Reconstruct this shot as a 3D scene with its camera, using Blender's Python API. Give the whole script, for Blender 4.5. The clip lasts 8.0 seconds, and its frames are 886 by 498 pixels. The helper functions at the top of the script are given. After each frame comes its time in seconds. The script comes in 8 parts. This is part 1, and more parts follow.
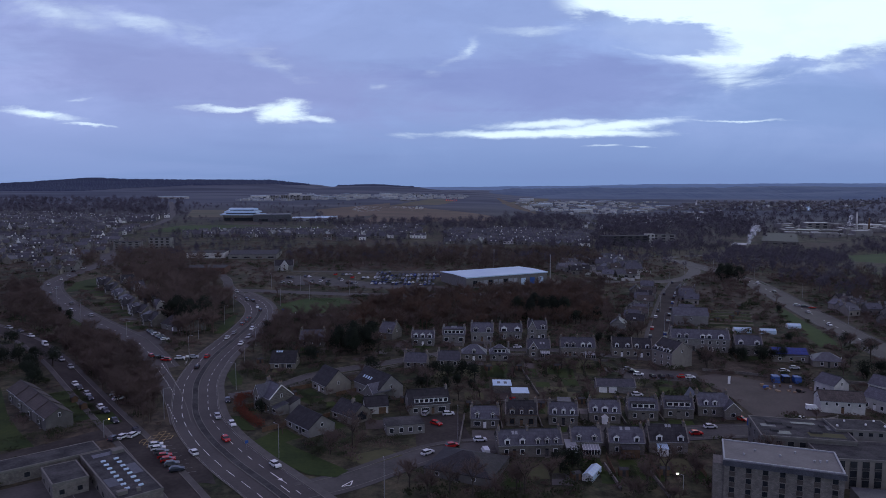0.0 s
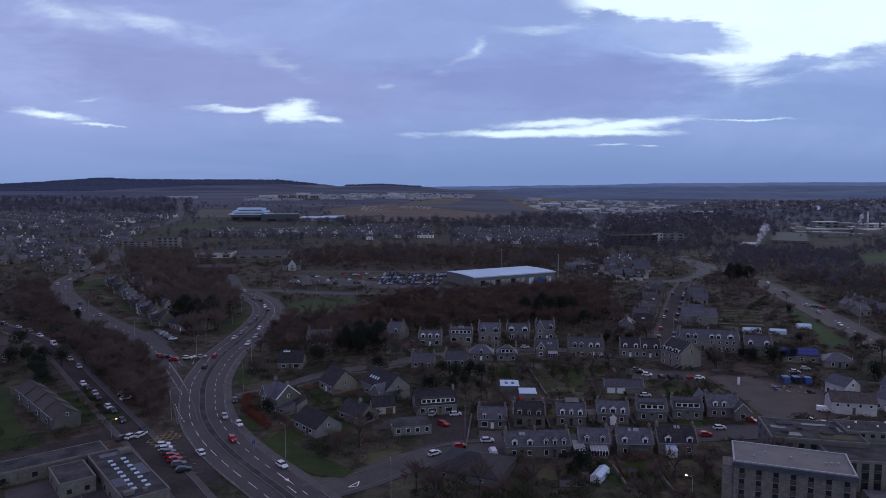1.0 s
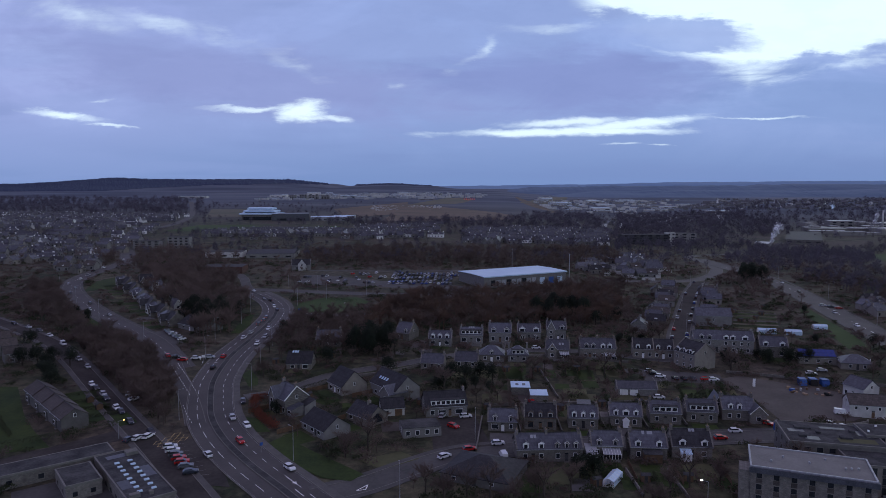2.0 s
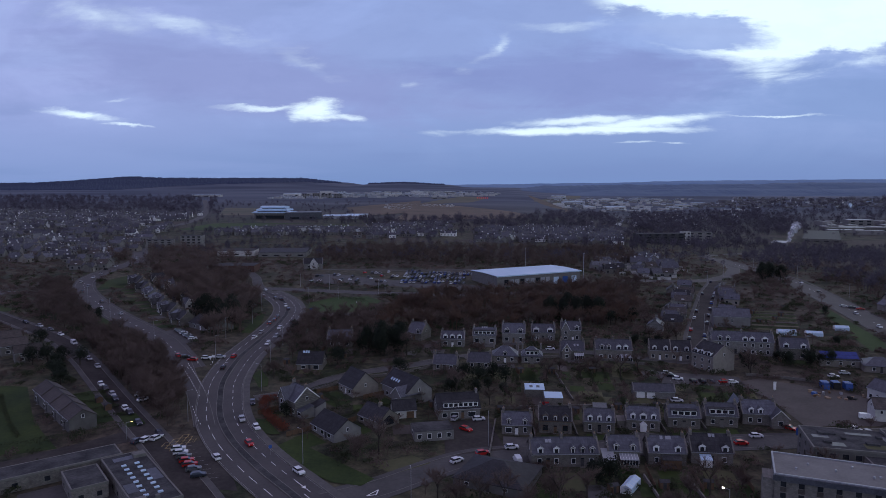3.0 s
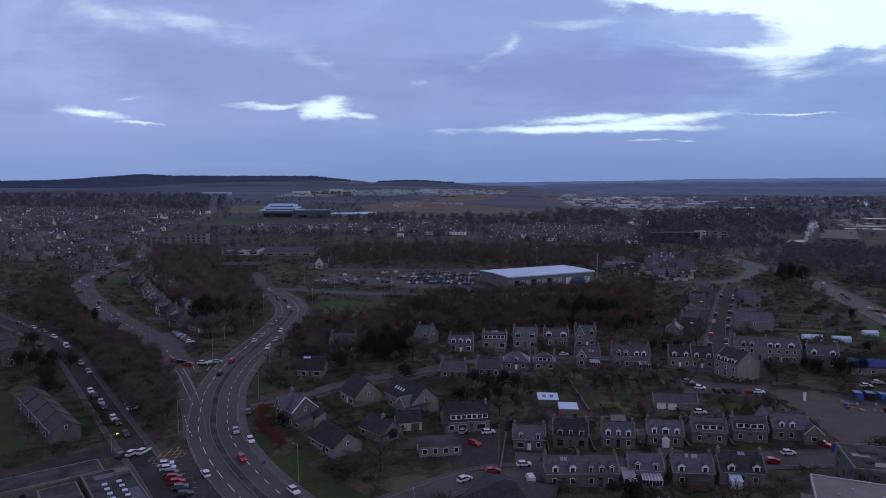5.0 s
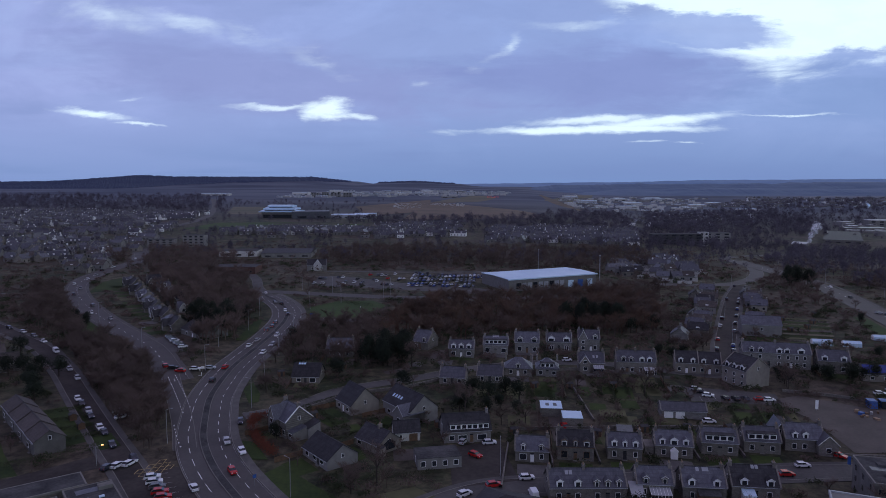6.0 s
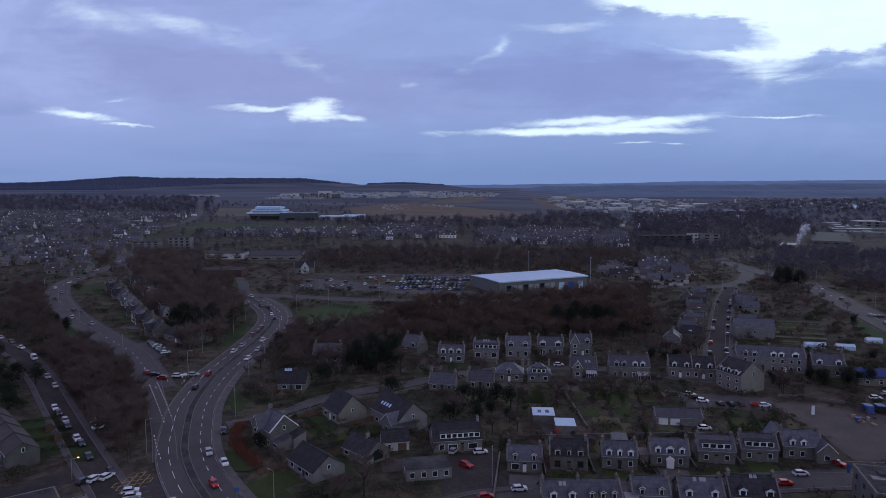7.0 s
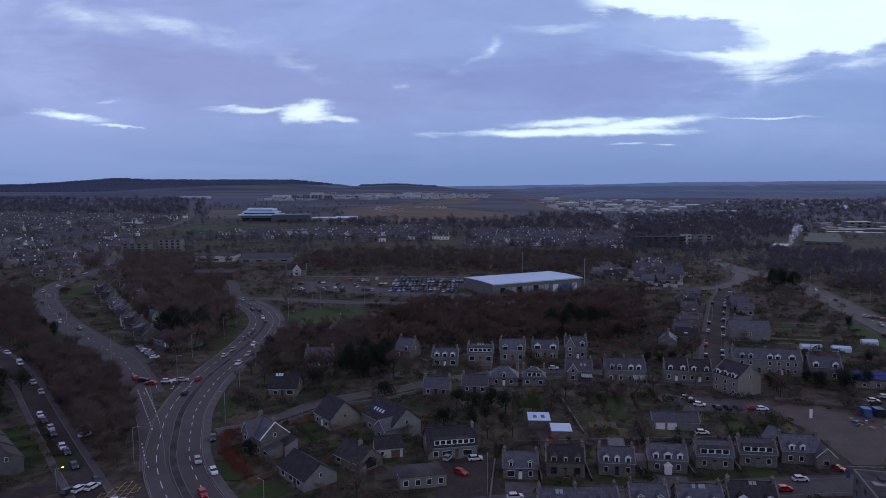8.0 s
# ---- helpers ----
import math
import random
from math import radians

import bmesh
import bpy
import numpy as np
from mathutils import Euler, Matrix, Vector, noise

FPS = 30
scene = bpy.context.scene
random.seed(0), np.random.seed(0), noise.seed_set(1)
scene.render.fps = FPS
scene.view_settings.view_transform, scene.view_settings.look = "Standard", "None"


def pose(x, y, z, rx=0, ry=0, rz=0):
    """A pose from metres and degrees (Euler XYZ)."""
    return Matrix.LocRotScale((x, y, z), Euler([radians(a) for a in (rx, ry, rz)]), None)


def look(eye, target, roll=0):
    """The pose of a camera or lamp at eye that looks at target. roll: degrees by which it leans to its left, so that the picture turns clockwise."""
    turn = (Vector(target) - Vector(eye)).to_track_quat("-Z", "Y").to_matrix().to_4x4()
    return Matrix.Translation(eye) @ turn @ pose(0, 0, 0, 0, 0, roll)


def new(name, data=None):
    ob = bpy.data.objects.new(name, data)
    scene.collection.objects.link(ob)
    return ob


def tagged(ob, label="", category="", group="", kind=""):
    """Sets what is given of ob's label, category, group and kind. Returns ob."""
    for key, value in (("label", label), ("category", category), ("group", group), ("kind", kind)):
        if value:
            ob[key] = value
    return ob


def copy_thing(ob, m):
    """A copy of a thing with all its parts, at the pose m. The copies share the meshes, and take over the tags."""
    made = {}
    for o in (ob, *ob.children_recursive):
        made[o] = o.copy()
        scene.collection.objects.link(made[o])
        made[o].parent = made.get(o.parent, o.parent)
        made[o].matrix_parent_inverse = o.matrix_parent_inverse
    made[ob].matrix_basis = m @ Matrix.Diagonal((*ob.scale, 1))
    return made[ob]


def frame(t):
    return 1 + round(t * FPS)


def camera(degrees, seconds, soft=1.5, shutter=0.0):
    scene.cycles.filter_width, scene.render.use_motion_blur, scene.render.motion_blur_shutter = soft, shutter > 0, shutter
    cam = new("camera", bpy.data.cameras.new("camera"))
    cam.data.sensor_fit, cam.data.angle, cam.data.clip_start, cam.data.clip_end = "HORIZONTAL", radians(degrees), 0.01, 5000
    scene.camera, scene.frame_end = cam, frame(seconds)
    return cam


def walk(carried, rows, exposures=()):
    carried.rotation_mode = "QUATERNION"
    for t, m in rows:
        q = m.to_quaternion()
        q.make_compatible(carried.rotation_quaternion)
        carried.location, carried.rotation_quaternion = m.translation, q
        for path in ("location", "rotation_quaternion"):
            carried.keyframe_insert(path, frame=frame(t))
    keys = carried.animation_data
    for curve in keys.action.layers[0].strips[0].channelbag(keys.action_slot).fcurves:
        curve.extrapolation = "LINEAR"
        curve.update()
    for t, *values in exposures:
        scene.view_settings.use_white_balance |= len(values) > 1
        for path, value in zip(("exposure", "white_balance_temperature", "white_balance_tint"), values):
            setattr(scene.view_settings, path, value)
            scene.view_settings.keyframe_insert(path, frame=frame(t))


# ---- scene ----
cam = camera(64.84, 8.0, soft=0.8)
# seconds, eye, yaw, pitch, roll
ROWS = [
    (0.0, 0.00, 0.00, 85.00, -0.000, -5.352, -0.110),
    (0.5, 0.04, 0.25, 85.08, 0.304, -5.377, -0.070),
    (1.0, 0.25, 1.01, 85.00, 0.643, -5.393, -0.022),
    (1.5, 0.48, 2.42, 84.89, 1.036, -5.410, 0.050),
    (3.0, 0.27, 9.18, 84.52, 2.551, -5.546, 0.108),
    (3.5, 0.40, 12.38, 84.31, 2.971, -5.603, 0.146),
    (4.0, 0.36, 16.25, 84.22, 3.081, -5.650, 0.136),
    (4.5, 0.31, 20.27, 84.10, 3.241, -5.714, 0.095),
    (6.0, 0.14, 33.19, 83.75, 3.403, -5.611, 0.031),
    (6.5, 0.01, 36.41, 83.83, 2.883, -5.567, 0.033),
    (7.0, -0.29, 39.36, 83.87, 2.512, -5.511, 0.045),
    (7.5, -0.57, 41.39, 83.93, 2.292, -5.464, 0.100),
    (8.0, -0.71, 43.07, 84.07, 1.920, -5.416, 0.125),
]
walk(cam, [(t, pose(x, y, z, 90 + pitch, 0, yaw) @ pose(0, 0, 0, 0, 0, -roll)) for t, x, y, z, yaw, pitch, roll in ROWS],
     exposures=[(0.0, 0.17)])

# ---------------------------------------------------------------- world and light
TAU = 2 * math.pi


world = bpy.data.worlds.new("dusk_sky")
scene.world = world
world.use_nodes = True
wt = world.node_tree
wt.nodes.clear()


def wmath(op, a, b=None, c=None):
    n = wt.nodes.new("ShaderNodeMath")
    n.operation = op
    for i, v in enumerate((a, b, c)):
        if v is None:
            continue
        if isinstance(v, (int, float)):
            n.inputs[i].default_value = v
        else:
            wt.links.new(v, n.inputs[i])
    return n.outputs[0]


def wmix(fac, a, b, blend="MIX"):
    n = wt.nodes.new("ShaderNodeMix")
    n.data_type, n.blend_type = "RGBA", blend
    for sock, v in ((n.inputs[0], fac), (n.inputs[6], a), (n.inputs[7], b)):
        if isinstance(v, (int, float)):
            sock.default_value = v
        elif isinstance(v, tuple):
            sock.default_value = (*v, 1)
        else:
            wt.links.new(v, sock)
    return n.outputs[2]


def wnoise(vec, scale, detail, rough=0.5, distort=0.0):
    n = wt.nodes.new("ShaderNodeTexNoise")
    wt.links.new(vec, n.inputs["Vector"])
    n.inputs["Scale"].default_value, n.inputs["Detail"].default_value = scale, detail
    n.inputs["Roughness"].default_value, n.inputs["Distortion"].default_value = rough, distort
    return n.outputs["Fac"]


def wstep(v, lo, hi):
    n = wt.nodes.new("ShaderNodeMapRange")
    n.interpolation_type = "SMOOTHSTEP"
    wt.links.new(v, n.inputs[0])
    n.inputs[1].default_value, n.inputs[2].default_value = lo, hi
    return n.outputs[0]


def wcomb(x, y, z):
    n = wt.nodes.new("ShaderNodeCombineXYZ")
    for i, v in enumerate((x, y, z)):
        if isinstance(v, (int, float)):
            n.inputs[i].default_value = v
        else:
            wt.links.new(v, n.inputs[i])
    return n.outputs[0]


tc = wt.nodes.new("ShaderNodeTexCoord")
sep = wt.nodes.new("ShaderNodeSeparateXYZ")
wt.links.new(tc.outputs["Generated"], sep.inputs[0])
dx, dy, dz = sep.outputs
ahead = wmath("MAXIMUM", dy, 0.08)
az, el = wmath("DIVIDE", dx, ahead), wmath("DIVIDE", dz, ahead)
flat_uv = wcomb(wmath("MULTIPLY", az, 1.0), wmath("MULTIPLY", el, 3.2), 0.0)
band_uv = wcomb(wmath("MULTIPLY", az, 1.6), wmath("MULTIPLY", el, 15.0), 0.0)
puff_uv = wcomb(wmath("MULTIPLY", az, 1.0), wmath("MULTIPLY", el, 2.2), 3.0)
fine = wnoise(flat_uv, 5.0, 8, 0.62, 0.9)
wisp = wnoise(band_uv, 2.6, 7, 0.6, 0.6)
bands = wnoise(band_uv, 0.9, 5, 0.5, 0.3)
puff = wnoise(puff_uv, 3.2, 7, 0.58, 0.5)
curl = wnoise(wcomb(wmath("MULTIPLY", az, 1.0), wmath("MULTIPLY", el, 2.6), 7.0), 9.0, 6, 0.62, 0.0)
curl2 = wnoise(wcomb(wmath("MULTIPLY", az, 1.0), wmath("MULTIPLY", el, 3.0), 17.0), 11.0, 6, 0.65, 0.0)
low = wstep(el, -0.01, 0.15)
high = wstep(dz, 0.26, 0.6)
# cloud deck: bluer towards the horizon, lilac to the west, paler folds above
deck_col = wmix(low, (0.182, 0.268, 0.530), (0.300, 0.395, 0.730))
deck_col = wmix(wmath("MULTIPLY", wmath("SUBTRACT", 1.0, wstep(az, -0.65, 0.15)), wmath("MULTIPLY", low, 0.7)), deck_col, (0.350, 0.382, 0.710))
deck_col = wmix(wmath("MULTIPLY", wstep(puff, 0.42, 0.60), wmath("MULTIPLY", low, 0.45)), deck_col, (0.245, 0.305, 0.575))
deck_col = wmix(wmath("MULTIPLY", wstep(puff, 0.50, 0.30), wmath("MULTIPLY", low, 0.40)), deck_col, (0.40, 0.49, 0.82))
deck_col = wmix(wmath("MULTIPLY", wstep(bands, 0.50, 0.64), 0.35), deck_col, (0.29, 0.365, 0.68))
deck_col = wmix(wmath("MULTIPLY", wstep(bands, 0.48, 0.34), 0.30), deck_col, (0.175, 0.242, 0.50))


def ragged(r, amount):
    r = wmath("ADD", r, wmath("MULTIPLY", wmath("SUBTRACT", fine, 0.5), 3.4 * amount))
    return wmath("ADD", r, wmath("MULTIPLY", wmath("SUBTRACT", wisp, 0.5), 2.0 * amount))


warp_a = wmath("ADD", az, wmath("MULTIPLY", wmath("SUBTRACT", curl, 0.5), 0.11))
warp_e = wmath("ADD", el, wmath("MULTIPLY", wmath("MULTIPLY", wmath("SUBTRACT", curl2, 0.5), 0.24), wmath("MINIMUM", wmath("MAXIMUM", el, 0.05), 0.2)))


def gap(ca, ce, ra, re, slant, lo, hi, amount=1.0, full=1.0):
    """A thin place in the deck, with a ragged edge."""
    a = wmath("SUBTRACT", warp_a, ca)
    e = wmath("SUBTRACT", wmath("SUBTRACT", warp_e, ce), wmath("MULTIPLY", a, slant))
    a, e = wmath("DIVIDE", a, ra), wmath("DIVIDE", e, re)
    r = wmath("SQRT", wmath("ADD", wmath("MULTIPLY", a, a), wmath("MULTIPLY", e, e)))
    return wmath("MULTIPLY", wmath("SUBTRACT", 1.0, wstep(ragged(r, amount), lo, hi)), full)


gaps = [gap(-0.567, 0.0963, 0.050, 0.0060, -0.097, 0.2, 1.4, 0.7, 0.90), gap(-0.504, 0.0806, 0.028, 0.0020, -0.097, 0.1, 1.5, 0.5, 0.70), gap(-0.522, 0.1176, 0.016, 0.0024, 0.0, -0.3, 1.7, 0.5, 0.35),
        gap(-0.227, 0.0993, 0.029, 0.0120, 0.10, 0.3, 1.4, 0.8, 1.0), gap(-0.299, 0.1055, 0.055, 0.0031, 0.0, 0.0, 1.6, 0.7, 0.75), gap(-0.192, 0.0907, 0.028, 0.0036, -0.097, 0.0, 1.6, 0.7, 0.7),
        gap(0.133, 0.0707, 0.160, 0.0056, 0.012, 0.3, 1.3, 0.6, 0.95), gap(0.245, 0.0812, 0.115, 0.0072, 0.081, 0.2, 1.4, 0.7, 0.95), gap(0.150, 0.0840, 0.075, 0.0050, 0.051, 0.1, 1.6, 0.8, 0.85),
        gap(0.420, 0.0895, 0.062, 0.0018, 0.0, 0.0, 1.5, 0.5, 0.75), gap(0.221, 0.0542, 0.018, 0.0012, 0.0, 0.0, 1.6, 0.4, 0.5), gap(0.269, 0.0527, 0.016, 0.0012, 0.0, 0.0, 1.6, 0.4, 0.5),
        gap(0.0256, 0.1842, 0.020, 0.0120, 0.70, -0.6, 1.6, 0.9, 0.62), gap(-0.540, 0.2372, 0.070, 0.0150, -0.195, -1.0, 1.6, 1.0, 0.50), gap(-0.430, 0.2220, 0.060, 0.0120, -0.294, -1.0, 1.6, 1.0, 0.55),
        gap(-0.336, 0.2052, 0.060, 0.0100, -0.244, -1.0, 1.6, 1.0, 0.34), gap(-0.230, 0.1643, 0.030, 0.0110, -0.49, -1.0, 1.6, 1.0, 0.35), gap(-0.099, 0.1349, 0.010, 0.0047, 0.0, -0.4, 1.8, 0.5, 0.25),
        gap(0.131, 0.2153, 0.060, 0.0070, 0.05, -0.8, 1.7, 1.0, 0.40)]
# broad heavy masses of the deck
for m_, col_ in ((gap(-0.306, 0.146, 0.36, 0.054, -0.116, 0.35, 1.25, 0.5, 0.75), (0.262, 0.300, 0.590)), (gap(0.165, 0.143, 0.25, 0.050, -0.018, 0.35, 1.2, 0.5, 0.85), (0.232, 0.282, 0.580)),
                 (gap(0.52, 0.115, 0.20, 0.048, 0.0, 0.3, 1.3, 0.5, 0.75), (0.222, 0.318, 0.610))):
    deck_col = wmix(m_, deck_col, col_)
bright = gaps[0]
for g in gaps[1:]:
    bright = wmath("MAXIMUM", bright, g)
# the open sky above the broken edge of the deck
edge = wmath("ADD", wmath("MULTIPLY", wmath("MAXIMUM", wmath("SUBTRACT", az, 0.40), 0.0), 0.20), wmath("MULTIPLY", wmath("MAXIMUM", wmath("SUBTRACT", 0.40, az), 0.0), 0.42))
open_sky = wmath("SUBTRACT", wmath("SUBTRACT", warp_e, 0.140), edge)
open_sky = wmath("ADD", open_sky, wmath("MULTIPLY", wmath("SUBTRACT", fine, 0.5), 0.055))
open_sky = wmath("ADD", open_sky, wmath("MULTIPLY", wmath("SUBTRACT", wisp, 0.5), 0.03))
hump = gap(0.285, 0.2040, 0.125, 0.0275, -0.095, 0.75, 1.15, 0.35)
bank = gap(0.505, 0.1700, 0.110, 0.0090, 0.10, 0.3, 1.4, 0.6)
open_sky = wmath("MULTIPLY", wstep(open_sky, -0.012, 0.022), wmath("SUBTRACT", 1.0, wmath("MULTIPLY", wmath("MAXIMUM", hump, bank), 0.92)))
open_sky = wmath("MULTIPLY", open_sky, wstep(az, 0.14, 0.20))
bright = wmath("MAXIMUM", bright, open_sky)
cloudy = wmix(wmath("MULTIPLY", bright, 0.95), deck_col, (0.86, 1.0, 1.12))
cloudy = wmix(wmath("MULTIPLY", wstep(curl, 0.44, 0.62), wmath("MULTIPLY", low, 0.22)), cloudy, wmix(1.0, cloudy, (0.82, 0.84, 0.88), "MULTIPLY"))
cloudy = wmix(1.0, cloudy, (0.955, 1.0, 1.0), "MULTIPLY")
# overhead the deck is greyer
cloudy = wmix(high, cloudy, (0.298, 0.272, 0.468))
sky = wt.nodes.new("ShaderNodeTexSky")
sky.sky_type, sky.sun_disc = "NISHITA", False
sky.sun_elevation, sky.sun_rotation = radians(4), radians(200)
clear = wmix(1.0, sky.outputs[0], (0.05, 0.05, 0.05), "MULTIPLY")
total = wmix(0.96, clear, cloudy)
below = wstep(dz, -0.12, -0.02)
total = wmix(below, (0.05, 0.055, 0.07), total)
bg = wt.nodes.new("ShaderNodeBackground")
wt.links.new(total, bg.inputs[0])
bg.inputs[1].default_value = 1.0
wout = wt.nodes.new("ShaderNodeOutputWorld")
wt.links.new(bg.outputs[0], wout.inputs[0])

sun = new("sun", bpy.data.lights.new("sun", "SUN"))
sun.data.energy, sun.data.angle, sun.data.color = 0.12, radians(40), (0.9, 0.95, 1.0)
sun.matrix_world = look((300, 500, 400), (0, 0, 0))

# ---------------------------------------------------------------- materials


def material(name, a, b, scale=1.0, rough=0.8, bump=0.15, metal=0.0, fine_scale=12.0, vary=0.0, spec=0.3, coords="Object", stretch=(1, 1, 1), lo=0.35, hi=0.65, thin=0.0):
    """Two colours mixed by coarse and fine noise, with fine relief; vary: how far each object differs in brightness."""
    m = bpy.data.materials.new(name)
    m.use_nodes = True
    nt = m.node_tree
    nt.nodes.clear()
    link = nt.links.new
    out, bsdf = nt.nodes.new("ShaderNodeOutputMaterial"), nt.nodes.new("ShaderNodeBsdfPrincipled")
    link(bsdf.outputs[0], out.inputs[0])
    co = nt.nodes.new("ShaderNodeTexCoord")
    mapping = nt.nodes.new("ShaderNodeMapping")
    mapping.inputs["Scale"].default_value = stretch
    if coords == "World":
        geo = nt.nodes.new("ShaderNodeNewGeometry")
        link(geo.outputs["Position"], mapping.inputs[0])
    else:
        link(co.outputs["Object"], mapping.inputs[0])
    n1, n2 = nt.nodes.new("ShaderNodeTexNoise"), nt.nodes.new("ShaderNodeTexNoise")
    for n, s, d in ((n1, scale, 4), (n2, fine_scale, 3)):
        n.inputs["Scale"].default_value, n.inputs["Detail"].default_value = s, d
        link(mapping.outputs[0], n.inputs["Vector"])
    add = nt.nodes.new("ShaderNodeMix")
    add.data_type = "FLOAT"
    add.inputs[0].default_value = 0.35
    link(n1.outputs["Fac"], add.inputs[2]), link(n2.outputs["Fac"], add.inputs[3])
    ramp = nt.nodes.new("ShaderNodeMapRange")
    ramp.inputs[1].default_value, ramp.inputs[2].default_value = lo, hi
    link(add.outputs[0], ramp.inputs[0])
    mix = nt.nodes.new("ShaderNodeMix")
    mix.data_type = "RGBA"
    mix.inputs[6].default_value, mix.inputs[7].default_value = (*a, 1), (*b, 1)
    link(ramp.outputs[0], mix.inputs[0])
    col = mix.outputs[2]
    if vary:
        info = nt.nodes.new("ShaderNodeObjectInfo")
        hsv = nt.nodes.new("ShaderNodeHueSaturation")
        r = nt.nodes.new("ShaderNodeMapRange")
        r.inputs[3].default_value, r.inputs[4].default_value = 1 - vary, 1 + vary
        link(info.outputs["Random"], r.inputs[0])
        link(r.outputs[0], hsv.inputs["Value"])
        link(col, hsv.inputs["Color"])
        col = hsv.outputs[0]
    link(col, bsdf.inputs["Base Color"])
    bsdf.inputs["Roughness"].default_value, bsdf.inputs["Metallic"].default_value = rough, metal
    bsdf.inputs["Specular IOR Level"].default_value = spec
    if bump:
        bp = nt.nodes.new("ShaderNodeBump")
        bp.inputs["Strength"].default_value, bp.inputs["Distance"].default_value = bump, 0.05
        link(n2.outputs["Fac"], bp.inputs["Height"])
        link(bp.outputs[0], bsdf.inputs["Normal"])
    if thin:
        through_, both = nt.nodes.new("ShaderNodeBsdfTranslucent"), nt.nodes.new("ShaderNodeMixShader")
        both.inputs[0].default_value = thin
        link(col, through_.inputs[0]), link(bsdf.outputs[0], both.inputs[1]), link(through_.outputs[0], both.inputs[2]), link(both.outputs[0], out.inputs[0])
    return m


def glow(name, colour, strength):
    m = bpy.data.materials.new(name)
    m.use_nodes = True
    b = m.node_tree.nodes["Principled BSDF"]
    b.inputs["Base Color"].default_value = (*colour, 1)
    b.inputs["Emission Color"].default_value = (*colour, 1)
    b.inputs["Emission Strength"].default_value = strength
    return m


def courses(name, a, b, length, height, mortar, rough=0.85, rot=(0, 0, 0), vary=0.15):
    """Masonry or slates too small to tell apart: rows of blocks with joints."""
    m = material(name, a, b, 0.6, rough, 0.2, fine_scale=5, vary=vary)
    nt = m.node_tree
    bsdf = nt.nodes["Principled BSDF"]
    src = bsdf.inputs["Base Color"].links[0].from_socket
    brick = nt.nodes.new("ShaderNodeTexBrick")
    mp = nt.nodes.new("ShaderNodeMapping")
    mp.inputs["Rotation"].default_value = rot
    co = nt.nodes.new("ShaderNodeTexCoord")
    nt.links.new(co.outputs["Object"], mp.inputs[0])
    nt.links.new(mp.outputs[0], brick.inputs["Vector"])
    brick.inputs["Scale"].default_value = 1.0
    brick.inputs["Brick Width"].default_value, brick.inputs["Row Height"].default_value = length, height
    brick.inputs["Mortar Size"].default_value = mortar
    brick.inputs["Color1"].default_value, brick.inputs["Color2"].default_value = (0.82, 0.82, 0.84, 1), (1.15, 1.14, 1.12, 1)
    brick.inputs["Mortar"].default_value = (0.7, 0.7, 0.7, 1)
    mul = nt.nodes.new("ShaderNodeMix")
    mul.data_type, mul.blend_type = "RGBA", "MULTIPLY"
    mul.inputs[0].default_value = 1.0
    nt.links.new(src, mul.inputs[6]), nt.links.new(brick.outputs[0], mul.inputs[7])
    nt.links.new(mul.outputs[2], bsdf.inputs["Base Color"])
    return m


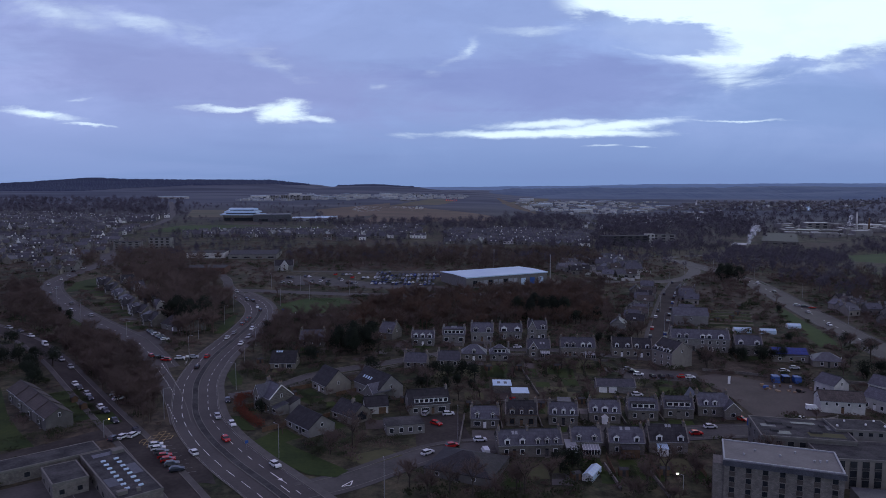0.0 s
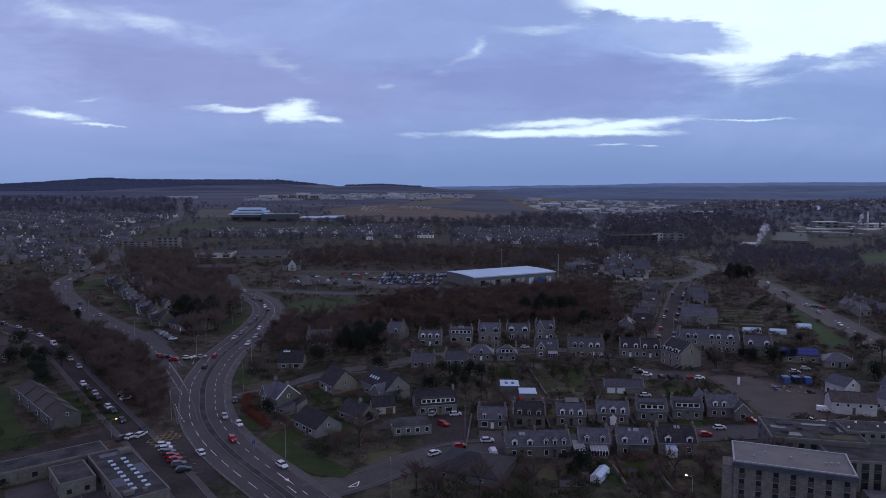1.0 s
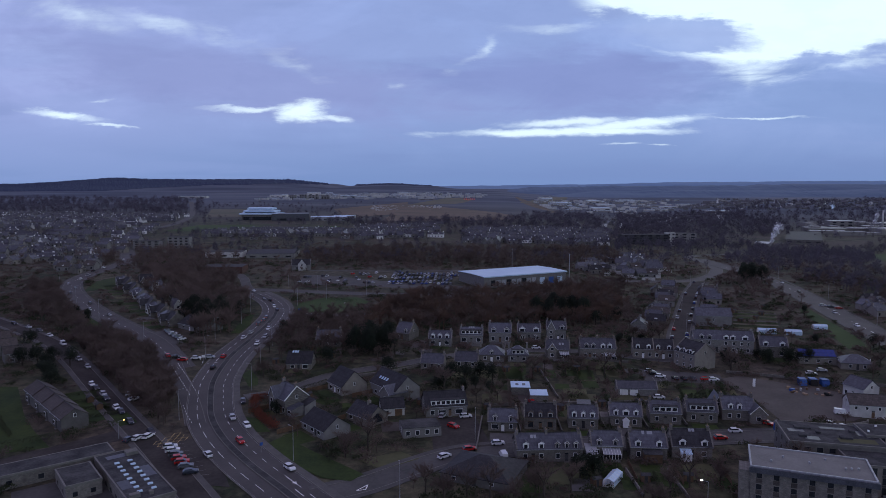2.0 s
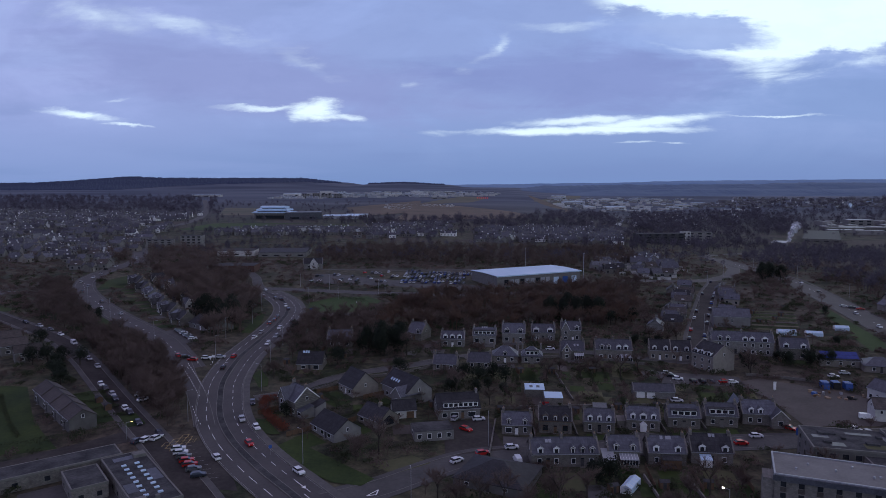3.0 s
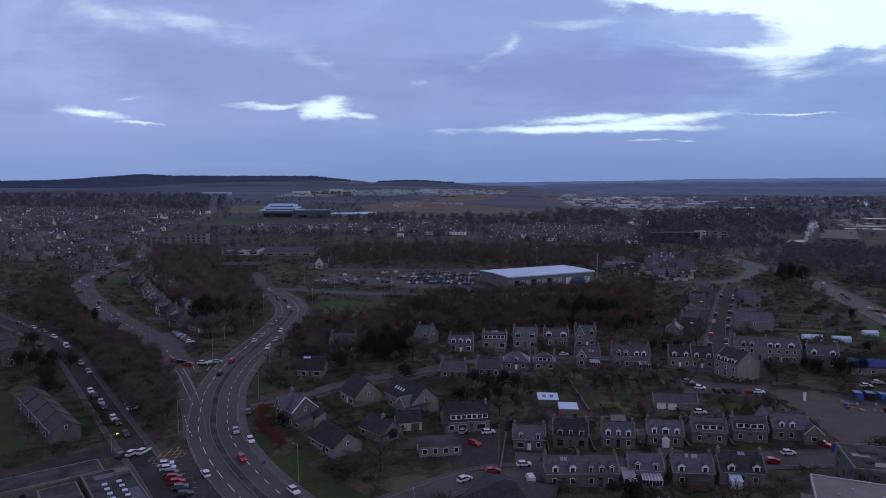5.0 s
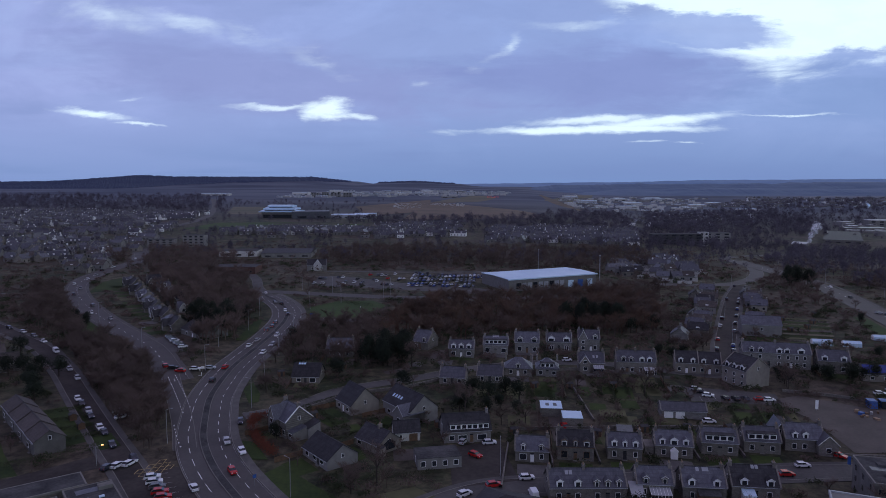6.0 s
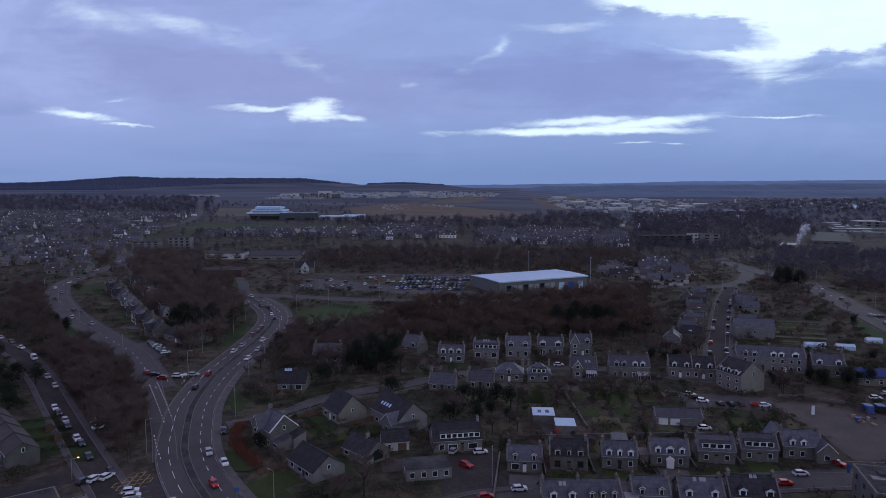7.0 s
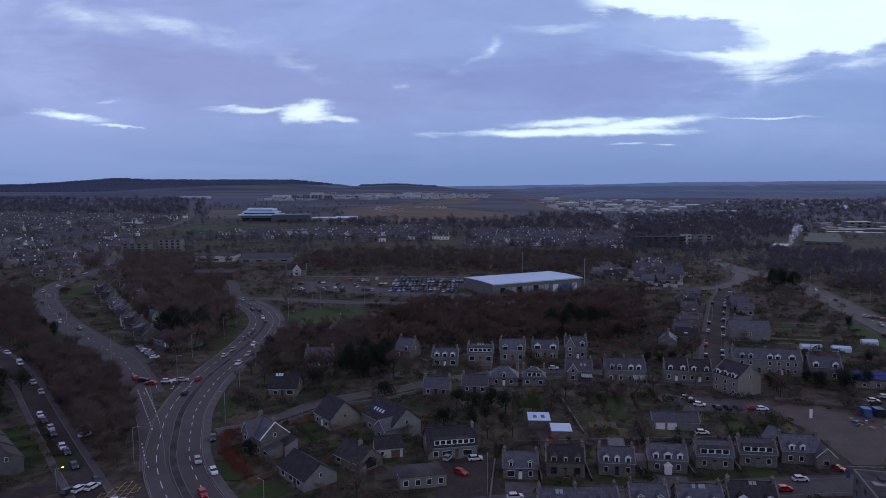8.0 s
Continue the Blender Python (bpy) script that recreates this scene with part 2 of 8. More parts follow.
UP = (radians(90), 0, 0)
M = {
    "asphalt": material("asphalt", (0.052, 0.047, 0.047), (0.080, 0.073, 0.071), 0.08, 0.75, 0.1, fine_scale=1.2, coords="World"),
    "asphalt_old": material("asphalt_old", (0.052, 0.050, 0.050), (0.094, 0.089, 0.086), 0.12, 0.85, 0.1, fine_scale=1.0, coords="World"),
    "asphalt_dark": material("dark_asphalt", (0.034, 0.030, 0.029), (0.064, 0.056, 0.052), 0.10, 0.9, 0.1, fine_scale=0.8, coords="World", spec=0.15),
    "tarmac_brown": material("tarmac_brown", (0.06, 0.05, 0.045), (0.095, 0.08, 0.072), 0.1, 0.85, 0.1, fine_scale=1.0, coords="World"),
    "paving": material("paving", (0.072, 0.069, 0.067), (0.115, 0.109, 0.104), 0.3, 0.85, 0.1, coords="World", fine_scale=2),
    "kerb": material("kerb_stone", (0.12, 0.115, 0.105), (0.18, 0.172, 0.158), 0.5, 0.8, 0.1, coords="World"),
    "paint": material("road_paint", (0.55, 0.55, 0.54), (0.8, 0.8, 0.78), 0.4, 0.6, 0.05, coords="World", fine_scale=3, lo=0.2, hi=0.5),
    "paint_worn": material("worn_road_paint", (0.10, 0.10, 0.10), (0.42, 0.42, 0.41), 0.25, 0.7, 0.05, coords="World", fine_scale=2, lo=0.38, hi=0.62),
    "paint_yellow": material("yellow_paint", (0.45, 0.33, 0.12), (0.6, 0.45, 0.18), 0.4, 0.6, 0.05, coords="World"),
    "granite": courses("granite", (0.115, 0.106, 0.096), (0.20, 0.185, 0.168), 0.6, 0.3, 0.02, rot=UP),
    "granite_pale": courses("granite_pale", (0.15, 0.145, 0.14), (0.23, 0.222, 0.214), 0.6, 0.3, 0.02, rot=UP),
    "harl": material("harled_wall", (0.16, 0.145, 0.128), (0.23, 0.21, 0.185), 0.5, 0.9, 0.3, vary=0.15),
    "harl_white": material("white_harled_wall", (0.38, 0.375, 0.36), (0.54, 0.53, 0.51), 0.5, 0.9, 0.3, vary=0.12),
    "harl_grey": material("grey_harled_wall", (0.15, 0.145, 0.14), (0.22, 0.212, 0.204), 0.5, 0.9, 0.3, vary=0.15),
    "harl_dark": material("weathered_harled_wall", (0.085, 0.08, 0.076), (0.15, 0.142, 0.134), 0.35, 0.9, 0.3, vary=0.15),
    "slate": courses("slate", (0.044, 0.047, 0.060), (0.086, 0.090, 0.110), 0.35, 0.25, 0.015, 0.44, (radians(40), 0, 0), 0.28),
    "slate_dark": courses("slate_dark", (0.022, 0.022, 0.025), (0.046, 0.045, 0.050), 0.35, 0.25, 0.015, 0.65, (radians(40), 0, 0), 0.2),
    "tile_brown": courses("concrete_tile", (0.05, 0.042, 0.039), (0.085, 0.072, 0.066), 0.4, 0.3, 0.02, 0.8, (radians(35), 0, 0), 0.2),
    "felt": material("roof_felt", (0.030, 0.031, 0.034), (0.088, 0.086, 0.088), 0.22, 0.95, 0.1, fine_scale=1.5, spec=0.12),
    "felt_pale": material("pale_roof_felt", (0.14, 0.135, 0.13), (0.2, 0.195, 0.185), 0.15, 0.8, 0.1, fine_scale=1.5),
    "metal_white": material("white_roof_sheet", (0.42, 0.56, 0.70), (0.54, 0.67, 0.78), 0.06, 0.45, 0.05, fine_scale=0.6),
    "metal_grey": material("grey_cladding", (0.25, 0.26, 0.28), (0.34, 0.35, 0.37), 0.2, 0.5, 0.05),
    "metal_blue": material("blue_cladding", (0.025, 0.075, 0.24), (0.04, 0.105, 0.32), 0.4, 0.5, 0.05),
    "white": material("white_paint", (0.68, 0.68, 0.68), (0.82, 0.82, 0.81), 0.8, 0.5, 0.05),
    "timber": material("brown_timber", (0.09, 0.055, 0.035), (0.16, 0.1, 0.06), 1.0, 0.75, 0.2),
    "glass": material("window_glass", (0.012, 0.014, 0.018), (0.03, 0.034, 0.042), 0.6, 0.06, 0.0, spec=0.6),
    "pot": material("chimney_pot_clay", (0.22, 0.15, 0.1), (0.33, 0.24, 0.16), 2.0, 0.85, 0.1),
    "grass": material("grass", (0.014, 0.030, 0.006), (0.042, 0.062, 0.012), 0.09, 0.95, 0.4, coords="World", fine_scale=0.9),
    "pasture": material("pasture", (0.026, 0.050, 0.012), (0.048, 0.078, 0.020), 0.02, 0.95, 0.3, coords="World", fine_scale=0.2),
    "heath": material("brown_heath", (0.085, 0.068, 0.050), (0.150, 0.112, 0.080), 0.008, 0.95, 0.3, coords="World", fine_scale=0.06),
    "grass_dry": material("rough_grass", (0.058, 0.064, 0.030), (0.105, 0.100, 0.050), 0.02, 0.95, 0.4, coords="World", fine_scale=0.5),
    "moor": material("moor_grass", (0.085, 0.085, 0.058), (0.14, 0.125, 0.085), 0.006, 0.95, 0.2, coords="World", fine_scale=0.04),
    "bark": material("bark", (0.035, 0.028, 0.024), (0.07, 0.056, 0.046), 0.8, 0.95, 0.4, vary=0.2),
    "twigs": material("bare_twigs", (0.096, 0.072, 0.063), (0.152, 0.112, 0.096), 0.035, 0.95, 0.0, vary=0.18, thin=0.45),
    "twigs_red": material("russet_twigs", (0.092, 0.066, 0.056), (0.165, 0.102, 0.074), 0.05, 0.95, 0.0, vary=0.35, thin=0.45),
    # twigs of the far woods, their colour blued to imitate distance haze
    "twigs_far": material("hazed_far_twigs", (0.068, 0.060, 0.078), (0.116, 0.104, 0.130), 0.02, 0.95, 0.0, vary=0.1, thin=0.45),
    "needles": material("conifer_needles", (0.017, 0.023, 0.017), (0.034, 0.044, 0.028), 0.5, 0.9, 0.0, vary=0.25, thin=0.45),
    "leaves": material("evergreen_leaves", (0.032, 0.042, 0.022), (0.062, 0.070, 0.036), 0.4, 0.9, 0.0, vary=0.35, thin=0.45),
    "hedge_red": material("beech_hedge", (0.13, 0.045, 0.030), (0.20, 0.068, 0.042), 0.8, 0.95, 0.0, vary=0.1, thin=0.45),
    "steel": material("galvanised_steel", (0.25, 0.25, 0.26), (0.36, 0.36, 0.37), 0.5, 0.5, 0.05, metal=0.4),
    "tyre": material("tyre_rubber", (0.012, 0.012, 0.012), (0.022, 0.022, 0.022), 3.0, 0.9, 0.05),
    "solar": material("solar_cells", (0.02, 0.035, 0.16), (0.03, 0.05, 0.22), 0.7, 0.2, 0.0),
    "brick": material("red_brick", (0.07, 0.037, 0.031), (0.115, 0.060, 0.048), 0.5, 0.9, 0.2),
    "water": material("river_water", (0.02, 0.025, 0.03), (0.03, 0.035, 0.04), 0.05, 0.12, 0.05, coords="World", spec=0.9),
    "steam": None,
    "red_plastic": material("red_plastic", (0.16, 0.008, 0.008), (0.24, 0.012, 0.012), 2.0, 0.4, 0.0),
    "red_glow": glow("red_lamp", (1.0, 0.05, 0.03), 0.4),
    "orange_glow": glow("sodium_lamp", (1.0, 0.5, 0.15), 6.0),
    "lamp_glow": glow("daylight_lamp", (1.0, 0.97, 0.9), 60.0),
}


def steam_material():
    """Thin white vapour: mostly see-through."""
    m = bpy.data.materials.new("steam")
    m.use_nodes = True
    nt = m.node_tree
    nt.nodes.clear()
    out, mix, clear_, white = (nt.nodes.new("ShaderNode" + k) for k in ("OutputMaterial", "MixShader", "BsdfTransparent", "BsdfDiffuse"))
    white.inputs[0].default_value = (0.85, 0.86, 0.88, 1)
    co, ns, rg_ = nt.nodes.new("ShaderNodeTexCoord"), nt.nodes.new("ShaderNodeTexNoise"), nt.nodes.new("ShaderNodeMapRange")
    ns.inputs["Scale"].default_value, ns.inputs["Detail"].default_value = 0.25, 4
    nt.links.new(co.outputs["Object"], ns.inputs["Vector"])
    rg_.inputs[1].default_value, rg_.inputs[2].default_value, rg_.inputs[3].default_value, rg_.inputs[4].default_value = 0.36, 0.70, 0.03, 0.55
    nt.links.new(ns.outputs["Fac"], rg_.inputs[0]), nt.links.new(rg_.outputs[0], mix.inputs[0])
    nt.links.new(clear_.outputs[0], mix.inputs[1]), nt.links.new(white.outputs[0], mix.inputs[2]), nt.links.new(mix.outputs[0], out.inputs[0])
    return m


M["slate"].node_tree.nodes["Principled BSDF"].inputs["Specular IOR Level"].default_value = 0.42
M["slate_dark"].node_tree.nodes["Principled BSDF"].inputs["Specular IOR Level"].default_value = 0.2
M["steam"] = steam_material()
CAR_COLOURS = {"white": (0.7, 0.71, 0.73), "silver": (0.38, 0.39, 0.41), "grey": (0.12, 0.125, 0.135), "black": (0.015, 0.016, 0.018),
               "red": (0.42, 0.018, 0.018), "blue": (0.02, 0.05, 0.2), "dark": (0.03, 0.035, 0.05)}
for key, c in CAR_COLOURS.items():
    M["car_" + key] = material("car_paint_" + key, tuple(0.9 * v for v in c), c, 1.0, 0.25, 0.0, spec=0.6)


def ground_material():
    """Gardens, scrub and bare soil, patch by patch; far off tinted blue for haze."""
    m = material("ground_cover", (0.020, 0.028, 0.012), (0.072, 0.062, 0.038), 0.05, 0.95, 0.6, coords="World", fine_scale=0.5, lo=0.40, hi=0.62)
    nt = m.node_tree
    bsdf = nt.nodes["Principled BSDF"]
    src = bsdf.inputs["Base Color"].links[0].from_socket
    geo = nt.nodes.new("ShaderNodeNewGeometry")
    n = nt.nodes.new("ShaderNodeTexNoise")
    n.inputs["Scale"].default_value, n.inputs["Detail"].default_value = 0.011, 5
    nt.links.new(geo.outputs["Position"], n.inputs["Vector"])
    r = nt.nodes.new("ShaderNodeMapRange")
    r.inputs[1].default_value, r.inputs[2].default_value = 0.48, 0.62
    nt.links.new(n.outputs["Fac"], r.inputs[0])
    mix = nt.nodes.new("ShaderNodeMix")
    mix.data_type = "RGBA"
    nt.links.new(r.outputs[0], mix.inputs[0]), nt.links.new(src, mix.inputs[6])
    mix.inputs[7].default_value = (0.058, 0.046, 0.034, 1)
    tangle, patchy = nt.nodes.new("ShaderNodeTexNoise"), nt.nodes.new("ShaderNodeMapRange")
    tangle.inputs["Scale"].default_value, tangle.inputs["Detail"].default_value, tangle.inputs["Roughness"].default_value = 0.22, 7, 0.72
    nt.links.new(geo.outputs["Position"], tangle.inputs["Vector"])
    patchy.inputs[1].default_value, patchy.inputs[2].default_value, patchy.inputs[3].default_value, patchy.inputs[4].default_value = 0.36, 0.64, 0.35, 1.7
    nt.links.new(tangle.outputs["Fac"], patchy.inputs[0])
    grown = nt.nodes.new("ShaderNodeVectorMath")
    grown.operation = "SCALE"
    nt.links.new(mix.outputs[2], grown.inputs[0]), nt.links.new(patchy.outputs[0], grown.inputs["Scale"])
    # open country beyond the town: heath, pasture, forest in broad strips, haze painted in
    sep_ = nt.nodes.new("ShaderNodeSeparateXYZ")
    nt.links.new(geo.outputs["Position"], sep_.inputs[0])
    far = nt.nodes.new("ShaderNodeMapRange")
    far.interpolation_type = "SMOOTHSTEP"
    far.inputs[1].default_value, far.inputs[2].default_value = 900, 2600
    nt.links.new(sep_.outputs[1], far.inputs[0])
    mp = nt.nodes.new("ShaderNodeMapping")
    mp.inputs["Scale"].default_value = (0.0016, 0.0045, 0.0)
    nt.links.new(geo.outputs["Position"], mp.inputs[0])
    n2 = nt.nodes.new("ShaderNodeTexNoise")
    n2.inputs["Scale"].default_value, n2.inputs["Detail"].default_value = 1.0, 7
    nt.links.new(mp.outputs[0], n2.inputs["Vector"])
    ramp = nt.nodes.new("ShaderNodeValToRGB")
    # blue-grey stops: distance haze put into the ground colour
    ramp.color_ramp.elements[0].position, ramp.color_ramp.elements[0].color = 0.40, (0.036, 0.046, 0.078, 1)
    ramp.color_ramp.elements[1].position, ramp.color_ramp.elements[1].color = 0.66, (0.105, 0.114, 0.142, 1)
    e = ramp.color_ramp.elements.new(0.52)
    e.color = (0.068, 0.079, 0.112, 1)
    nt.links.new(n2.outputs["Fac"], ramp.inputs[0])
    haze_mix = nt.nodes.new("ShaderNodeMix")
    haze_mix.data_type = "RGBA"
    nt.links.new(far.outputs[0], haze_mix.inputs[0]), nt.links.new(grown.outputs[0], haze_mix.inputs[6]), nt.links.new(ramp.outputs[0], haze_mix.inputs[7])
    nt.links.new(haze_mix.outputs[2], bsdf.inputs["Base Color"])
    return m


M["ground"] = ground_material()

# ---------------------------------------------------------------- mesh helpers


class Geo:
    def __init__(self):
        self.v, self.f = [], []

    def poly(self, pts):
        n = len(self.v)
        self.v += [tuple(p) for p in pts]
        self.f.append(tuple(range(n, n + len(pts))))
        return self

    def box(self, x0, y0, z0, x1, y1, z1):
        n = len(self.v)
        self.v += [(x, y, z) for z in (z0, z1) for x, y in ((x0, y0), (x1, y0), (x1, y1), (x0, y1))]
        self.f += [tuple(n + i for i in q) for q in ((3, 2, 1, 0), (4, 5, 6, 7), (0, 1, 5, 4), (1, 2, 6, 5), (2, 3, 7, 6), (3, 0, 4, 7))]
        return self

    def prism(self, ring, shift):
        """A ring of points, counter-clockwise seen against the shift, swept by shift and closed."""
        n, k = len(self.v), len(ring)
        self.v += [tuple(p) for p in ring] + [tuple(a + b for a, b in zip(p, shift)) for p in ring]
        self.f += [tuple(n + i for i in reversed(range(k))), tuple(n + k + i for i in range(k))]
        self.f += [(n + i, n + (i + 1) % k, n + k + (i + 1) % k, n + k + i) for i in range(k)]
        return self

    def cyl(self, p0, p1, r0, r1, k=6, caps=True):
        p0, p1 = Vector(p0), Vector(p1)
        q = (p1 - p0).to_track_quat("Z", "Y")
        n = len(self.v)
        for p, r in ((p0, r0), (p1, r1)):
            self.v += [tuple(p + q @ Vector((r * math.cos(TAU * i / k), r * math.sin(TAU * i / k), 0))) for i in range(k)]
        self.f += [(n + i, n + (i + 1) % k, n + k + (i + 1) % k, n + k + i) for i in range(k)]
        if caps:
            self.f += [tuple(n + i for i in reversed(range(k))), tuple(n + k + i for i in range(k))]
        return self

    def turned(self, m):
        self.v = [tuple(m @ Vector(p)) for p in self.v]
        return self

    def mesh(self, name):
        me = bpy.data.meshes.new(name)
        me.from_pydata(self.v, [], self.f)
        me.update()
        return me


def part(name, geo, mat, parent=None, label="", smooth=False):
    me = geo.mesh(name) if isinstance(geo, Geo) else geo
    if not me.materials:
        me.materials.append(M[mat])
    if smooth:
        me.polygons.foreach_set("use_smooth", [True] * len(me.polygons))
    ob = new(name, me)
    ob.parent = parent
    return tagged(ob, label)


def thing(name, label, category, group="", kind="", m=None):
    ob = new(name)
    ob.empty_display_size = 0.5
    if m is not None:
        ob.matrix_basis = m
    return tagged(ob, label, category, group, kind)


def structure(name, geo, mat, label, category=""):
    return tagged(part(name, geo, mat), label, category or name.replace("_", " "), "", "structure")


def smoothstep(a, b, x):
    t = min(1.0, max(0.0, (x - a) / (b - a)))
    return t * t * (3 - 2 * t)


# crest of the far hills, as (x, z)
CREST = [(-3600, 60), (-2750, 70), (-2520, 80), (-2300, 96), (-2130, 108), (-1900, 99), (-1450, 98), (-1060, 97), (-860, 78), (-720, 62), (-640, 68), (-430, 74), (-170, 62),
         (0, 50), (750, 52), (1450, 60), (2500, 64), (3600, 66)]


def crest(x):
    for (x0, z0), (x1, z1) in zip(CREST, CREST[1:]):
        if x0 <= x <= x1:
            return z0 + (z1 - z0) * smoothstep(x0, x1, x)
    return 60


def G(x, y):
    """Height of the ground."""
    z = 3 + 0.026 * (min(y, 560) - 220) - 0.015 * max(-260, min(260, x))
    z -= 20 * smoothstep(120, 520, x) * smoothstep(560, 1000, y)
    z += 28 * smoothstep(1600, 3600, y)
    w = smoothstep(3500, 4300, y)
    return z * (1 - w) + crest(x) * w


def at(x, y, rot=0.0, dz=0.0):
    return pose(x, y, G(x, y) + dz, 0, 0, rot)


# ---------------------------------------------------------------- ground and roads
xs = [-4200, -3600] + list(range(-3400, -1000, 100)) + list(range(-1000, 1001, 40)) + list(range(1100, 3401, 100)) + [3600, 4200]
ys = [-900, -400, 0] + list(range(100, 560, 115)) + list(range(560, 1100, 30)) + list(range(1100, 4400, 75)) + [4400, 4500, 4650]
ground = Geo()
ground.v = [(x, y, G(x, y)) for y in ys for x in xs]
nx = len(xs)
ground.f = [(j * nx + i, j * nx + i + 1, (j + 1) * nx + i + 1, (j + 1) * nx + i) for j in range(len(ys) - 1) for i in range(nx - 1)]
structure("ground", ground, "ground", "dark winter ground of gardens, scrub and bare soil, tinted blue far off for haze").data.polygons.foreach_set("use_smooth", [True] * len(ground.f))


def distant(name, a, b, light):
    """Hills and forest kilometres off; blue colour and glow stand in for dusk haze."""
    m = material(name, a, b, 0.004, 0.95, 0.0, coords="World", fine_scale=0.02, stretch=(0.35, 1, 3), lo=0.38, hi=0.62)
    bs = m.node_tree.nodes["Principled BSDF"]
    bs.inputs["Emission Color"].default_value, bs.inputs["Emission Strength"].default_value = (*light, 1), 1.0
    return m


M["hills_far"] = distant("hazed_far_hills", (0.045, 0.070, 0.100), (0.085, 0.110, 0.135), (0.030, 0.052, 0.135))
M["hills_mid"] = distant("hazed_wooded_hills", (0.030, 0.042, 0.060), (0.075, 0.088, 0.100), (0.015, 0.026, 0.072))
# the plantation glows faintly blue too, in place of distance haze
M["forest_hazed"] = distant("hazed_conifer_forest", (0.020, 0.028, 0.034), (0.040, 0.048, 0.050), (0.0070, 0.0090, 0.034))


def ridge(label, y, depth, tops, mat, rough_, seed):
    """A long hill of the distance; tops are x, z."""
    g, n = Geo(), 5
    xs_ = [tops[0][0] + (tops[-1][0] - tops[0][0]) * i / 220 for i in range(221)]
    for i, x in enumerate(xs_):
        for (x0, z0), (x1, z1) in zip(tops, tops[1:]):
            if x0 <= x <= x1:
                top = z0 + (z1 - z0) * smoothstep(x0, x1, x)
        top += rough_ * noise.noise(Vector((x * 0.011, seed, 0))) + 0.5 * rough_ * noise.noise(Vector((x * 0.05, seed, 3)))
        for k in range(n):
            u = k / (n - 1)
            yy = y - depth * (1 - u)
            g.v.append((x, yy, G(x, yy) - 4 + (top - G(x, yy) + 4) * smoothstep(0, 1, u) ** 0.8))
        g.v.append((x, y + 90, G(x, y + 90) - 6))
    n += 1
    g.f = [(i * n + k, (i + 1) * n + k, (i + 1) * n + k + 1, i * n + k + 1) for i in range(220) for k in range(n - 1)]
    return structure("backdrop", g, mat, label, "backdrop")


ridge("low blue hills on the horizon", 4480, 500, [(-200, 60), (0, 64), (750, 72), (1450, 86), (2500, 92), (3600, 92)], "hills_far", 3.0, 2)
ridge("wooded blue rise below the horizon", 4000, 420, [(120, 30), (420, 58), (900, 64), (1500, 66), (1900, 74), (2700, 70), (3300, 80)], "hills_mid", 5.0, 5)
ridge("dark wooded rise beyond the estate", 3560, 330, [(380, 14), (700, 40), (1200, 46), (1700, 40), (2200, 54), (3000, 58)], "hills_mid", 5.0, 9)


def forest(label, poly_, step, hgt, seed):
    """A closed far plantation: a canopy of ragged tops."""
    g = Geo()
    rr = random.Random(seed)
    x0, x1 = min(p[0] for p in poly_), max(p[0] for p in poly_)
    y0, y1 = min(p[1] for p in poly_), max(p[1] for p in poly_)
    y = y0
    while y < y1:
        x = x0
        while x < x1:
            px, py = x + rr.uniform(-0.4, 0.4) * step, y + rr.uniform(-0.4, 0.4) * step * 2
            if inside((px, py), poly_):
                z, r, h_ = G(px, py), step * rr.uniform(0.7, 1.1), hgt * rr.uniform(0.65, 1.1)
                k = len(g.v)
                g.v += [(px - r, py - r, z - 2), (px + r, py - r, z - 2), (px + r, py + r, z - 2), (px - r, py + r, z - 2), (px, py, z + h_)]
                g.f += [(k, k + 1, k + 4), (k + 1, k + 2, k + 4), (k + 2, k + 3, k + 4), (k + 3, k, k + 4)]
            x += step
        y += step * 2
    return tagged(part("woodland", g, "forest_hazed"), label, "woodland", "", "stuff")



OCC, AREAS = {}, []


def occupy(x, y, r):
    n = int(r / 3) + 1
    for i in range(-n, n + 1):
        for j in range(-n, n + 1):
            if math.hypot(i, j) * 3 <= r:
                OCC[(round(x / 3) + i, round(y / 3) + j)] = True


def free(x, y):
    return (round(x / 3), round(y / 3)) not in OCC and not any(inside((x, y), a) for a in AREAS)


def inside(p, poly):
    x, y = p
    c = False
    for (x0, y0), (x1, y1) in zip(poly, poly[1:] + poly[:1]):
        if (y0 > y) != (y1 > y) and x < (x1 - x0) * (y - y0) / (y1 - y0) + x0:
            c = not c
    return c


def curve(pts, step=4.0):
    """Points along a smooth line through pts."""
    out = []
    p = [pts[0]] + list(pts) + [pts[-1]]
    for i in range(1, len(p) - 2):
        a, b, c, d = [Vector(q) for q in p[i - 1:i + 3]]
        k = max(2, int((c - b).length / step))
        for s in range(k):
            t = s / k
            out.append(0.5 * ((2 * b) + (c - a) * t + (2 * a - 5 * b + 4 * c - d) * t * t + (3 * b - a - 3 * c + d) * t ** 3))
    return out + [Vector(pts[-1])]


def offset(line, d):
    """The line moved d metres to its right."""
    out = []
    for i, p in enumerate(line):
        t = (line[min(i + 1, len(line) - 1)] - line[max(i - 1, 0)]).normalized()
        out.append(p + Vector((t.y, -t.x)) * d)
    return out


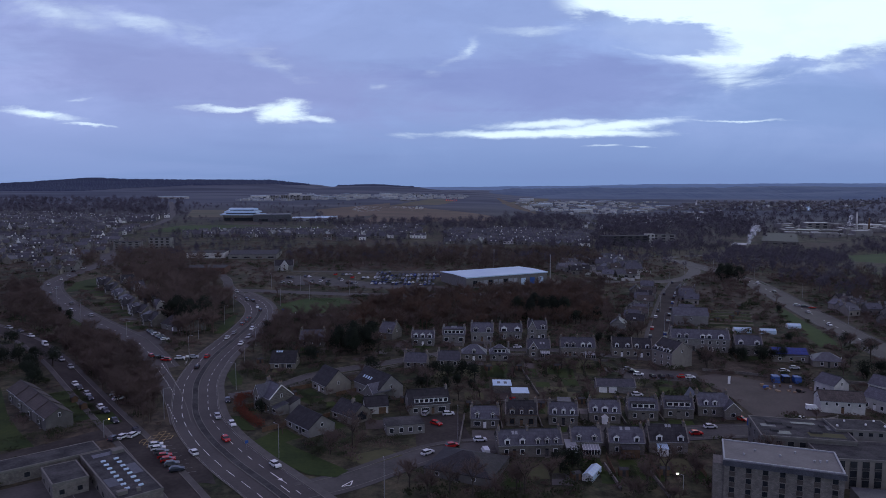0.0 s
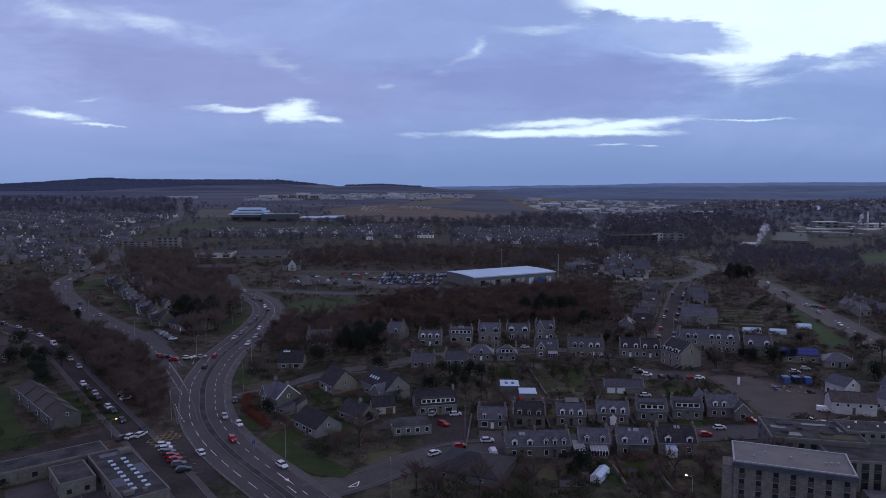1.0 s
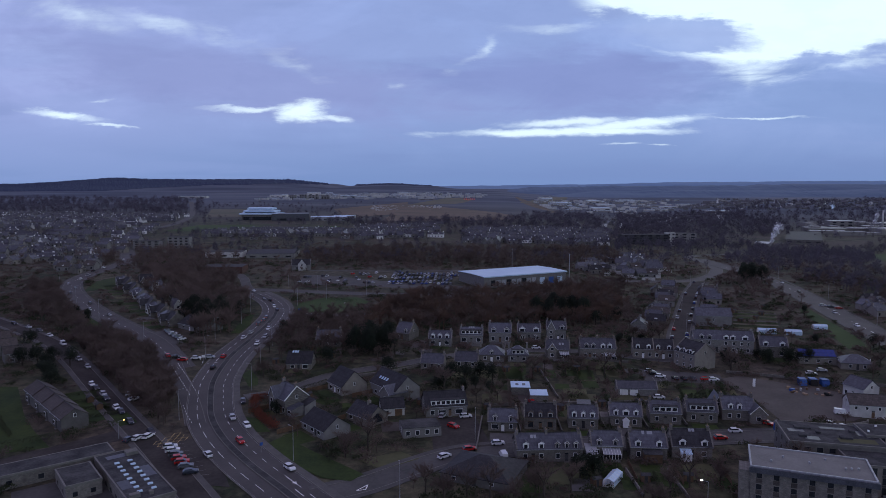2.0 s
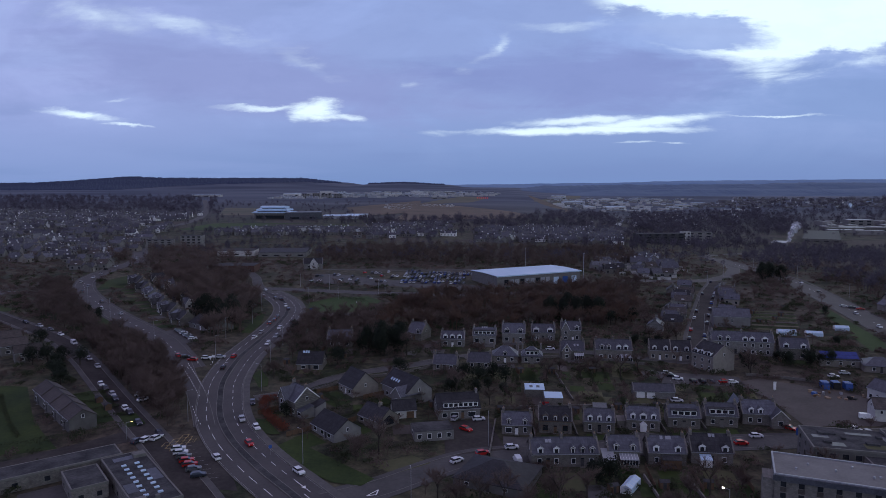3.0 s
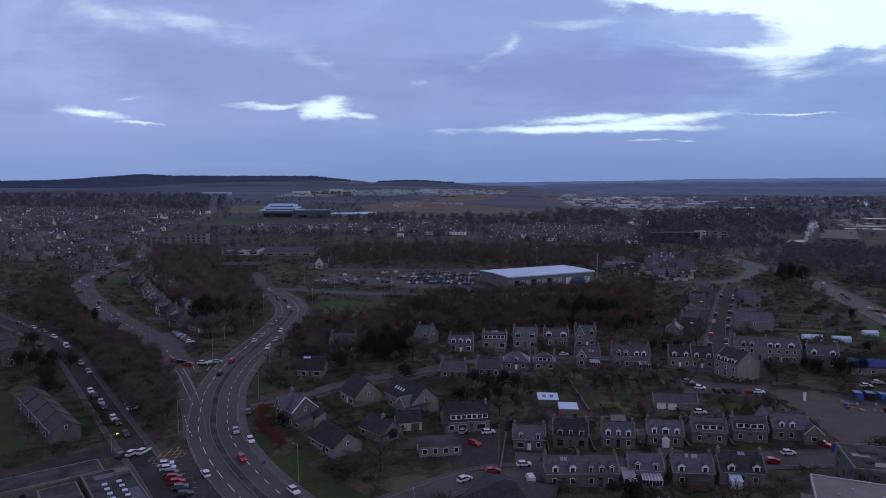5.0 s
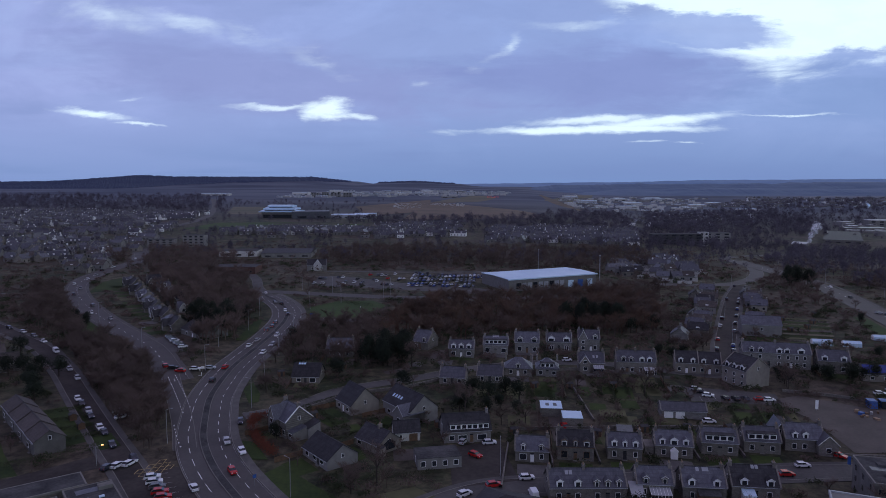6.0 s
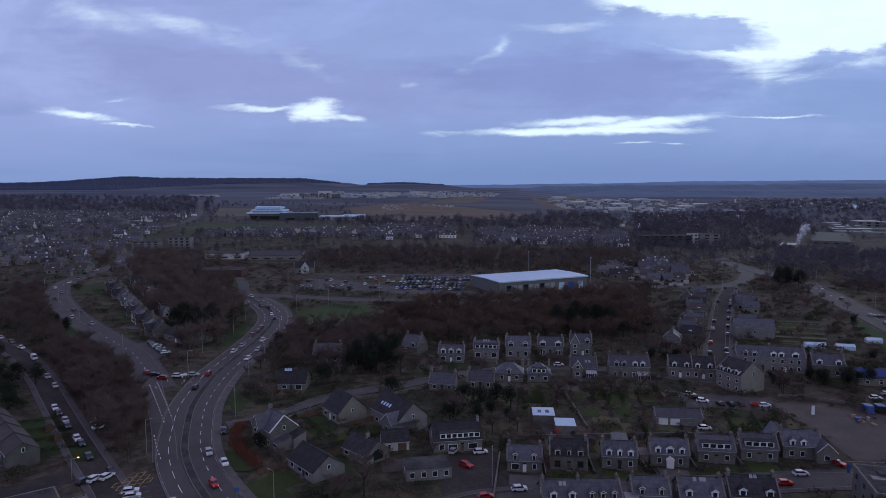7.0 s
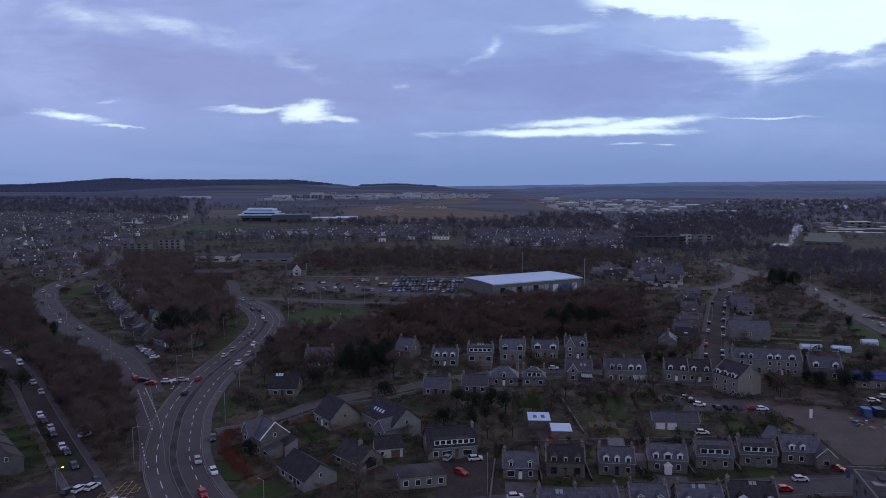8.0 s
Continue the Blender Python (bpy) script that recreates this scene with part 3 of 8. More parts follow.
def strip(line, left, right, z0, z1=None, geo=None):
    """A band from left to right of a line, draped on the ground; with z1 a raised one from z0 to z1."""
    geo = geo or Geo()
    a, b = offset(line, left), offset(line, right)
    top = z0 if z1 is None else z1
    n = len(geo.v)
    for p, q in zip(a, b):
        geo.v += [(p.x, p.y, G(p.x, p.y) + top), (q.x, q.y, G(q.x, q.y) + top)]
        if z1 is not None:
            geo.v += [(p.x, p.y, G(p.x, p.y) + z0), (q.x, q.y, G(q.x, q.y) + z0)]
    k = 2 if z1 is None else 4
    for i in range(len(a) - 1):
        o, u = n + i * k, n + (i + 1) * k
        geo.f.append((o, o + 1, u + 1, u))
        if z1 is not None:
            geo.f += [(o + 2, o, u, u + 2), (o + 1, o + 3, u + 3, u + 1)]
    return geo


def patch(name, pts, mat, label, z=0.06, category="", kind="structure", step=0):
    """A flat area on the ground."""
    g = Geo().poly([(x, y, G(x, y) + z) for x, y in pts])
    AREAS.append(list(pts))
    return tagged(part(name, g, mat), label, category or name, "", kind)


def dashes(geo, line, off, length, gap_, width, z=0.12):
    pts = offset(line, off)
    run, draw, prev = 0.0, [], pts[0]
    for p in pts:
        run += (p - prev).length
        prev = p
        if run % (length + gap_) < length:
            draw.append(p)
        else:
            if len(draw) > 1:
                strip(draw, -width / 2, width / 2, z, geo=geo)
            draw = []
    return geo


DUAL = curve([(-12, 145), (-33, 167), (-48, 184), (-61.8, 199.5), (-75, 217), (-85.4, 235.5), (-93.2, 256.5), (-98.2, 273), (-101.6, 293), (-103.6, 314), (-103.6, 339), (-104.2, 370),
              (-107, 400), (-114, 424), (-126, 446), (-138, 462)], 1.0)
SLIP = curve([(-88, 228), (-97, 247), (-107, 266), (-116, 282), (-125, 299)], 2.0)
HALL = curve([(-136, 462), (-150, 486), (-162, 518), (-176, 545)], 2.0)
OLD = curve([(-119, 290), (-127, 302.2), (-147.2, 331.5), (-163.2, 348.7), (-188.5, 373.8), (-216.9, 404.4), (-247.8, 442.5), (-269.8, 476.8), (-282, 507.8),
             (-287, 540), (-295, 606), (-342, 707), (-395.8, 808.8), (-431, 894), (-461, 1000), (-477, 1134), (-540, 1372), (-692, 1789), (-890, 2283)], 2.0)
RES = curve([(-290, 398), (-250, 369), (-216, 343.8), (-197.7, 329.3), (-177.8, 308.4), (-164.8, 293.9), (-147.9, 273.3), (-125.6, 246.3), (-109.4, 227), (-95.7, 210.9), (-75.5, 186),
             (-60, 166)], 2.0)
STREET = curve([(-38, 180), (-25.7, 187.9), (-13.9, 198.7), (-4, 207), (5, 211.5), (16, 214), (32, 217.5), (55, 221.8), (78.6, 226.2), (101, 229.7), (125, 231)], 2.0)
UPPER = curve([(-80, 256), (-66, 266), (-54.2, 284.4), (-39.5, 294.8), (-25, 304), (-12, 313.5), (2, 321.5), (20, 329), (40, 331), (60, 329), (80, 322), (98, 318), (112, 326)], 2.0)
SIDE = curve([(106, 318), (110, 351), (126, 397), (145, 448), (163, 494), (184, 540)], 2.0)
NORTH = curve([(420, 900), (300, 800), (240, 740), (238, 700), (234, 651), (213, 590), (187, 552), (156, 538), (110, 540)], 3.0)
EAST = curve([(239, 715), (241, 660), (243, 588), (243.8, 546), (237, 486), (229, 428), (223, 383), (218, 336), (214, 280)], 3.0)
ROUND = curve([(-152, 474), (-130, 474), (-109.5, 471.4), (-78, 468), (-51, 466), (0, 470), (60, 482)], 3.0)
GYR = curve([(-103, 397), (-92, 398.5), (-78, 399), (-62, 401), (-50, 404)], 2.0)

for line, half, mat, label, walks in (
        (OLD, 5.2, "asphalt", "grey asphalt road past a row of houses", 2), (RES, 3.5, "asphalt_dark", "worn residential street with parked cars", 2),
        (STREET, 4.2, "asphalt_old", "worn asphalt street between granite houses", 2), (UPPER, 3.0, "asphalt_old", "narrow asphalt lane above the gardens", 0),
        (SIDE, 4.6, "asphalt_dark", "side street lined with parked cars", 2), (NORTH, 5.0, "asphalt", "grey asphalt road", 0), (EAST, 8.0, "asphalt", "wide grey asphalt road", 2),
        (SLIP, 3.2, "asphalt", "narrow slip road joining the dual carriageway", 0), (HALL, 3.2, "asphalt_old", "narrow access road to a hall", 0), (ROUND, 5.0, "asphalt", "asphalt road past the junction", 0), (GYR, 3.0, "asphalt", "asphalt slip beside a grass island", 0)):
    for p in line:
        occupy(p.x, p.y, half + 2.5)
    dz = 0.06 + 0.02 * len(label) / 40
    structure("road", strip(line, -half, half, dz), mat, label)
    structure("kerb", strip(line, half, half + 0.2, -0.1, 0.17, strip(line, -half - 0.2, -half, -0.1, 0.17)), "kerb", "pale concrete kerbs along a road")
    if walks:
        structure("pavement", strip(line, half + 0.2, half + walks, -0.1, 0.155, strip(line, -half - walks, -half - 0.2, -0.1, 0.155)), "asphalt_old", "narrow tarred pavement beside a road")
for p in DUAL[::2]:
    occupy(p.x, p.y, 11.5)
structure("dual_carriageway", strip(DUAL, -8.0, 8.0, 0.1), "asphalt", "curving grey asphalt dual carriageway", "road")
structure("median", strip(DUAL, -0.95, 0.95, 0.0, 0.3), "felt", "dark raised central reservation", "median")
structure("kerb", strip(DUAL, -1.15, -0.95, 0.0, 0.32, strip(DUAL, 0.95, 1.15, 0.0, 0.32)), "kerb", "pale concrete kerbs of the central reservation")
structure("kerb", strip(DUAL, -8.25, -8.0, 0.0, 0.22, strip(DUAL, 8.0, 8.25, 0.0, 0.25)), "kerb", "pale concrete kerbs along a dual carriageway")
structure("pavement", strip(DUAL, 8.25, 10.6, -0.1, 0.22), "paving", "tarred footway beside the dual carriageway")
marks = Geo()
dashes(marks, DUAL, -4.45, 6, 3, 0.16, 0.14)
dashes(marks, DUAL, 4.45, 4, 3, 0.16, 0.14)
edge_lines = Geo()
for off in (-7.7, 7.7):
    strip(offset(DUAL, off), -0.05, 0.05, 0.14, geo=edge_lines)
tagged(part("edge_marking", edge_lines, "paint_worn"), "thin worn white edge lines of the carriageway", "road marking", "", "structure")
dashes(marks, OLD[:150], 0, 4, 5, 0.2)
dashes(marks, EAST, 0, 4, 5, 0.25)
for i0 in (26, 44):
    strip(offset(DUAL, 5.2 if i0 == 26 else 2.6)[i0:i0 + 6], -0.12, 0.12, 0.145, geo=marks)
tagged(part("lane_marking", marks, "paint"), "white painted lane lines, partly worn", "road marking", "", "structure")

# ---------------------------------------------------------------- houses


def window(parent, x, z, w, h, y=0.0, side="front", frame_mat="white"):
    """A sash window: frame and sill, with its pane as a sub-part (or both under a dormer)."""
    b = 0.10
    g = Geo().box(x - w / 2, y - 0.07, z, x + w / 2, y + 0.04, z + h)
    pane = Geo().box(x - w / 2 + b, y - 0.085, z + b, x + w / 2 - b, y - 0.05, z + h - b)
    if side != "front":
        m = {"left": pose(0, 0, 0, 0, 0, -90), "right": pose(0, 0, 0, 0, 0, 90), "back": pose(0, 0, 0, 0, 0, 180)}[side]
        g.turned(m), pane.turned(m)
    frame_ob = part("window", g, frame_mat, parent)
    deep = parent.parent is not None
    part("pane", pane, "glass", parent if deep else frame_ob, "dark window glass" if not deep else "")
    return frame_ob


import itertools

DOOR_PAINT = itertools.cycle(("white", "timber", "slate_dark", "white", "kerb", "timber", "felt"))


def door(parent, x, w=1.0, h=2.1, mat="white", y=0.0):
    g = Geo().box(x - w / 2, y - 0.06, 0.1, x + w / 2, y + 0.02, 0.1 + h)
    d = part("door", g, mat, parent)
    part("fanlight", Geo().box(x - w / 2, y - 0.05, 0.14 + h, x + w / 2, y + 0.02, 0.5 + h), "glass", d)
    part("step", Geo().box(x - w / 2 - 0.2, y - 0.7, -0.1, x + w / 2 + 0.2, y - 0.07, 0.12), "kerb", d)


def chimney(parent, x, y, z, mat, w=0.7, d=1.2, h=1.05, pots=2):
    c = part("chimney", Geo().box(x - w / 2, y - d / 2, z - 1.2, x + w / 2, y + d / 2, z + h).box(x - w / 2 - 0.08, y - d / 2 - 0.08, z + h, x + w / 2 + 0.08, y + d / 2 + 0.08, z + h + 0.15), mat, parent)
    for k in range(pots):
        yy = y + (k - (pots - 1) / 2) * d / max(pots, 1) * 0.9
        part("chimney_pot", Geo().cyl((x, yy, z + h + 0.15), (x, yy, z + h + 0.65), 0.15, 0.12, 8), "pot", c)


def gable_roof(w, d, eave, ridge, over=0.3, th=0.2):
    g = Geo()
    s = (ridge - eave) / (d / 2)
    x0 = -w / 2 - over
    for y0, y1, z0, z1 in ((-over, d / 2, eave - over * s, ridge), (d + over, d / 2, eave - over * s, ridge)):
        ring = [(x0, y0, z0 + 0.02), (x0, y1, z1 + 0.02), (x0, y1, z1 + th), (x0, y0, z0 + th)]
        if y0 > y1:
            ring.reverse()
        g.prism(ring[::-1], (w + 2 * over, 0, 0))
    return g


CL_NAME = "houses by the dual carriageway"


def house(label, w, d, eave, ridge, wall="granite", roof="slate", dormers=(), windows=(), doors=(0.0,), chimneys=(-1, 1), hip=False, skews=True, sky_lights=(), trim="white",
          gable_windows=True, chimney_mat=None, category="house", group="houses of the town", name="house"):
    """A pitched-roof house with its front at y = 0 facing -y. dormers: (x, kind, width); windows: (x, z, width, height)."""
    ob = thing(name, label, category, group)
    wl = Geo()
    ring = [(-w / 2, 0, -1.5), (-w / 2, d, -1.5), (-w / 2, d, eave), (-w / 2, d / 2, ridge), (-w / 2, 0, eave)]
    if hip:
        wl.box(-w / 2, 0, -1.5, w / 2, d, eave)
        o, k = 0.35, d / 2
        rf = Geo()
        a = [(-w / 2 - o, -o, eave), (w / 2 + o, -o, eave), (w / 2 + o, d + o, eave), (-w / 2 - o, d + o, eave)]
        r0, r1 = (-w / 2 + k, d / 2, ridge), (w / 2 - k, d / 2, ridge)
        rf.poly([a[0], a[1], r1, r0]).poly([a[1], a[2], r1]).poly([a[2], a[3], r0, r1]).poly([a[3], a[0], r0]).box(-w / 2 - o, -o, eave - 0.2, w / 2 + o, d + o, eave - 0.004)
    else:
        wl.prism(ring[::-1], (w, 0, 0))
        rf = gable_roof(w, d, eave, ridge)
    part("wall", wl, wall, ob)
    rp = part("roof", rf, roof, ob)
    if not hip:
        part("ridge", Geo().box(-w / 2 - 0.3, d / 2 - 0.15, ridge + 0.16, w / 2 + 0.3, d / 2 + 0.15, ridge + 0.28), "slate_dark", rp)
        if skews:
            s = (ridge - eave) / (d / 2)
            for k in (-1, 1):
                x0 = k * (w / 2 + 0.12) - 0.2
                g = Geo()
                for ya, yb in ((-0.32, d / 2), (d + 0.32, d / 2)):
                    r = [(x0, ya, eave - 0.32 * s + 0.05), (x0, yb, ridge + 0.05), (x0, yb, ridge + 0.42), (x0, ya, eave - 0.32 * s + 0.42)]
                    g.prism(r if ya > yb else r[::-1], (0.4, 0, 0))
                part("skew", g, chimney_mat or wall, rp)
        part("gutter", Geo().box(-w / 2 - 0.25, -0.44, eave - 0.25, w / 2 + 0.25, -0.31, eave - 0.12), trim if trim != "white" else "metal_grey", rp)
    slope = (ridge - eave) / (d / 2)
    for x, kind, dw in dormers:
        y0 = 0.35 if kind == "box" else 0.06
        zb = eave + slope * y0 - (0.0 if kind == "box" else 0.45)
        dw *= 1.0 if kind == "box" else 0.82 if group == "granite houses along the street" else 1.08
        zt = min(zb + (1.75 if kind == "box" else 1.95), ridge - 0.1)
        yb = min((zt - eave) / slope + 0.3, d / 2)
        if kind == "box":
            dm = part("dormer", Geo().box(x - dw / 2, y0, zb - 0.3, x + dw / 2, yb, zt), trim, ob)
            part("dormer_roof", Geo().box(x - dw / 2 - 0.25, y0 - 0.3, zt + 0.004, x + dw / 2 + 0.25, yb + 0.3, zt + 0.2), "felt", dm)
            n = max(2, int(dw / 1.7))
            for i in range(n):
                window(dm, x - dw / 2 + dw * (i + 0.5) / n, zb + 0.28, dw / n - 0.28, zt - zb - 0.42, y0)
        else:
            peak = zt + dw * 0.32
            yb2 = min((peak - eave) / slope, d / 2)
            dm = part("dormer", Geo().prism([(x - dw / 2, y0, zb - 0.3), (x + dw / 2, y0, zb - 0.3), (x + dw / 2, y0, zt), (x, y0, peak), (x - dw / 2, y0, zt)], (0, yb - y0, 0)),
                      wall if kind == "gable" else trim, ob)
            g = Geo()
            e = 0.18
            for k in (-1, 1):
                r = [(x + k * (dw / 2 + e), y0 - 0.2, zt - e * 0.64 + 0.02), (x, y0 - 0.2, peak + 0.02), (x, y0 - 0.2, peak + 0.15), (x + k * (dw / 2 + e), y0 - 0.2, zt - e * 0.64 + 0.15)]
                g.prism(r if k > 0 else r[::-1], (0, yb2 - y0 + 0.3, 0))
            part("dormer_roof", g, roof, dm)
            part("bargeboard", Geo().poly([(x - dw / 2 - e, y0 - 0.215, zt - 0.1), (x, y0 - 0.215, peak + 0.02), (x, y0 - 0.215, peak + 0.2), (x - dw / 2 - e, y0 - 0.215, zt + 0.08)])
                 .poly([(x + dw / 2 + e, y0 - 0.215, zt + 0.08), (x, y0 - 0.215, peak + 0.2), (x, y0 - 0.215, peak + 0.02), (x + dw / 2 + e, y0 - 0.215, zt - 0.1)]), trim, dm)
            window(dm, x, zb + 0.25, dw - 0.45, zt - zb - 0.35, y0)
    for x, z, ww, hh in windows:
        window(ob, x, z, ww, hh, frame_mat=trim)
    for x in doors:
        door(ob, x, mat=next(DOOR_PAINT))
    if gable_windows:
        for side, xx in (("left", w / 2), ("right", w / 2)):
            m = d / 2
            window(ob, -m if side == "left" else m, eave - 0.2, 0.9, 1.3, -w / 2, side)
    for k in chimneys:
        chimney(ob, k * (w / 2 - 0.45), d / 2, ridge, chimney_mat or wall)
    for x, f0 in sky_lights:
        y = d / 2 * f0
        z = eave + slope * y + 0.21
        q = [(x - 0.4, y - 0.45, z - 0.45 * slope), (x + 0.4, y - 0.45, z - 0.45 * slope), (x + 0.4, y + 0.45, z + 0.45 * slope), (x - 0.4, y + 0.45, z + 0.45 * slope)]
        part("skylight", Geo().prism(q, (0, -0.03, 0.06)), "metal_white" if group == CL_NAME else "metal_grey", ob, "pale roof light")
    return ob


def place(ob, *spots, solid=7.0):
    """Moves a thing to its first spot and copies it to the others; a spot is x, y, turn."""
    x, y, r = spots[0]
    if solid:
        for sx, sy, sr in spots:
            occupy(sx - 4 * math.sin(radians(sr)), sy + 4 * math.cos(radians(sr)), solid)
    for x2, y2, r2 in spots[1:]:
        copy_thing(ob, at(x2, y2, r2))
    ob.matrix_basis = at(x, y, r)
    return ob


def extension(parent, x0, x1, y0, y1, h0, h1, wall="harl_grey", roof="slate", name="extension"):
    """A lean-to or wing: box with a sloping top, higher at y1."""
    e = part(name, Geo().prism([(x0, y0, -1), (x0, y1, -1), (x0, y1, h1), (x0, y0, h0)][::-1], (x1 - x0, 0, 0)), wall, parent)
    r = [(x0 - 0.15, y0 - 0.2, h0), (x0 - 0.15, y1, h1 + 0.02), (x0 - 0.15, y1, h1 + 0.16), (x0 - 0.15, y0 - 0.2, h0 + 0.14)]
    part("roof", Geo().prism(r[::-1], (x1 - x0 + 0.3, 0, 0)), roof, e)
    return e


def wing(parent, x0, x1, y0, y1, eave, ridge, wall="granite", roof="slate"):
    """A gabled wing whose ridge runs towards the front."""
    xm = (x0 + x1) / 2
    e = part("wing", Geo().prism([(x0, y0, -1), (x1, y0, -1), (x1, y0, eave), (xm, y0, ridge), (x0, y0, eave)], (0, y1 - y0, 0)), wall, parent)
    g = Geo()
    s = (ridge - eave) / (xm - x0)
    for k in (-1, 1):
        xe = x0 - 0.3 if k < 0 else x1 + 0.3
        r = [(xe, y0 - 0.25, eave - 0.3 * s + 0.02), (xm, y0 - 0.25, ridge + 0.02), (xm, y0 - 0.25, ridge + 0.2), (xe, y0 - 0.25, eave - 0.3 * s + 0.2)]
        g.prism(r if k > 0 else r[::-1], (0, y1 - y0 + 0.25, 0))
    part("roof", g, roof, e)
    window(e, xm, 0.9, min(1.6, (x1 - x0) * 0.4), 1.5, y0)
    if eave > 4:
        window(e, xm, 3.7, min(1.4, (x1 - x0) * 0.35), 1.4, y0)
    g = Geo()
    for k in (-1, 1):
        xe = x0 - 0.3 if k < 0 else x1 + 0.3
        q = [(xe, y0 - 0.27, eave - 0.3 * s - 0.05), (xm, y0 - 0.27, ridge - 0.05), (xm, y0 - 0.27, ridge + 0.22), (xe, y0 - 0.27, eave - 0.3 * s + 0.22)]
        g.poly(q if k < 0 else q[::-1])
    part("bargeboard", g, "white", e)
    return e


def conservatory(parent, x0, x1, y0, y1, h0=2.2, h1=2.9):
    c = part("conservatory", Geo().box(x0, y0, -0.5, x1, y1, 0.7), "harl_grey", parent)
    part("glazing", Geo().box(x0 + 0.05, y0 + 0.05, 0.7, x1 - 0.05, y1 - 0.01, h0), "glass", c)
    g = Geo()
    n = max(2, int((x1 - x0) / 0.8))
    for i in range(n + 1):
        x = x0 + (x1 - x0) * i / n
        g.box(x - 0.05, y0, 0.7, x + 0.05, y0 + 0.05, h0)
        g.prism([(x - 0.04, y0 - 0.1, h0 + 0.09), (x - 0.04, y1, h1 + 0.09), (x - 0.04, y1, h1 + 0.15), (x - 0.04, y0 - 0.1, h0 + 0.15)][::-1], (0.08, 0, 0))
    part("frame", g, "white", c)
    part("roof", Geo().prism([(x0 - 0.1, y0 - 0.1, h0), (x0 - 0.1, y1, h1), (x0 - 0.1, y1, h1 + 0.08), (x0 - 0.1, y0 - 0.1, h0 + 0.08)][::-1], (x1 - x0 + 0.2, 0, 0)), "metal_grey", c,
         "pale translucent roof")
    return c


W2 = ((-2.9, 0.9, 1.3, 1.6), (2.9, 0.9, 1.3, 1.6))
ROW = "granite houses along the street"
# street row facing the viewer
h = house("grey granite cottage with two small gabled dormers", 9.6, 7.5, 3.4, 6.4, dormers=((-2.6, "gable", 1.7), (2.6, "gable", 1.7)), windows=((-2.6, 0.7, 2.2, 1.7), (2.7, 0.9, 1.2, 1.6)), group=ROW)
place(h, (14.2, 228.4, -3))
h = house("dark granite villa with three steep gabled dormers", 10.5, 8.5, 4.2, 7.6, roof="slate_dark", trim="timber", dormers=((-3.2, "gable", 2.2), (0, "gable", 1.6), (3.2, "gable", 2.2)),
          windows=((-3.2, 0.8, 1.8, 2.0), (3.2, 0.8, 1.8, 2.0)), group=ROW)
place(h, (26.8, 230.5, -4))
h = house("grey granite house with three white-framed dormers", 9.8, 8, 3.8, 6.8, dormers=((-3, "white", 1.9), (0, "white", 1.6), (3, "white", 1.9)), windows=((-3, 0.9, 1.2, 1.7), (3, 0.9, 1.2, 1.7)), group=ROW)
extension(h, -1.0, 3.5, 8.5, 15, 4.0, 5.2)
place(h, (41.3, 232.2, -5))
h = house("granite house with white dormers and a white porch", 10.7, 8, 3.8, 6.9, dormers=((-3.3, "white", 1.9), (0, "white", 2.6), (3.3, "white", 1.9)), windows=W2, group=ROW)
part("porch", Geo().box(-1.0, -1.3, -0.5, 1.0, 0, 2.3).prism([(-1.2, -1.5, 2.3), (1.2, -1.5, 2.3), (0, -1.5, 3.3)], (0, 1.5, 0)), "white", h)
part("garage", Geo().box(-8.2, 1, -0.5, -5.5, 7, 2.6), "granite", h)
place(h, (56.1, 235, -6))
h = house("granite house with a long white box dormer", 10.4, 8, 3.8, 6.9, dormers=((0, "box", 8.0),), windows=W2, group=ROW)
place(h, (70.4, 238.3, -6), (83.6, 240.6, -6))
h = house("granite house with a gabled wing and bright dormer windows", 11, 8.5, 4.0, 7.4, dormers=((-2.8, "white", 1.8), (0.2, "white", 1.8)), windows=((-3, 0.9, 1.3, 1.6), (0, 0.9, 1.3, 1.6)), group=ROW, doors=())
wing(h, 3.2, 8.6, -2.5, 5, 3.4, 6.0)
wing(h, -7.5, -3.8, 4, 12, 4.2, 7.2)
place(h, (97, 243, -6))
# near row
h = house("long dark granite terrace with rows of dormers", 19.6, 8.5, 4.0, 7.2, wall="granite", dormers=((-7.2, "white", 2.0), (-2.6, "white", 2.0), (2.2, "gable", 1.7), (5, "gable", 1.7), (7.8, "gable", 1.7)),
          windows=((-7.4, 0.9, 1.3, 1.7), (-2.6, 0.9, 1.3, 1.7), (2.4, 0.9, 1.3, 1.7), (7.6, 0.9, 1.3, 1.7)), doors=(-5, 5), chimneys=(-1, -0.05, 1), sky_lights=((-5, 0.75), (-4, 0.75)), group=ROW)
place(h, (26.8, 205.3, 4))
h = house("granite house with conservatory and lean-to behind", 9.2, 8, 3.8, 6.9, dormers=((-2.4, "gable", 1.8), (2.4, "gable", 1.8)), windows=((-2.8, 0.9, 1.2, 1.6),), group=ROW)
conservatory(h, -1.5, 3.6, -3.2, 0)
extension(h, -6.6, -3.4, -5.5, 1.5, 2.3, 3.6, "harl_grey", "metal_grey")
place(h, (44.5, 209.2, -2))
h = house("dark granite house with steep skews and white dormers", 10.8, 8.5, 3.9, 7.3, dormers=((-3.2, "white", 2.0), (3.0, "white", 2.0)), windows=((-3, 0.8, 1.2, 1.6),), sky_lights=((-1.2, 0.85), (0.4, 0.85), (1.2, 0.85)), group=ROW)
extension(h, -1.8, 3.5, -2.5, 0, 2.5, 3.1, "timber", "felt")
place(h, (56.8, 208.5, -3))
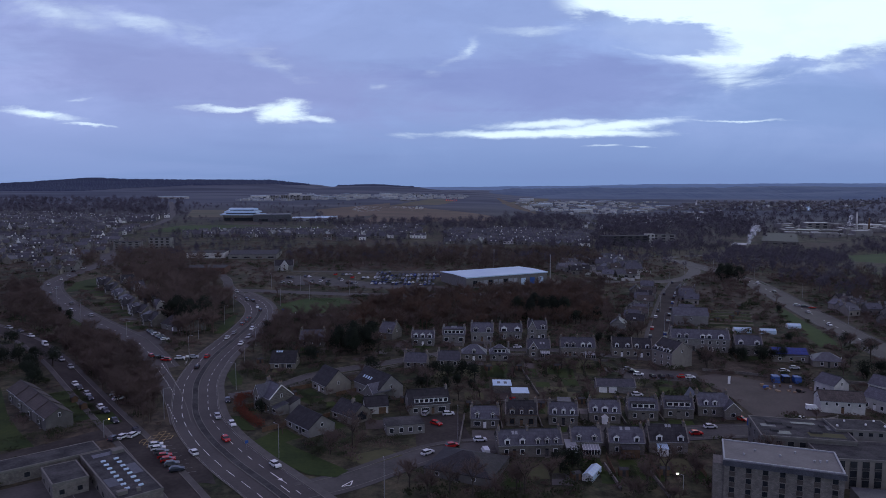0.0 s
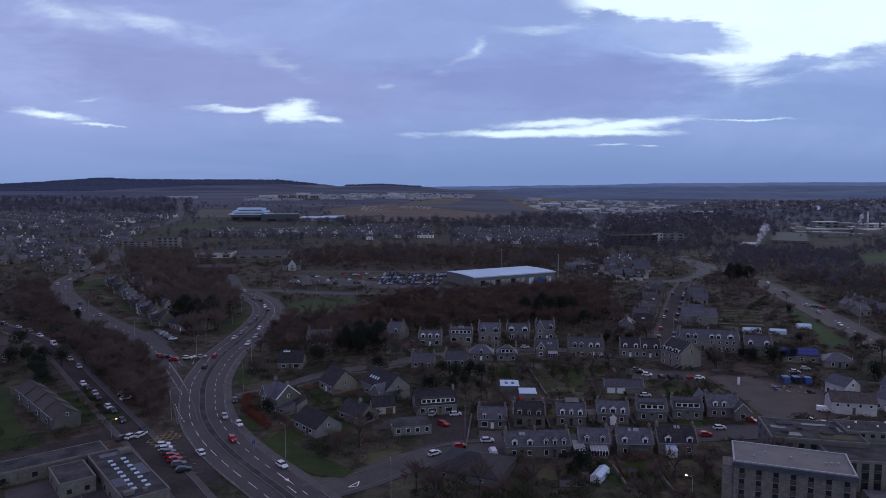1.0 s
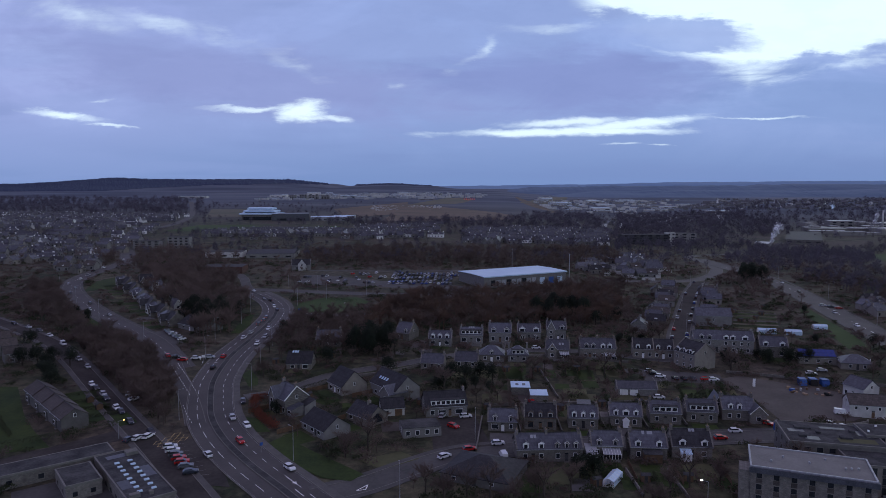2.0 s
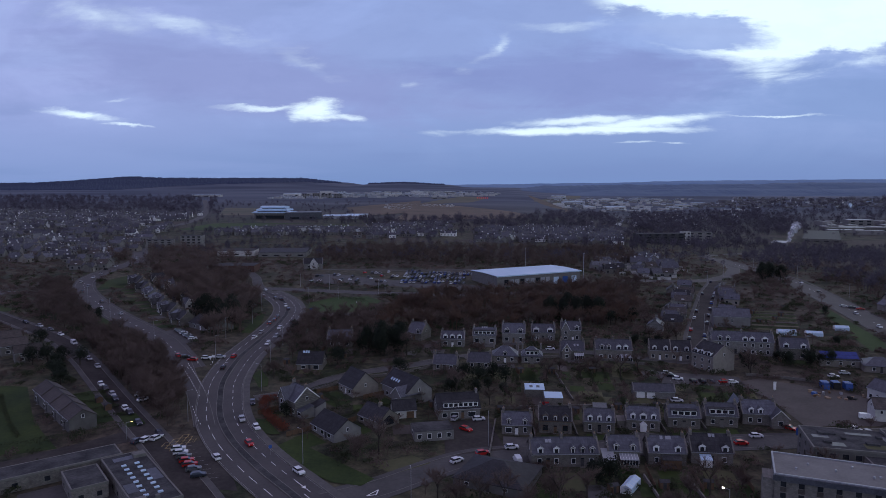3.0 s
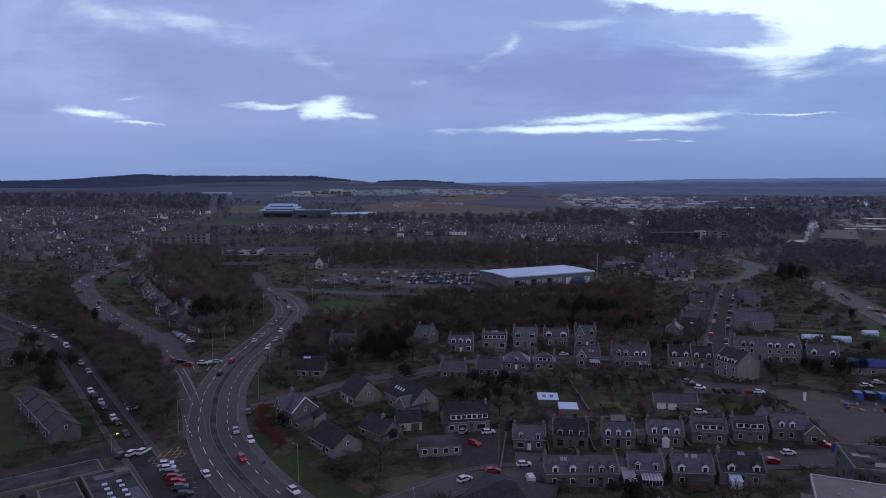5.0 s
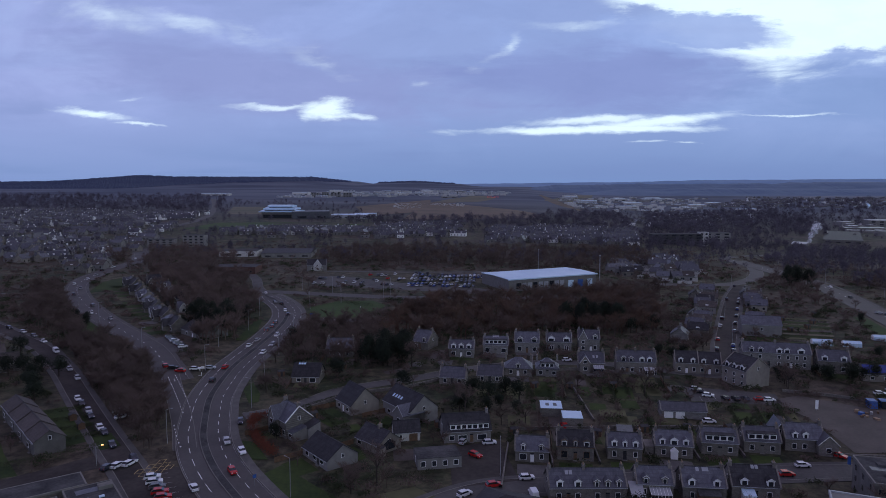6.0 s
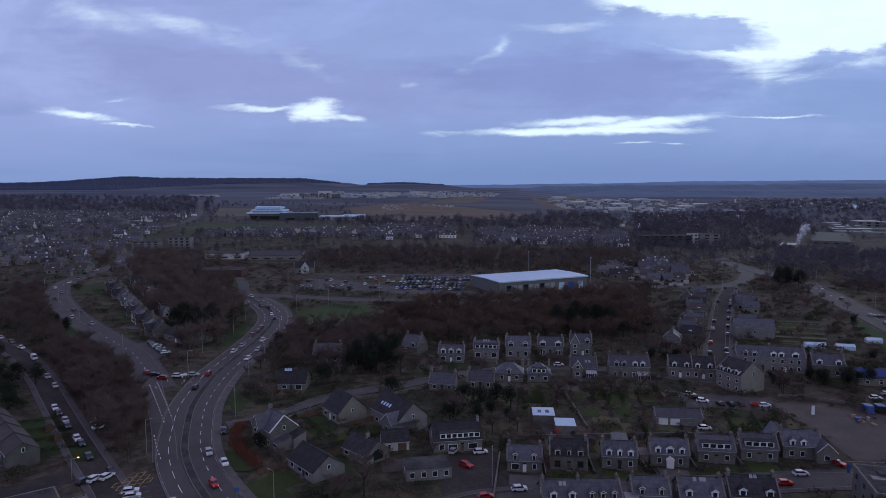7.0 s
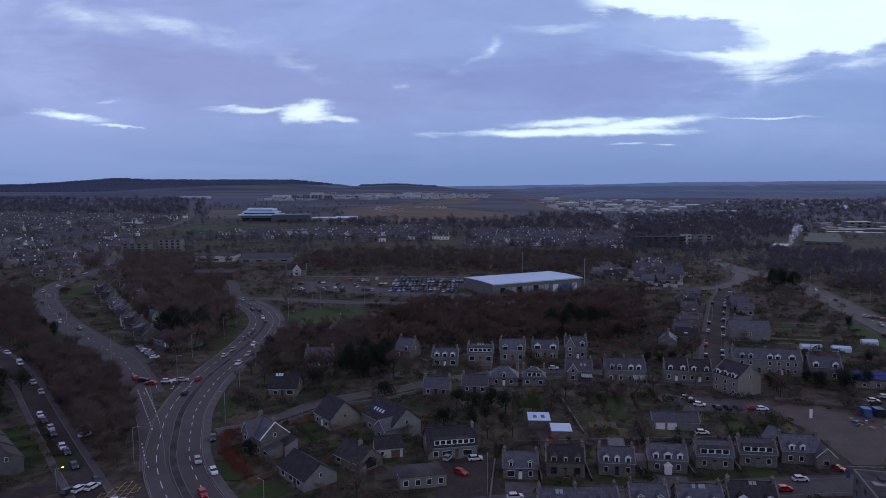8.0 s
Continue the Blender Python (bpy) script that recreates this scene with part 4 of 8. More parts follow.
h = house("dark slated house with wide dormers and blue-roofed sunroom", 11.8, 9, 3.8, 7.6, roof="slate_dark", dormers=((-2.9, "white", 2.2), (3.6, "white", 2.2)), windows=((3.4, 0.8, 1.4, 1.6),),
          sky_lights=((0, 0.9), (1, 0.9)), group=ROW)
e = extension(h, -3.6, -0.6, -2.6, 0, 2.2, 2.9, "white", "metal_white")
place(h, (70.2, 210, -4))
# upper terrace of villas
UPR = "villas below the wood"
h = house("granite villa with three white dormers", 11.0, 8.5, 4.0, 6.9, wall="granite_pale", dormers=((-3.4, "white", 1.9), (0, "white", 1.9), (3.4, "white", 1.9)), windows=((-3.4, 0.9, 2.0, 1.8), (3.4, 0.9, 2.0, 1.8)), group=UPR)
place(h, (-9.8, 334.6, -3))
h = house("granite villa with a long box dormer", 11.0, 8.5, 4.4, 7.4, wall="granite_pale", dormers=((0, "box", 9.6),), windows=((-3.6, 0.9, 2.2, 2.0), (3.6, 0.9, 2.2, 2.0)), sky_lights=((-1, 0.95), (0, 0.95), (1, 0.95)), group=UPR)
place(h, (5.4, 341, -3))
VW = ((-3.4, 0.9, 1.6, 1.9), (3.4, 0.9, 1.6, 1.9))
h = house("two-storey granite villa with tall gabled dormers", 11.0, 9, 5.0, 8.8, wall="granite_pale", dormers=((-3.2, "gable", 2.4), (3.2, "gable", 2.4)), windows=VW, group=UPR)
place(h, (19.7, 344.8, -3))
h = house("granite villa with paired bays and gabled dormers", 11.4, 9, 4.4, 7.6, wall="granite_pale", dormers=((-3.4, "white", 2.6), (3.4, "white", 2.6)), windows=((-3.4, 0.8, 2.4, 1.9), (3.4, 0.8, 2.4, 1.9)), group=UPR)
for k in (-1, 1):
    part("bay", Geo().prism([(k * 3.4 - 1.7, 0, -1), (k * 3.4 - 1.1, -0.9, -1), (k * 3.4 + 1.1, -0.9, -1), (k * 3.4 + 1.7, 0, -1)], (0, 0, 4.2)), "granite_pale", h)
    for dx_ in (-0.55, 0.55):
        window(h, k * 3.4 + dx_, 0.8, 0.85, 1.9, -0.9)
place(h, (34.5, 349.6, -4))
h = house("tall granite villa with a gabled front bay", 9.6, 9, 5.6, 9.0, wall="granite_pale", dormers=((2.8, "gable", 2.0),), windows=((2.9, 0.9, 1.4, 1.9),), doors=(0.9,), group=UPR)
wing(h, -4.6, -0.6, -0.7, 6, 5.8, 9.6, "granite_pale")
place(h, (48.3, 351, -5))
h = house("dark granite cottage with its gable to the road", 8, 10, 3.6, 8.0, dormers=((2, "gable", 1.6),), windows=((-2, 0.9, 1.2, 1.5),), group=UPR)
place(h, (-29, 346, -25))
# below the lane
h = house("low slated cottage below the lane", 10, 7.5, 3.0, 6.2, windows=W2, group=UPR, gable_windows=False)
place(h, (-12, 296, -8), (2.5, 300, -6))
h = house("granite bungalow with a hipped slate roof", 11, 8.5, 3.2, 6.8, hip=True, wall="granite", dormers=((0, "gable", 1.5),), windows=W2, group=UPR)
place(h, (14, 310, -4))
h = house("granite house with a white glazed dormer room", 9, 8, 3.2, 6.8, wall="granite_pale", dormers=((0, "box", 5.4),), windows=((-2.6, 0.8, 1.6, 1.5), (2.6, 0.8, 1.6, 1.5)), hip=True, group=UPR)
place(h, (25.8, 310.5, -3))
h = house("granite house with gabled bay and white conservatory", 10.6, 8.5, 4.0, 7.6, windows=(), dormers=(), doors=(), group=UPR, sky_lights=((1, 0.5), (2.4, 0.5)))
wing(h, -4.6, -0.6, -1.2, 4, 4.2, 7.0)
conservatory(h, 0.8, 4.8, -2.8, 0)
place(h, (44.6, 318.5, -3))
h = house("pair of granite houses with dormers and conservatory", 15.9, 9, 5.0, 8.6, windows=((-5.6, 0.9, 1.3, 1.7), (-1.6, 0.9, 1.3, 1.7), (1.8, 0.9, 1.3, 1.7)),
          dormers=((-5.2, "gable", 1.8), (-2.2, "gable", 1.8), (2.2, "white", 1.8), (5.2, "white", 1.8)), doors=(-3.6,), chimneys=(-1, 0, 1), group=UPR)
conservatory(h, 3.0, 7.6, -3.6, 0)
place(h, (62.8, 318, -4))
# cluster by the dual carriageway
CL = "houses by the dual carriageway"
h = house("low chalet house with a broad dark roof", 10.6, 10, 2.6, 6.6, wall="harl", roof="slate_dark", chimneys=(), skews=False, windows=((-2.6, 0.6, 1.8, 1.4), (2.8, 0.4, 2.4, 1.8)), group=CL, sky_lights=((-3.2, 0.95), (-2.2, 0.95), (-1.2, 0.95)))
place(h, (-68.5, 292.4, 0))
h = house("small granite villa with a central dormer", 11.4, 9, 3.8, 7.4, windows=VW, dormers=((0, "gable", 2.0),), group=CL)
place(h, (-63, 329.5, 2))
h = house("large granite villa with steep gables and white bargeboards", 9.6, 9, 5.2, 9.2, wall="granite", roof="slate", windows=((3.4, 0.8, 1.2, 1.6),), dormers=(), doors=(1.6,), skews=False, group=CL)
wing(h, -4.4, 0.2, -1.6, 5, 5.4, 9.0, "granite")
for k, ya in ((-1, -0.3), (1, 9.3)):
    part("bargeboard", Geo().prism([(4.85, ya, 5.0), (4.85, 4.5, 9.28), (4.85, 4.5, 9.62), (4.85, ya, 5.34)][::k], (0.3, 0, 0)), "white", h)
extension(h, 4.84, 8.2, 0.6, 5.4, 2.4, 3.6)
window(h, 6.4, 0.8, 2.2, 1.2, 0.6)
extension(h, 4.84, 9.0, 5.42, 9.6, 3.0, 4.6, "harl_grey", "slate_dark")
place(h, (-63.7, 241.8, -48))
h = house("low bungalow with a broad dark gabled roof", 14, 10, 2.7, 6.2, wall="harl_grey", roof="slate_dark", chimneys=(), skews=False, windows=((-4.4, 0.9, 1.8, 1.3), (0, 0.9, 1.8, 1.3), (4, 0.9, 1.8, 1.3)), doors=(2,), group=CL)
place(h, (-47.7, 222.3, -47.5))
h = house("harled house with a steep asymmetric gable", 11, 11, 3.2, 8.4, wall="harl", roof="slate_dark", chimneys=(), skews=False, windows=((-3, 0.8, 1.6, 1.4), (3, 0.8, 1.6, 1.4)), group=CL)
place(h, (-47.9, 263.9, -51.5))
h = house("large pale house with roof lights and a gabled wing", 17, 11, 4.4, 9.0, wall="harl_grey", roof="slate_dark", chimneys=(), skews=False, windows=((-4.6, 0.8, 1.6, 1.3), (0, 0.8, 1.6, 1.3)), doors=(), sky_lights=((-5, 0.42), (-3.4, 0.42), (-1.8, 0.42), (-0.2, 0.42)), group=CL)
wing(h, 2.4, 8.5, -2.6, 6, 3.6, 6.4, "harl_grey", "slate")
place(h, (-29, 258.7, -51))
h = house("low bungalow with a wide front gable", 11, 8.6, 2.7, 6.0, wall="harl", roof="slate_dark", chimneys=(0.2,), skews=False, windows=((-3.6, 0.9, 1.8, 1.2),), doors=(-1,), group=CL)
part("gable_window", Geo().prism([(5.52, 2.0, 0.7), (5.52, 6.2, 0.7), (5.52, 6.2, 2.6), (5.52, 4.2, 3.9), (5.52, 2.0, 2.6)], (0.06, 0, 0)), "glass", h, "wide dark gable window")
extension(h, 5.52, 7.0, -0.1, 1.6, 2.2, 2.6, "harl", "slate_dark")
place(h, (-34.5, 232.5, -43))
h = house("low annex with a dark garage door", 8, 7, 2.8, 5.4, wall="harl_white", roof="slate_dark", chimneys=(), skews=False, windows=((-2, 0.9, 1.0, 1.2),), doors=(), gable_windows=False, group=CL)
part("garage_door", Geo().box(0.6, -0.06, 0, 3.2, 0.02, 2.3), "timber", h)
place(h, (-23.2, 240.2, 14))
h = house("pale house with a long white box dormer", 14.6, 10, 3.6, 7.6, wall="granite_pale", roof="slate_dark", skews=False, dormers=((0.6, "box", 12),), windows=((-5, 0.8, 1.6, 1.6), (-1.6, 0.3, 2.8, 2.1), (4.4, 0.7, 2.8, 1.7)), chimneys=(1,), group=CL, doors=(1.2,))
place(h, (-4.6, 241, 12))


def flat_block(label, w, d, hgt, wall="harl_white", roof="felt", rows=1, cols=4, ww=1.4, wh=1.2, parapet=0.35, name="building", category="building", sides=True, storey=3.0, spandrel=0.0, frame_mat="white", group="", coping="kerb", infill="slate_dark"):
    ob = thing(name, label, category, group)
    part("wall", Geo().box(-w / 2, 0, -2, w / 2, d, hgt), wall, ob)
    r = part("roof", Geo().box(-w / 2 + 0.004, 0.004, hgt, w / 2 - 0.004, d - 0.004, hgt + 0.15), roof, ob)
    if parapet:
        g = Geo()
        for x0, y0, x1, y1 in ((-w / 2 - 0.15, -0.15, w / 2 + 0.15, 0.25), (-w / 2 - 0.15, d - 0.25, w / 2 + 0.15, d + 0.15), (-w / 2 - 0.15, 0.25, -w / 2 + 0.25, d - 0.25), (w / 2 - 0.25, 0.25, w / 2 + 0.15, d - 0.25)):
            g.box(x0, y0, hgt - 0.35, x1, y1, hgt + parapet)
        part("parapet", g, coping, r)
    for j in range(rows):
        for i in range(cols):
            window(ob, -w / 2 + w * (i + 0.5) / cols, 0.9 + storey * j, ww, wh, frame_mat=frame_mat)
            if spandrel:
                part("spandrel", Geo().box(-w / 2 + w * (i + 0.5) / cols - ww / 2, -0.04, 0.9 + storey * j - spandrel, -w / 2 + w * (i + 0.5) / cols + ww / 2, 0.02, 0.88 + storey * j), infill, ob)
        if sides:
            n = max(1, int(d / 5))
            for i in range(n):
                yy = d * (i + 0.5) / n
                window(ob, -yy, 0.9 + storey * j, ww * 0.8, wh, -w / 2, "left", frame_mat)
                window(ob, yy, 0.9 + storey * j, ww * 0.8, wh, -w / 2, "right", frame_mat)
    return ob


b = flat_block("low pale garage workshop with a felt roof", 12.5, 8.5, 3.2, "harl_grey", "felt", 1, 4, 1.4, 1.6, 0.0, "workshop", "workshop")
place(b, (-12, 221.5, 14))
h = house("hall with a large dark shallow roof", 20, 17, 2.5, 5.8, wall="harl_dark", roof="slate_dark", chimneys=(), skews=False, hip=True, windows=((-6, 0.9, 1.2, 1.0), (5, 0.9, 1.2, 1.0)), gable_windows=False, name="hall", category="hall")
place(h, (4, 188, -22))
for spot, w, d, lab in (((23.2, 265.0, -2), 7.4, 8.2, "pale-roofed shed with two roof lights"), ((29.3, 256.2, -2), 6.6, 7.4, "garage with a flat white roof")):
    s = flat_block(lab, w, d, 3.0, "granite", "metal_white", 0, 1, parapet=0.0, name="shed", category="shed")
    if w > 7:
        for k in (-1, 1):
            part("roof_light", Geo().box(k * 1.3 - 0.6, 2.6, 3.155, k * 1.3 + 0.6, 5.4, 3.2), "slate", s, "dark flat roof light")
    place(s, spot)
h = house("long low outbuilding with white garage doors", 15, 6.5, 2.8, 4.8, wall="granite_pale", roof="slate", chimneys=(), windows=(), doors=(), gable_windows=False, name="outbuilding", category="outbuilding")
for x in (-5, -1.2):
    part("garage_door", Geo().box(x - 1.5, -0.06, 0, x + 1.5, 0.02, 2.3), "white", h, "white up-and-over door")
place(h, (68, 267.5, -4))
# court of flats
CT = "granite court of flats"
h = house("slated cottage wing with arched dormers", 9, 9, 4.4, 8.2, wall="harl", roof="slate_dark", dormers=((-2.4, "white", 1.6), (2.4, "white", 1.6)), windows=W2, chimneys=(), chimney_mat="harl", group=CT)
place(h, (84, 321, -8), (93, 320, -8))
h = house("three-storey harled block of flats with a wide gable", 12, 12.4, 6.8, 11.0, wall="harl", roof="slate_dark", dormers=((-3.6, "white", 1.6), (0, "white", 1.6), (3.6, "white", 1.6)),
          windows=((-4, 0.9, 1.1, 1.4), (0, 0.9, 1.1, 1.4), (4, 0.9, 1.1, 1.4), (-4, 3.8, 1.1, 1.4), (0, 3.8, 1.1, 1.4), (4, 3.8, 1.1, 1.4)), chimneys=(), chimney_mat="harl", group=CT)
place(h, (98.2, 307, -62))
h = house("long three-storey granite terrace with dormers", 27, 9, 6.4, 9.8, wall="granite_pale", roof="slate", dormers=((-10, "gable", 1.8), (-6.5, "gable", 1.8), (1, "white", 2), (4, "white", 2), (9.5, "white", 2.4)),
          windows=tuple((x, z, 1.2, 1.6) for x in (-10, -6.5, 1, 4.5, 8, 11) for z in (0.8, 3.8)), doors=(-3, 6), chimneys=(-1, 0, 1), group=CT)
place(h, (125, 333, -10))
h = house("granite house with white dormers above dark trees", 12.2, 9, 5.2, 8.8, dormers=((-3.6, "white", 2), (3.6, "white", 2)), windows=VW, group=CT)
place(h, (146, 327, -12))
h = house("plain two-storey hall with a long slate roof", 18.6, 11, 6.0, 9.6, wall="harl_grey", roof="slate", windows=((0, 3, 1.0, 1.8),), doors=(), chimneys=(), skews=False, gable_windows=False, group=CT)
place(h, (140, 388, -10))
h = house("low building with blue solar panels on its roof", 16.5, 10, 3.2, 5.8, wall="harl", roof="slate_dark", windows=((-5, 0.9, 1.4, 1.3), (0, 0.9, 1.4, 1.3), (5, 0.9, 1.4, 1.3)), chimneys=(), skews=False, gable_windows=False)
sl = (5.8 - 3.2) / 5
for i in range(9):
    for j in range(2):
        x0, y0, y1 = -7.6 + i * 1.7, 0.5 + j * 2.1, 2.5 + j * 2.1
        part("solar_panel", Geo().prism([(x0, y0, 3.2 + y0 * sl + 0.25), (x0, y1, 3.2 + y1 * sl + 0.25), (x0, y1, 3.2 + y1 * sl + 0.31), (x0, y0, 3.2 + y0 * sl + 0.31)][::-1], (1.62, 0, 0)), "solar", h, "blue solar panel")
place(h, (161, 316, -8))
h = house("low house with a broad slate roof", 13, 10, 3, 6, wall="harl", roof="slate", hip=True, windows=W2, chimneys=())
place(h, (174, 308, -12))
WH = "white harled houses"
h = house("white harled gabled house", 9, 8, 4.6, 7.6, wall="harl_white", roof="slate", windows=W2, chimneys=(), skews=False, group=WH)
place(h, (151, 270, -70), (172, 268, -60), (178, 250, -35), (160, 252, -65))
h = house("long white house with a brown tiled roof", 15, 8, 4.6, 7.4, wall="harl_white", roof="tile_brown", windows=tuple((x, 2.9, 1.0, 1.2) for x in (-5.5, -2, 2, 5.5)), chimneys=(), skews=False, group=WH)
place(h, (146, 248, -12))

# hotel and flats
hb = flat_block("four-storey pale hotel block with a flat parapet roof", 28, 15, 12.4, "granite", "felt_pale", 4, 7, 1.45, 1.5, 0.45, "hotel", "hotel", storey=2.9, spandrel=1.25, frame_mat="kerb", coping="metal_grey", infill="tile_brown")
part("stair_bay", Geo().box(-16.6, 0.4, -2, -14.01, 6.5, 11.2), "granite", hb)
part("cornice", Geo().box(-14.4, -0.75, 11.2, 14.4, -0.16, 12.6), "slate", hb, "blue-grey metal cornice")
for x, y in ((-9, 5), (-6, 9), (0, 7), (4, 11), (8, 6), (9.4, 6.5), (11, 7)):
    part("roof_vent", Geo().cyl((x, y, 12.5), (x, y, 13.0), 0.22, 0.22, 8).cyl((x, y, 13.0), (x, y, 13.12), 0.34, 0.22, 8), "metal_grey", hb, "white roof vent")
place(hb, (87.2, 172.6, -20), solid=16)
fb = flat_block("pale flat-roofed apartment block with dark window bays", 32, 15, 8.6, "harl", "felt", 3, 10, 2.0, 2.1, 0.3, "apartment_block", "apartment block", storey=2.7, spandrel=0.6, frame_mat="kerb")
place(fb, (122, 186, -8), solid=16)
fb = flat_block("office block with a dark felt roof", 26, 18, 9.4, "harl_dark", "felt", 3, 8, 1.8, 1.6, 0.3, "office_block", "office block", storey=2.9, frame_mat="kerb")
for x, y, a, b_ in ((-8, 5, 1.4, 0.9), (-3, 9, 0.8, 0.8), (4, 6, 2.2, 1.2), (7, 12, 1.0, 1.0), (-6, 13, 3.0, 1.6)):
    part("roof_plant", Geo().box(x - a, y - b_, 9.56, x + a * 0.5, y + b_ * 0.5, 10.1), "felt", fb, "grey roof plant box")
for x, y, a, b_, mt in ((-9, 10, 2.2, 1.2, "slate"), (2, 14, 3.5, 0.9, "slate"), (6, 4, 5.0, 1.8, "grass_dry"), (-6, 4, 2.0, 1.5, "slate"), (9, 11, 1.2, 2.2, "slate")):
    part("felt_patch", Geo().box(x - a, y - b_, 9.553, x + a, y + b_, 9.57), mt, fb, "wet or mossy patch of roofing felt")
place(fb, (108, 199.5, -12), solid=14)

# school by the car park
sc = flat_block("flat-roofed school block with rows of roof lights", 11, 37, 4.6, "granite", "felt", 1, 4, 2.0, 1.4, 0.25, "school_block", "school", frame_mat="kerb")
for i in range(8):
    for k in (-1, 1):
        part("roof_light", Geo().box(k * 1.7 - 0.6, 5 + i * 3.2, 4.75, k * 1.7 + 0.6, 5.9 + i * 3.2, 5.05), "metal_white", sc, "pale domed roof light")
for x, y, a, b_ in ((-3.6, 3, 1.2, 0.8), (3.4, 33, 1.6, 1.2), (0.2, 2.4, 0.5, 0.5)):
    part("roof_plant", Geo().box(x - a, y - b_, 4.76, x + a, y + b_, 5.7), "kerb", sc, "grey roof plant box")
for x, y, a, b_ in ((-3.6, 12, 1.4, 3.0), (3.7, 18, 1.3, 4.0), (0, 33.4, 3.2, 1.4)):
    part("felt_patch", Geo().box(x - a, y - b_, 4.753, x + a, y + b_, 4.77), "slate", sc, "wet patch of roofing felt")
place(sc, (-75.5, 168.0, 40), solid=12)
sc = flat_block("long low school wing with a felt roof", 30, 9, 3.8, "granite", "felt", 1, 4, 1.6, 1.5, 0.2, "school_wing", "school", frame_mat="kerb")
place(sc, (-111, 187, 40), solid=9)
sc = flat_block("small flat-roofed school annex of grey blocks", 8.6, 14, 4.0, "granite", "felt", 1, 2, 1.4, 1.4, 0.25, "school_annex", "school", frame_mat="kerb")
place(sc, (-97.4, 176.2, 40), solid=7)

# terrace of council houses
h = house("harled terraced house with its gable to the street", 10.4, 8.2, 4.4, 6.9, wall="harl_dark", roof="tile_brown", windows=((-2.6, 0.9, 1.8, 1.4), (-2.6, 3.3, 1.6, 1.2), (2.4, 3.3, 1.6, 1.2)), chimneys=(), skews=False, group="harled terrace")
place(h, (-131.5, 222, -44), (-139.0, 229.3, -44), (-146.6, 236.6, -44), (-154.2, 243.9, -44), (-190, 294, 40), (-203, 304, 42), (-214, 316, 42))
def fill(poly, n, rr, s0=0.7, s1=1.15):
    bx, by = [p[0] for p in poly], [p[1] for p in poly]
    out = []
    tries = 0
    while len(out) < n and tries < 40 * n:
        tries += 1
        p = (rr.uniform(min(bx), max(bx)), rr.uniform(min(by), max(by)))
        if inside(p, poly):
            out.append((*p, rr.uniform(s0, s1)))
    return out



# ---------------------------------------------------------------- warehouse and far buildings
def warehouse():
    ob = thing("warehouse", "large warehouse with a pale blue-white sheet roof", "warehouse")
    w, d, hh = 72, 37, 8.2
    part("wall", Geo().box(0, 0, -4, w, d, hh), "harl_grey", ob)
    part("roof", Geo().prism([(-0.5, -0.6, hh), (-0.5, d / 2, hh + 0.5), (-0.5, d + 0.6, hh), (-0.5, d + 0.6, hh + 0.3), (-0.5, d / 2, hh + 0.8), (-0.5, -0.6, hh + 0.3)][::-1], (w + 1, 0, 0)), "metal_white", ob)
    part("fascia", Geo().box(-0.6, -0.72, hh - 0.5, w + 0.6, -0.606, hh + 0.28), "metal_white", ob)
    for i in range(9):
        part("bay_window", Geo().box(6 + i * 4.4, -0.08, 1.6, 9.4 + i * 4.4, 0.02, 5.4), "metal_grey" if i % 3 else "glass", ob)
    for i in range(3):
        part("loading_door", Geo().box(48 + i * 8, -0.1, 0, 52.5 + i * 8, 0.02, 5), "metal_white" if i != 1 else "metal_blue", ob)
    ob.matrix_basis = pose(16.5, 494, G(16.5, 494), 0, 0, 29)
    for k in range(8):
        occupy(20 + k * 8, 512 + k * 4.4, 22)
    return ob


warehouse()


def mast(x, y, hgt, label, r=0.25):
    ob = thing("mast", label, "mast", m=at(x, y))
    part("pole", Geo().cyl((0, 0, -1), (0, 0, hgt), r, r * 0.6, 8), "steel", ob)
    part("head", Geo().box(-0.5, -0.3, hgt, 0.5, 0.3, hgt + 0.6), "steel", ob)


mast(83.0, 536, 20, "tall pale mast beside the warehouse", 0.4)
mast(43, 585, 18, "thin lattice mast behind the warehouse", 0.2)


def simple_block(name, label, w, d, hgt, wall, roof, x, y, rot, rows=2, cols=8, category="building", roof_h=0.0, group=""):
    ob = flat_block(label, w, d, hgt, wall, roof, 0, 1, 1, 1, 0.0, name, category, sides=False, group=group)
    n = max(2, cols // 2)
    for j in range(rows):
        for i in range(n):
            x0 = -w / 2 + w * (i + 0.5) / n
            part("window", Geo().box(x0 - w / n * 0.22, -0.1, 1 + hgt / rows * j, x0 + w / n * 0.26, 0.02, 1 + hgt / rows * (j + (0.5 if rows > 1 else 0.28))), "glass", ob)
    if roof_h:
        part("pitched_roof", Geo().prism([(-w / 2 - 0.5, -0.5, hgt + 0.16), (-w / 2 - 0.5, d / 2, hgt + roof_h), (-w / 2 - 0.5, d + 0.5, hgt + 0.16)][::-1], (w + 1, 0, 0)), roof, ob)
    return place(ob, (x, y, rot), solid=max(w, d) * 0.55)


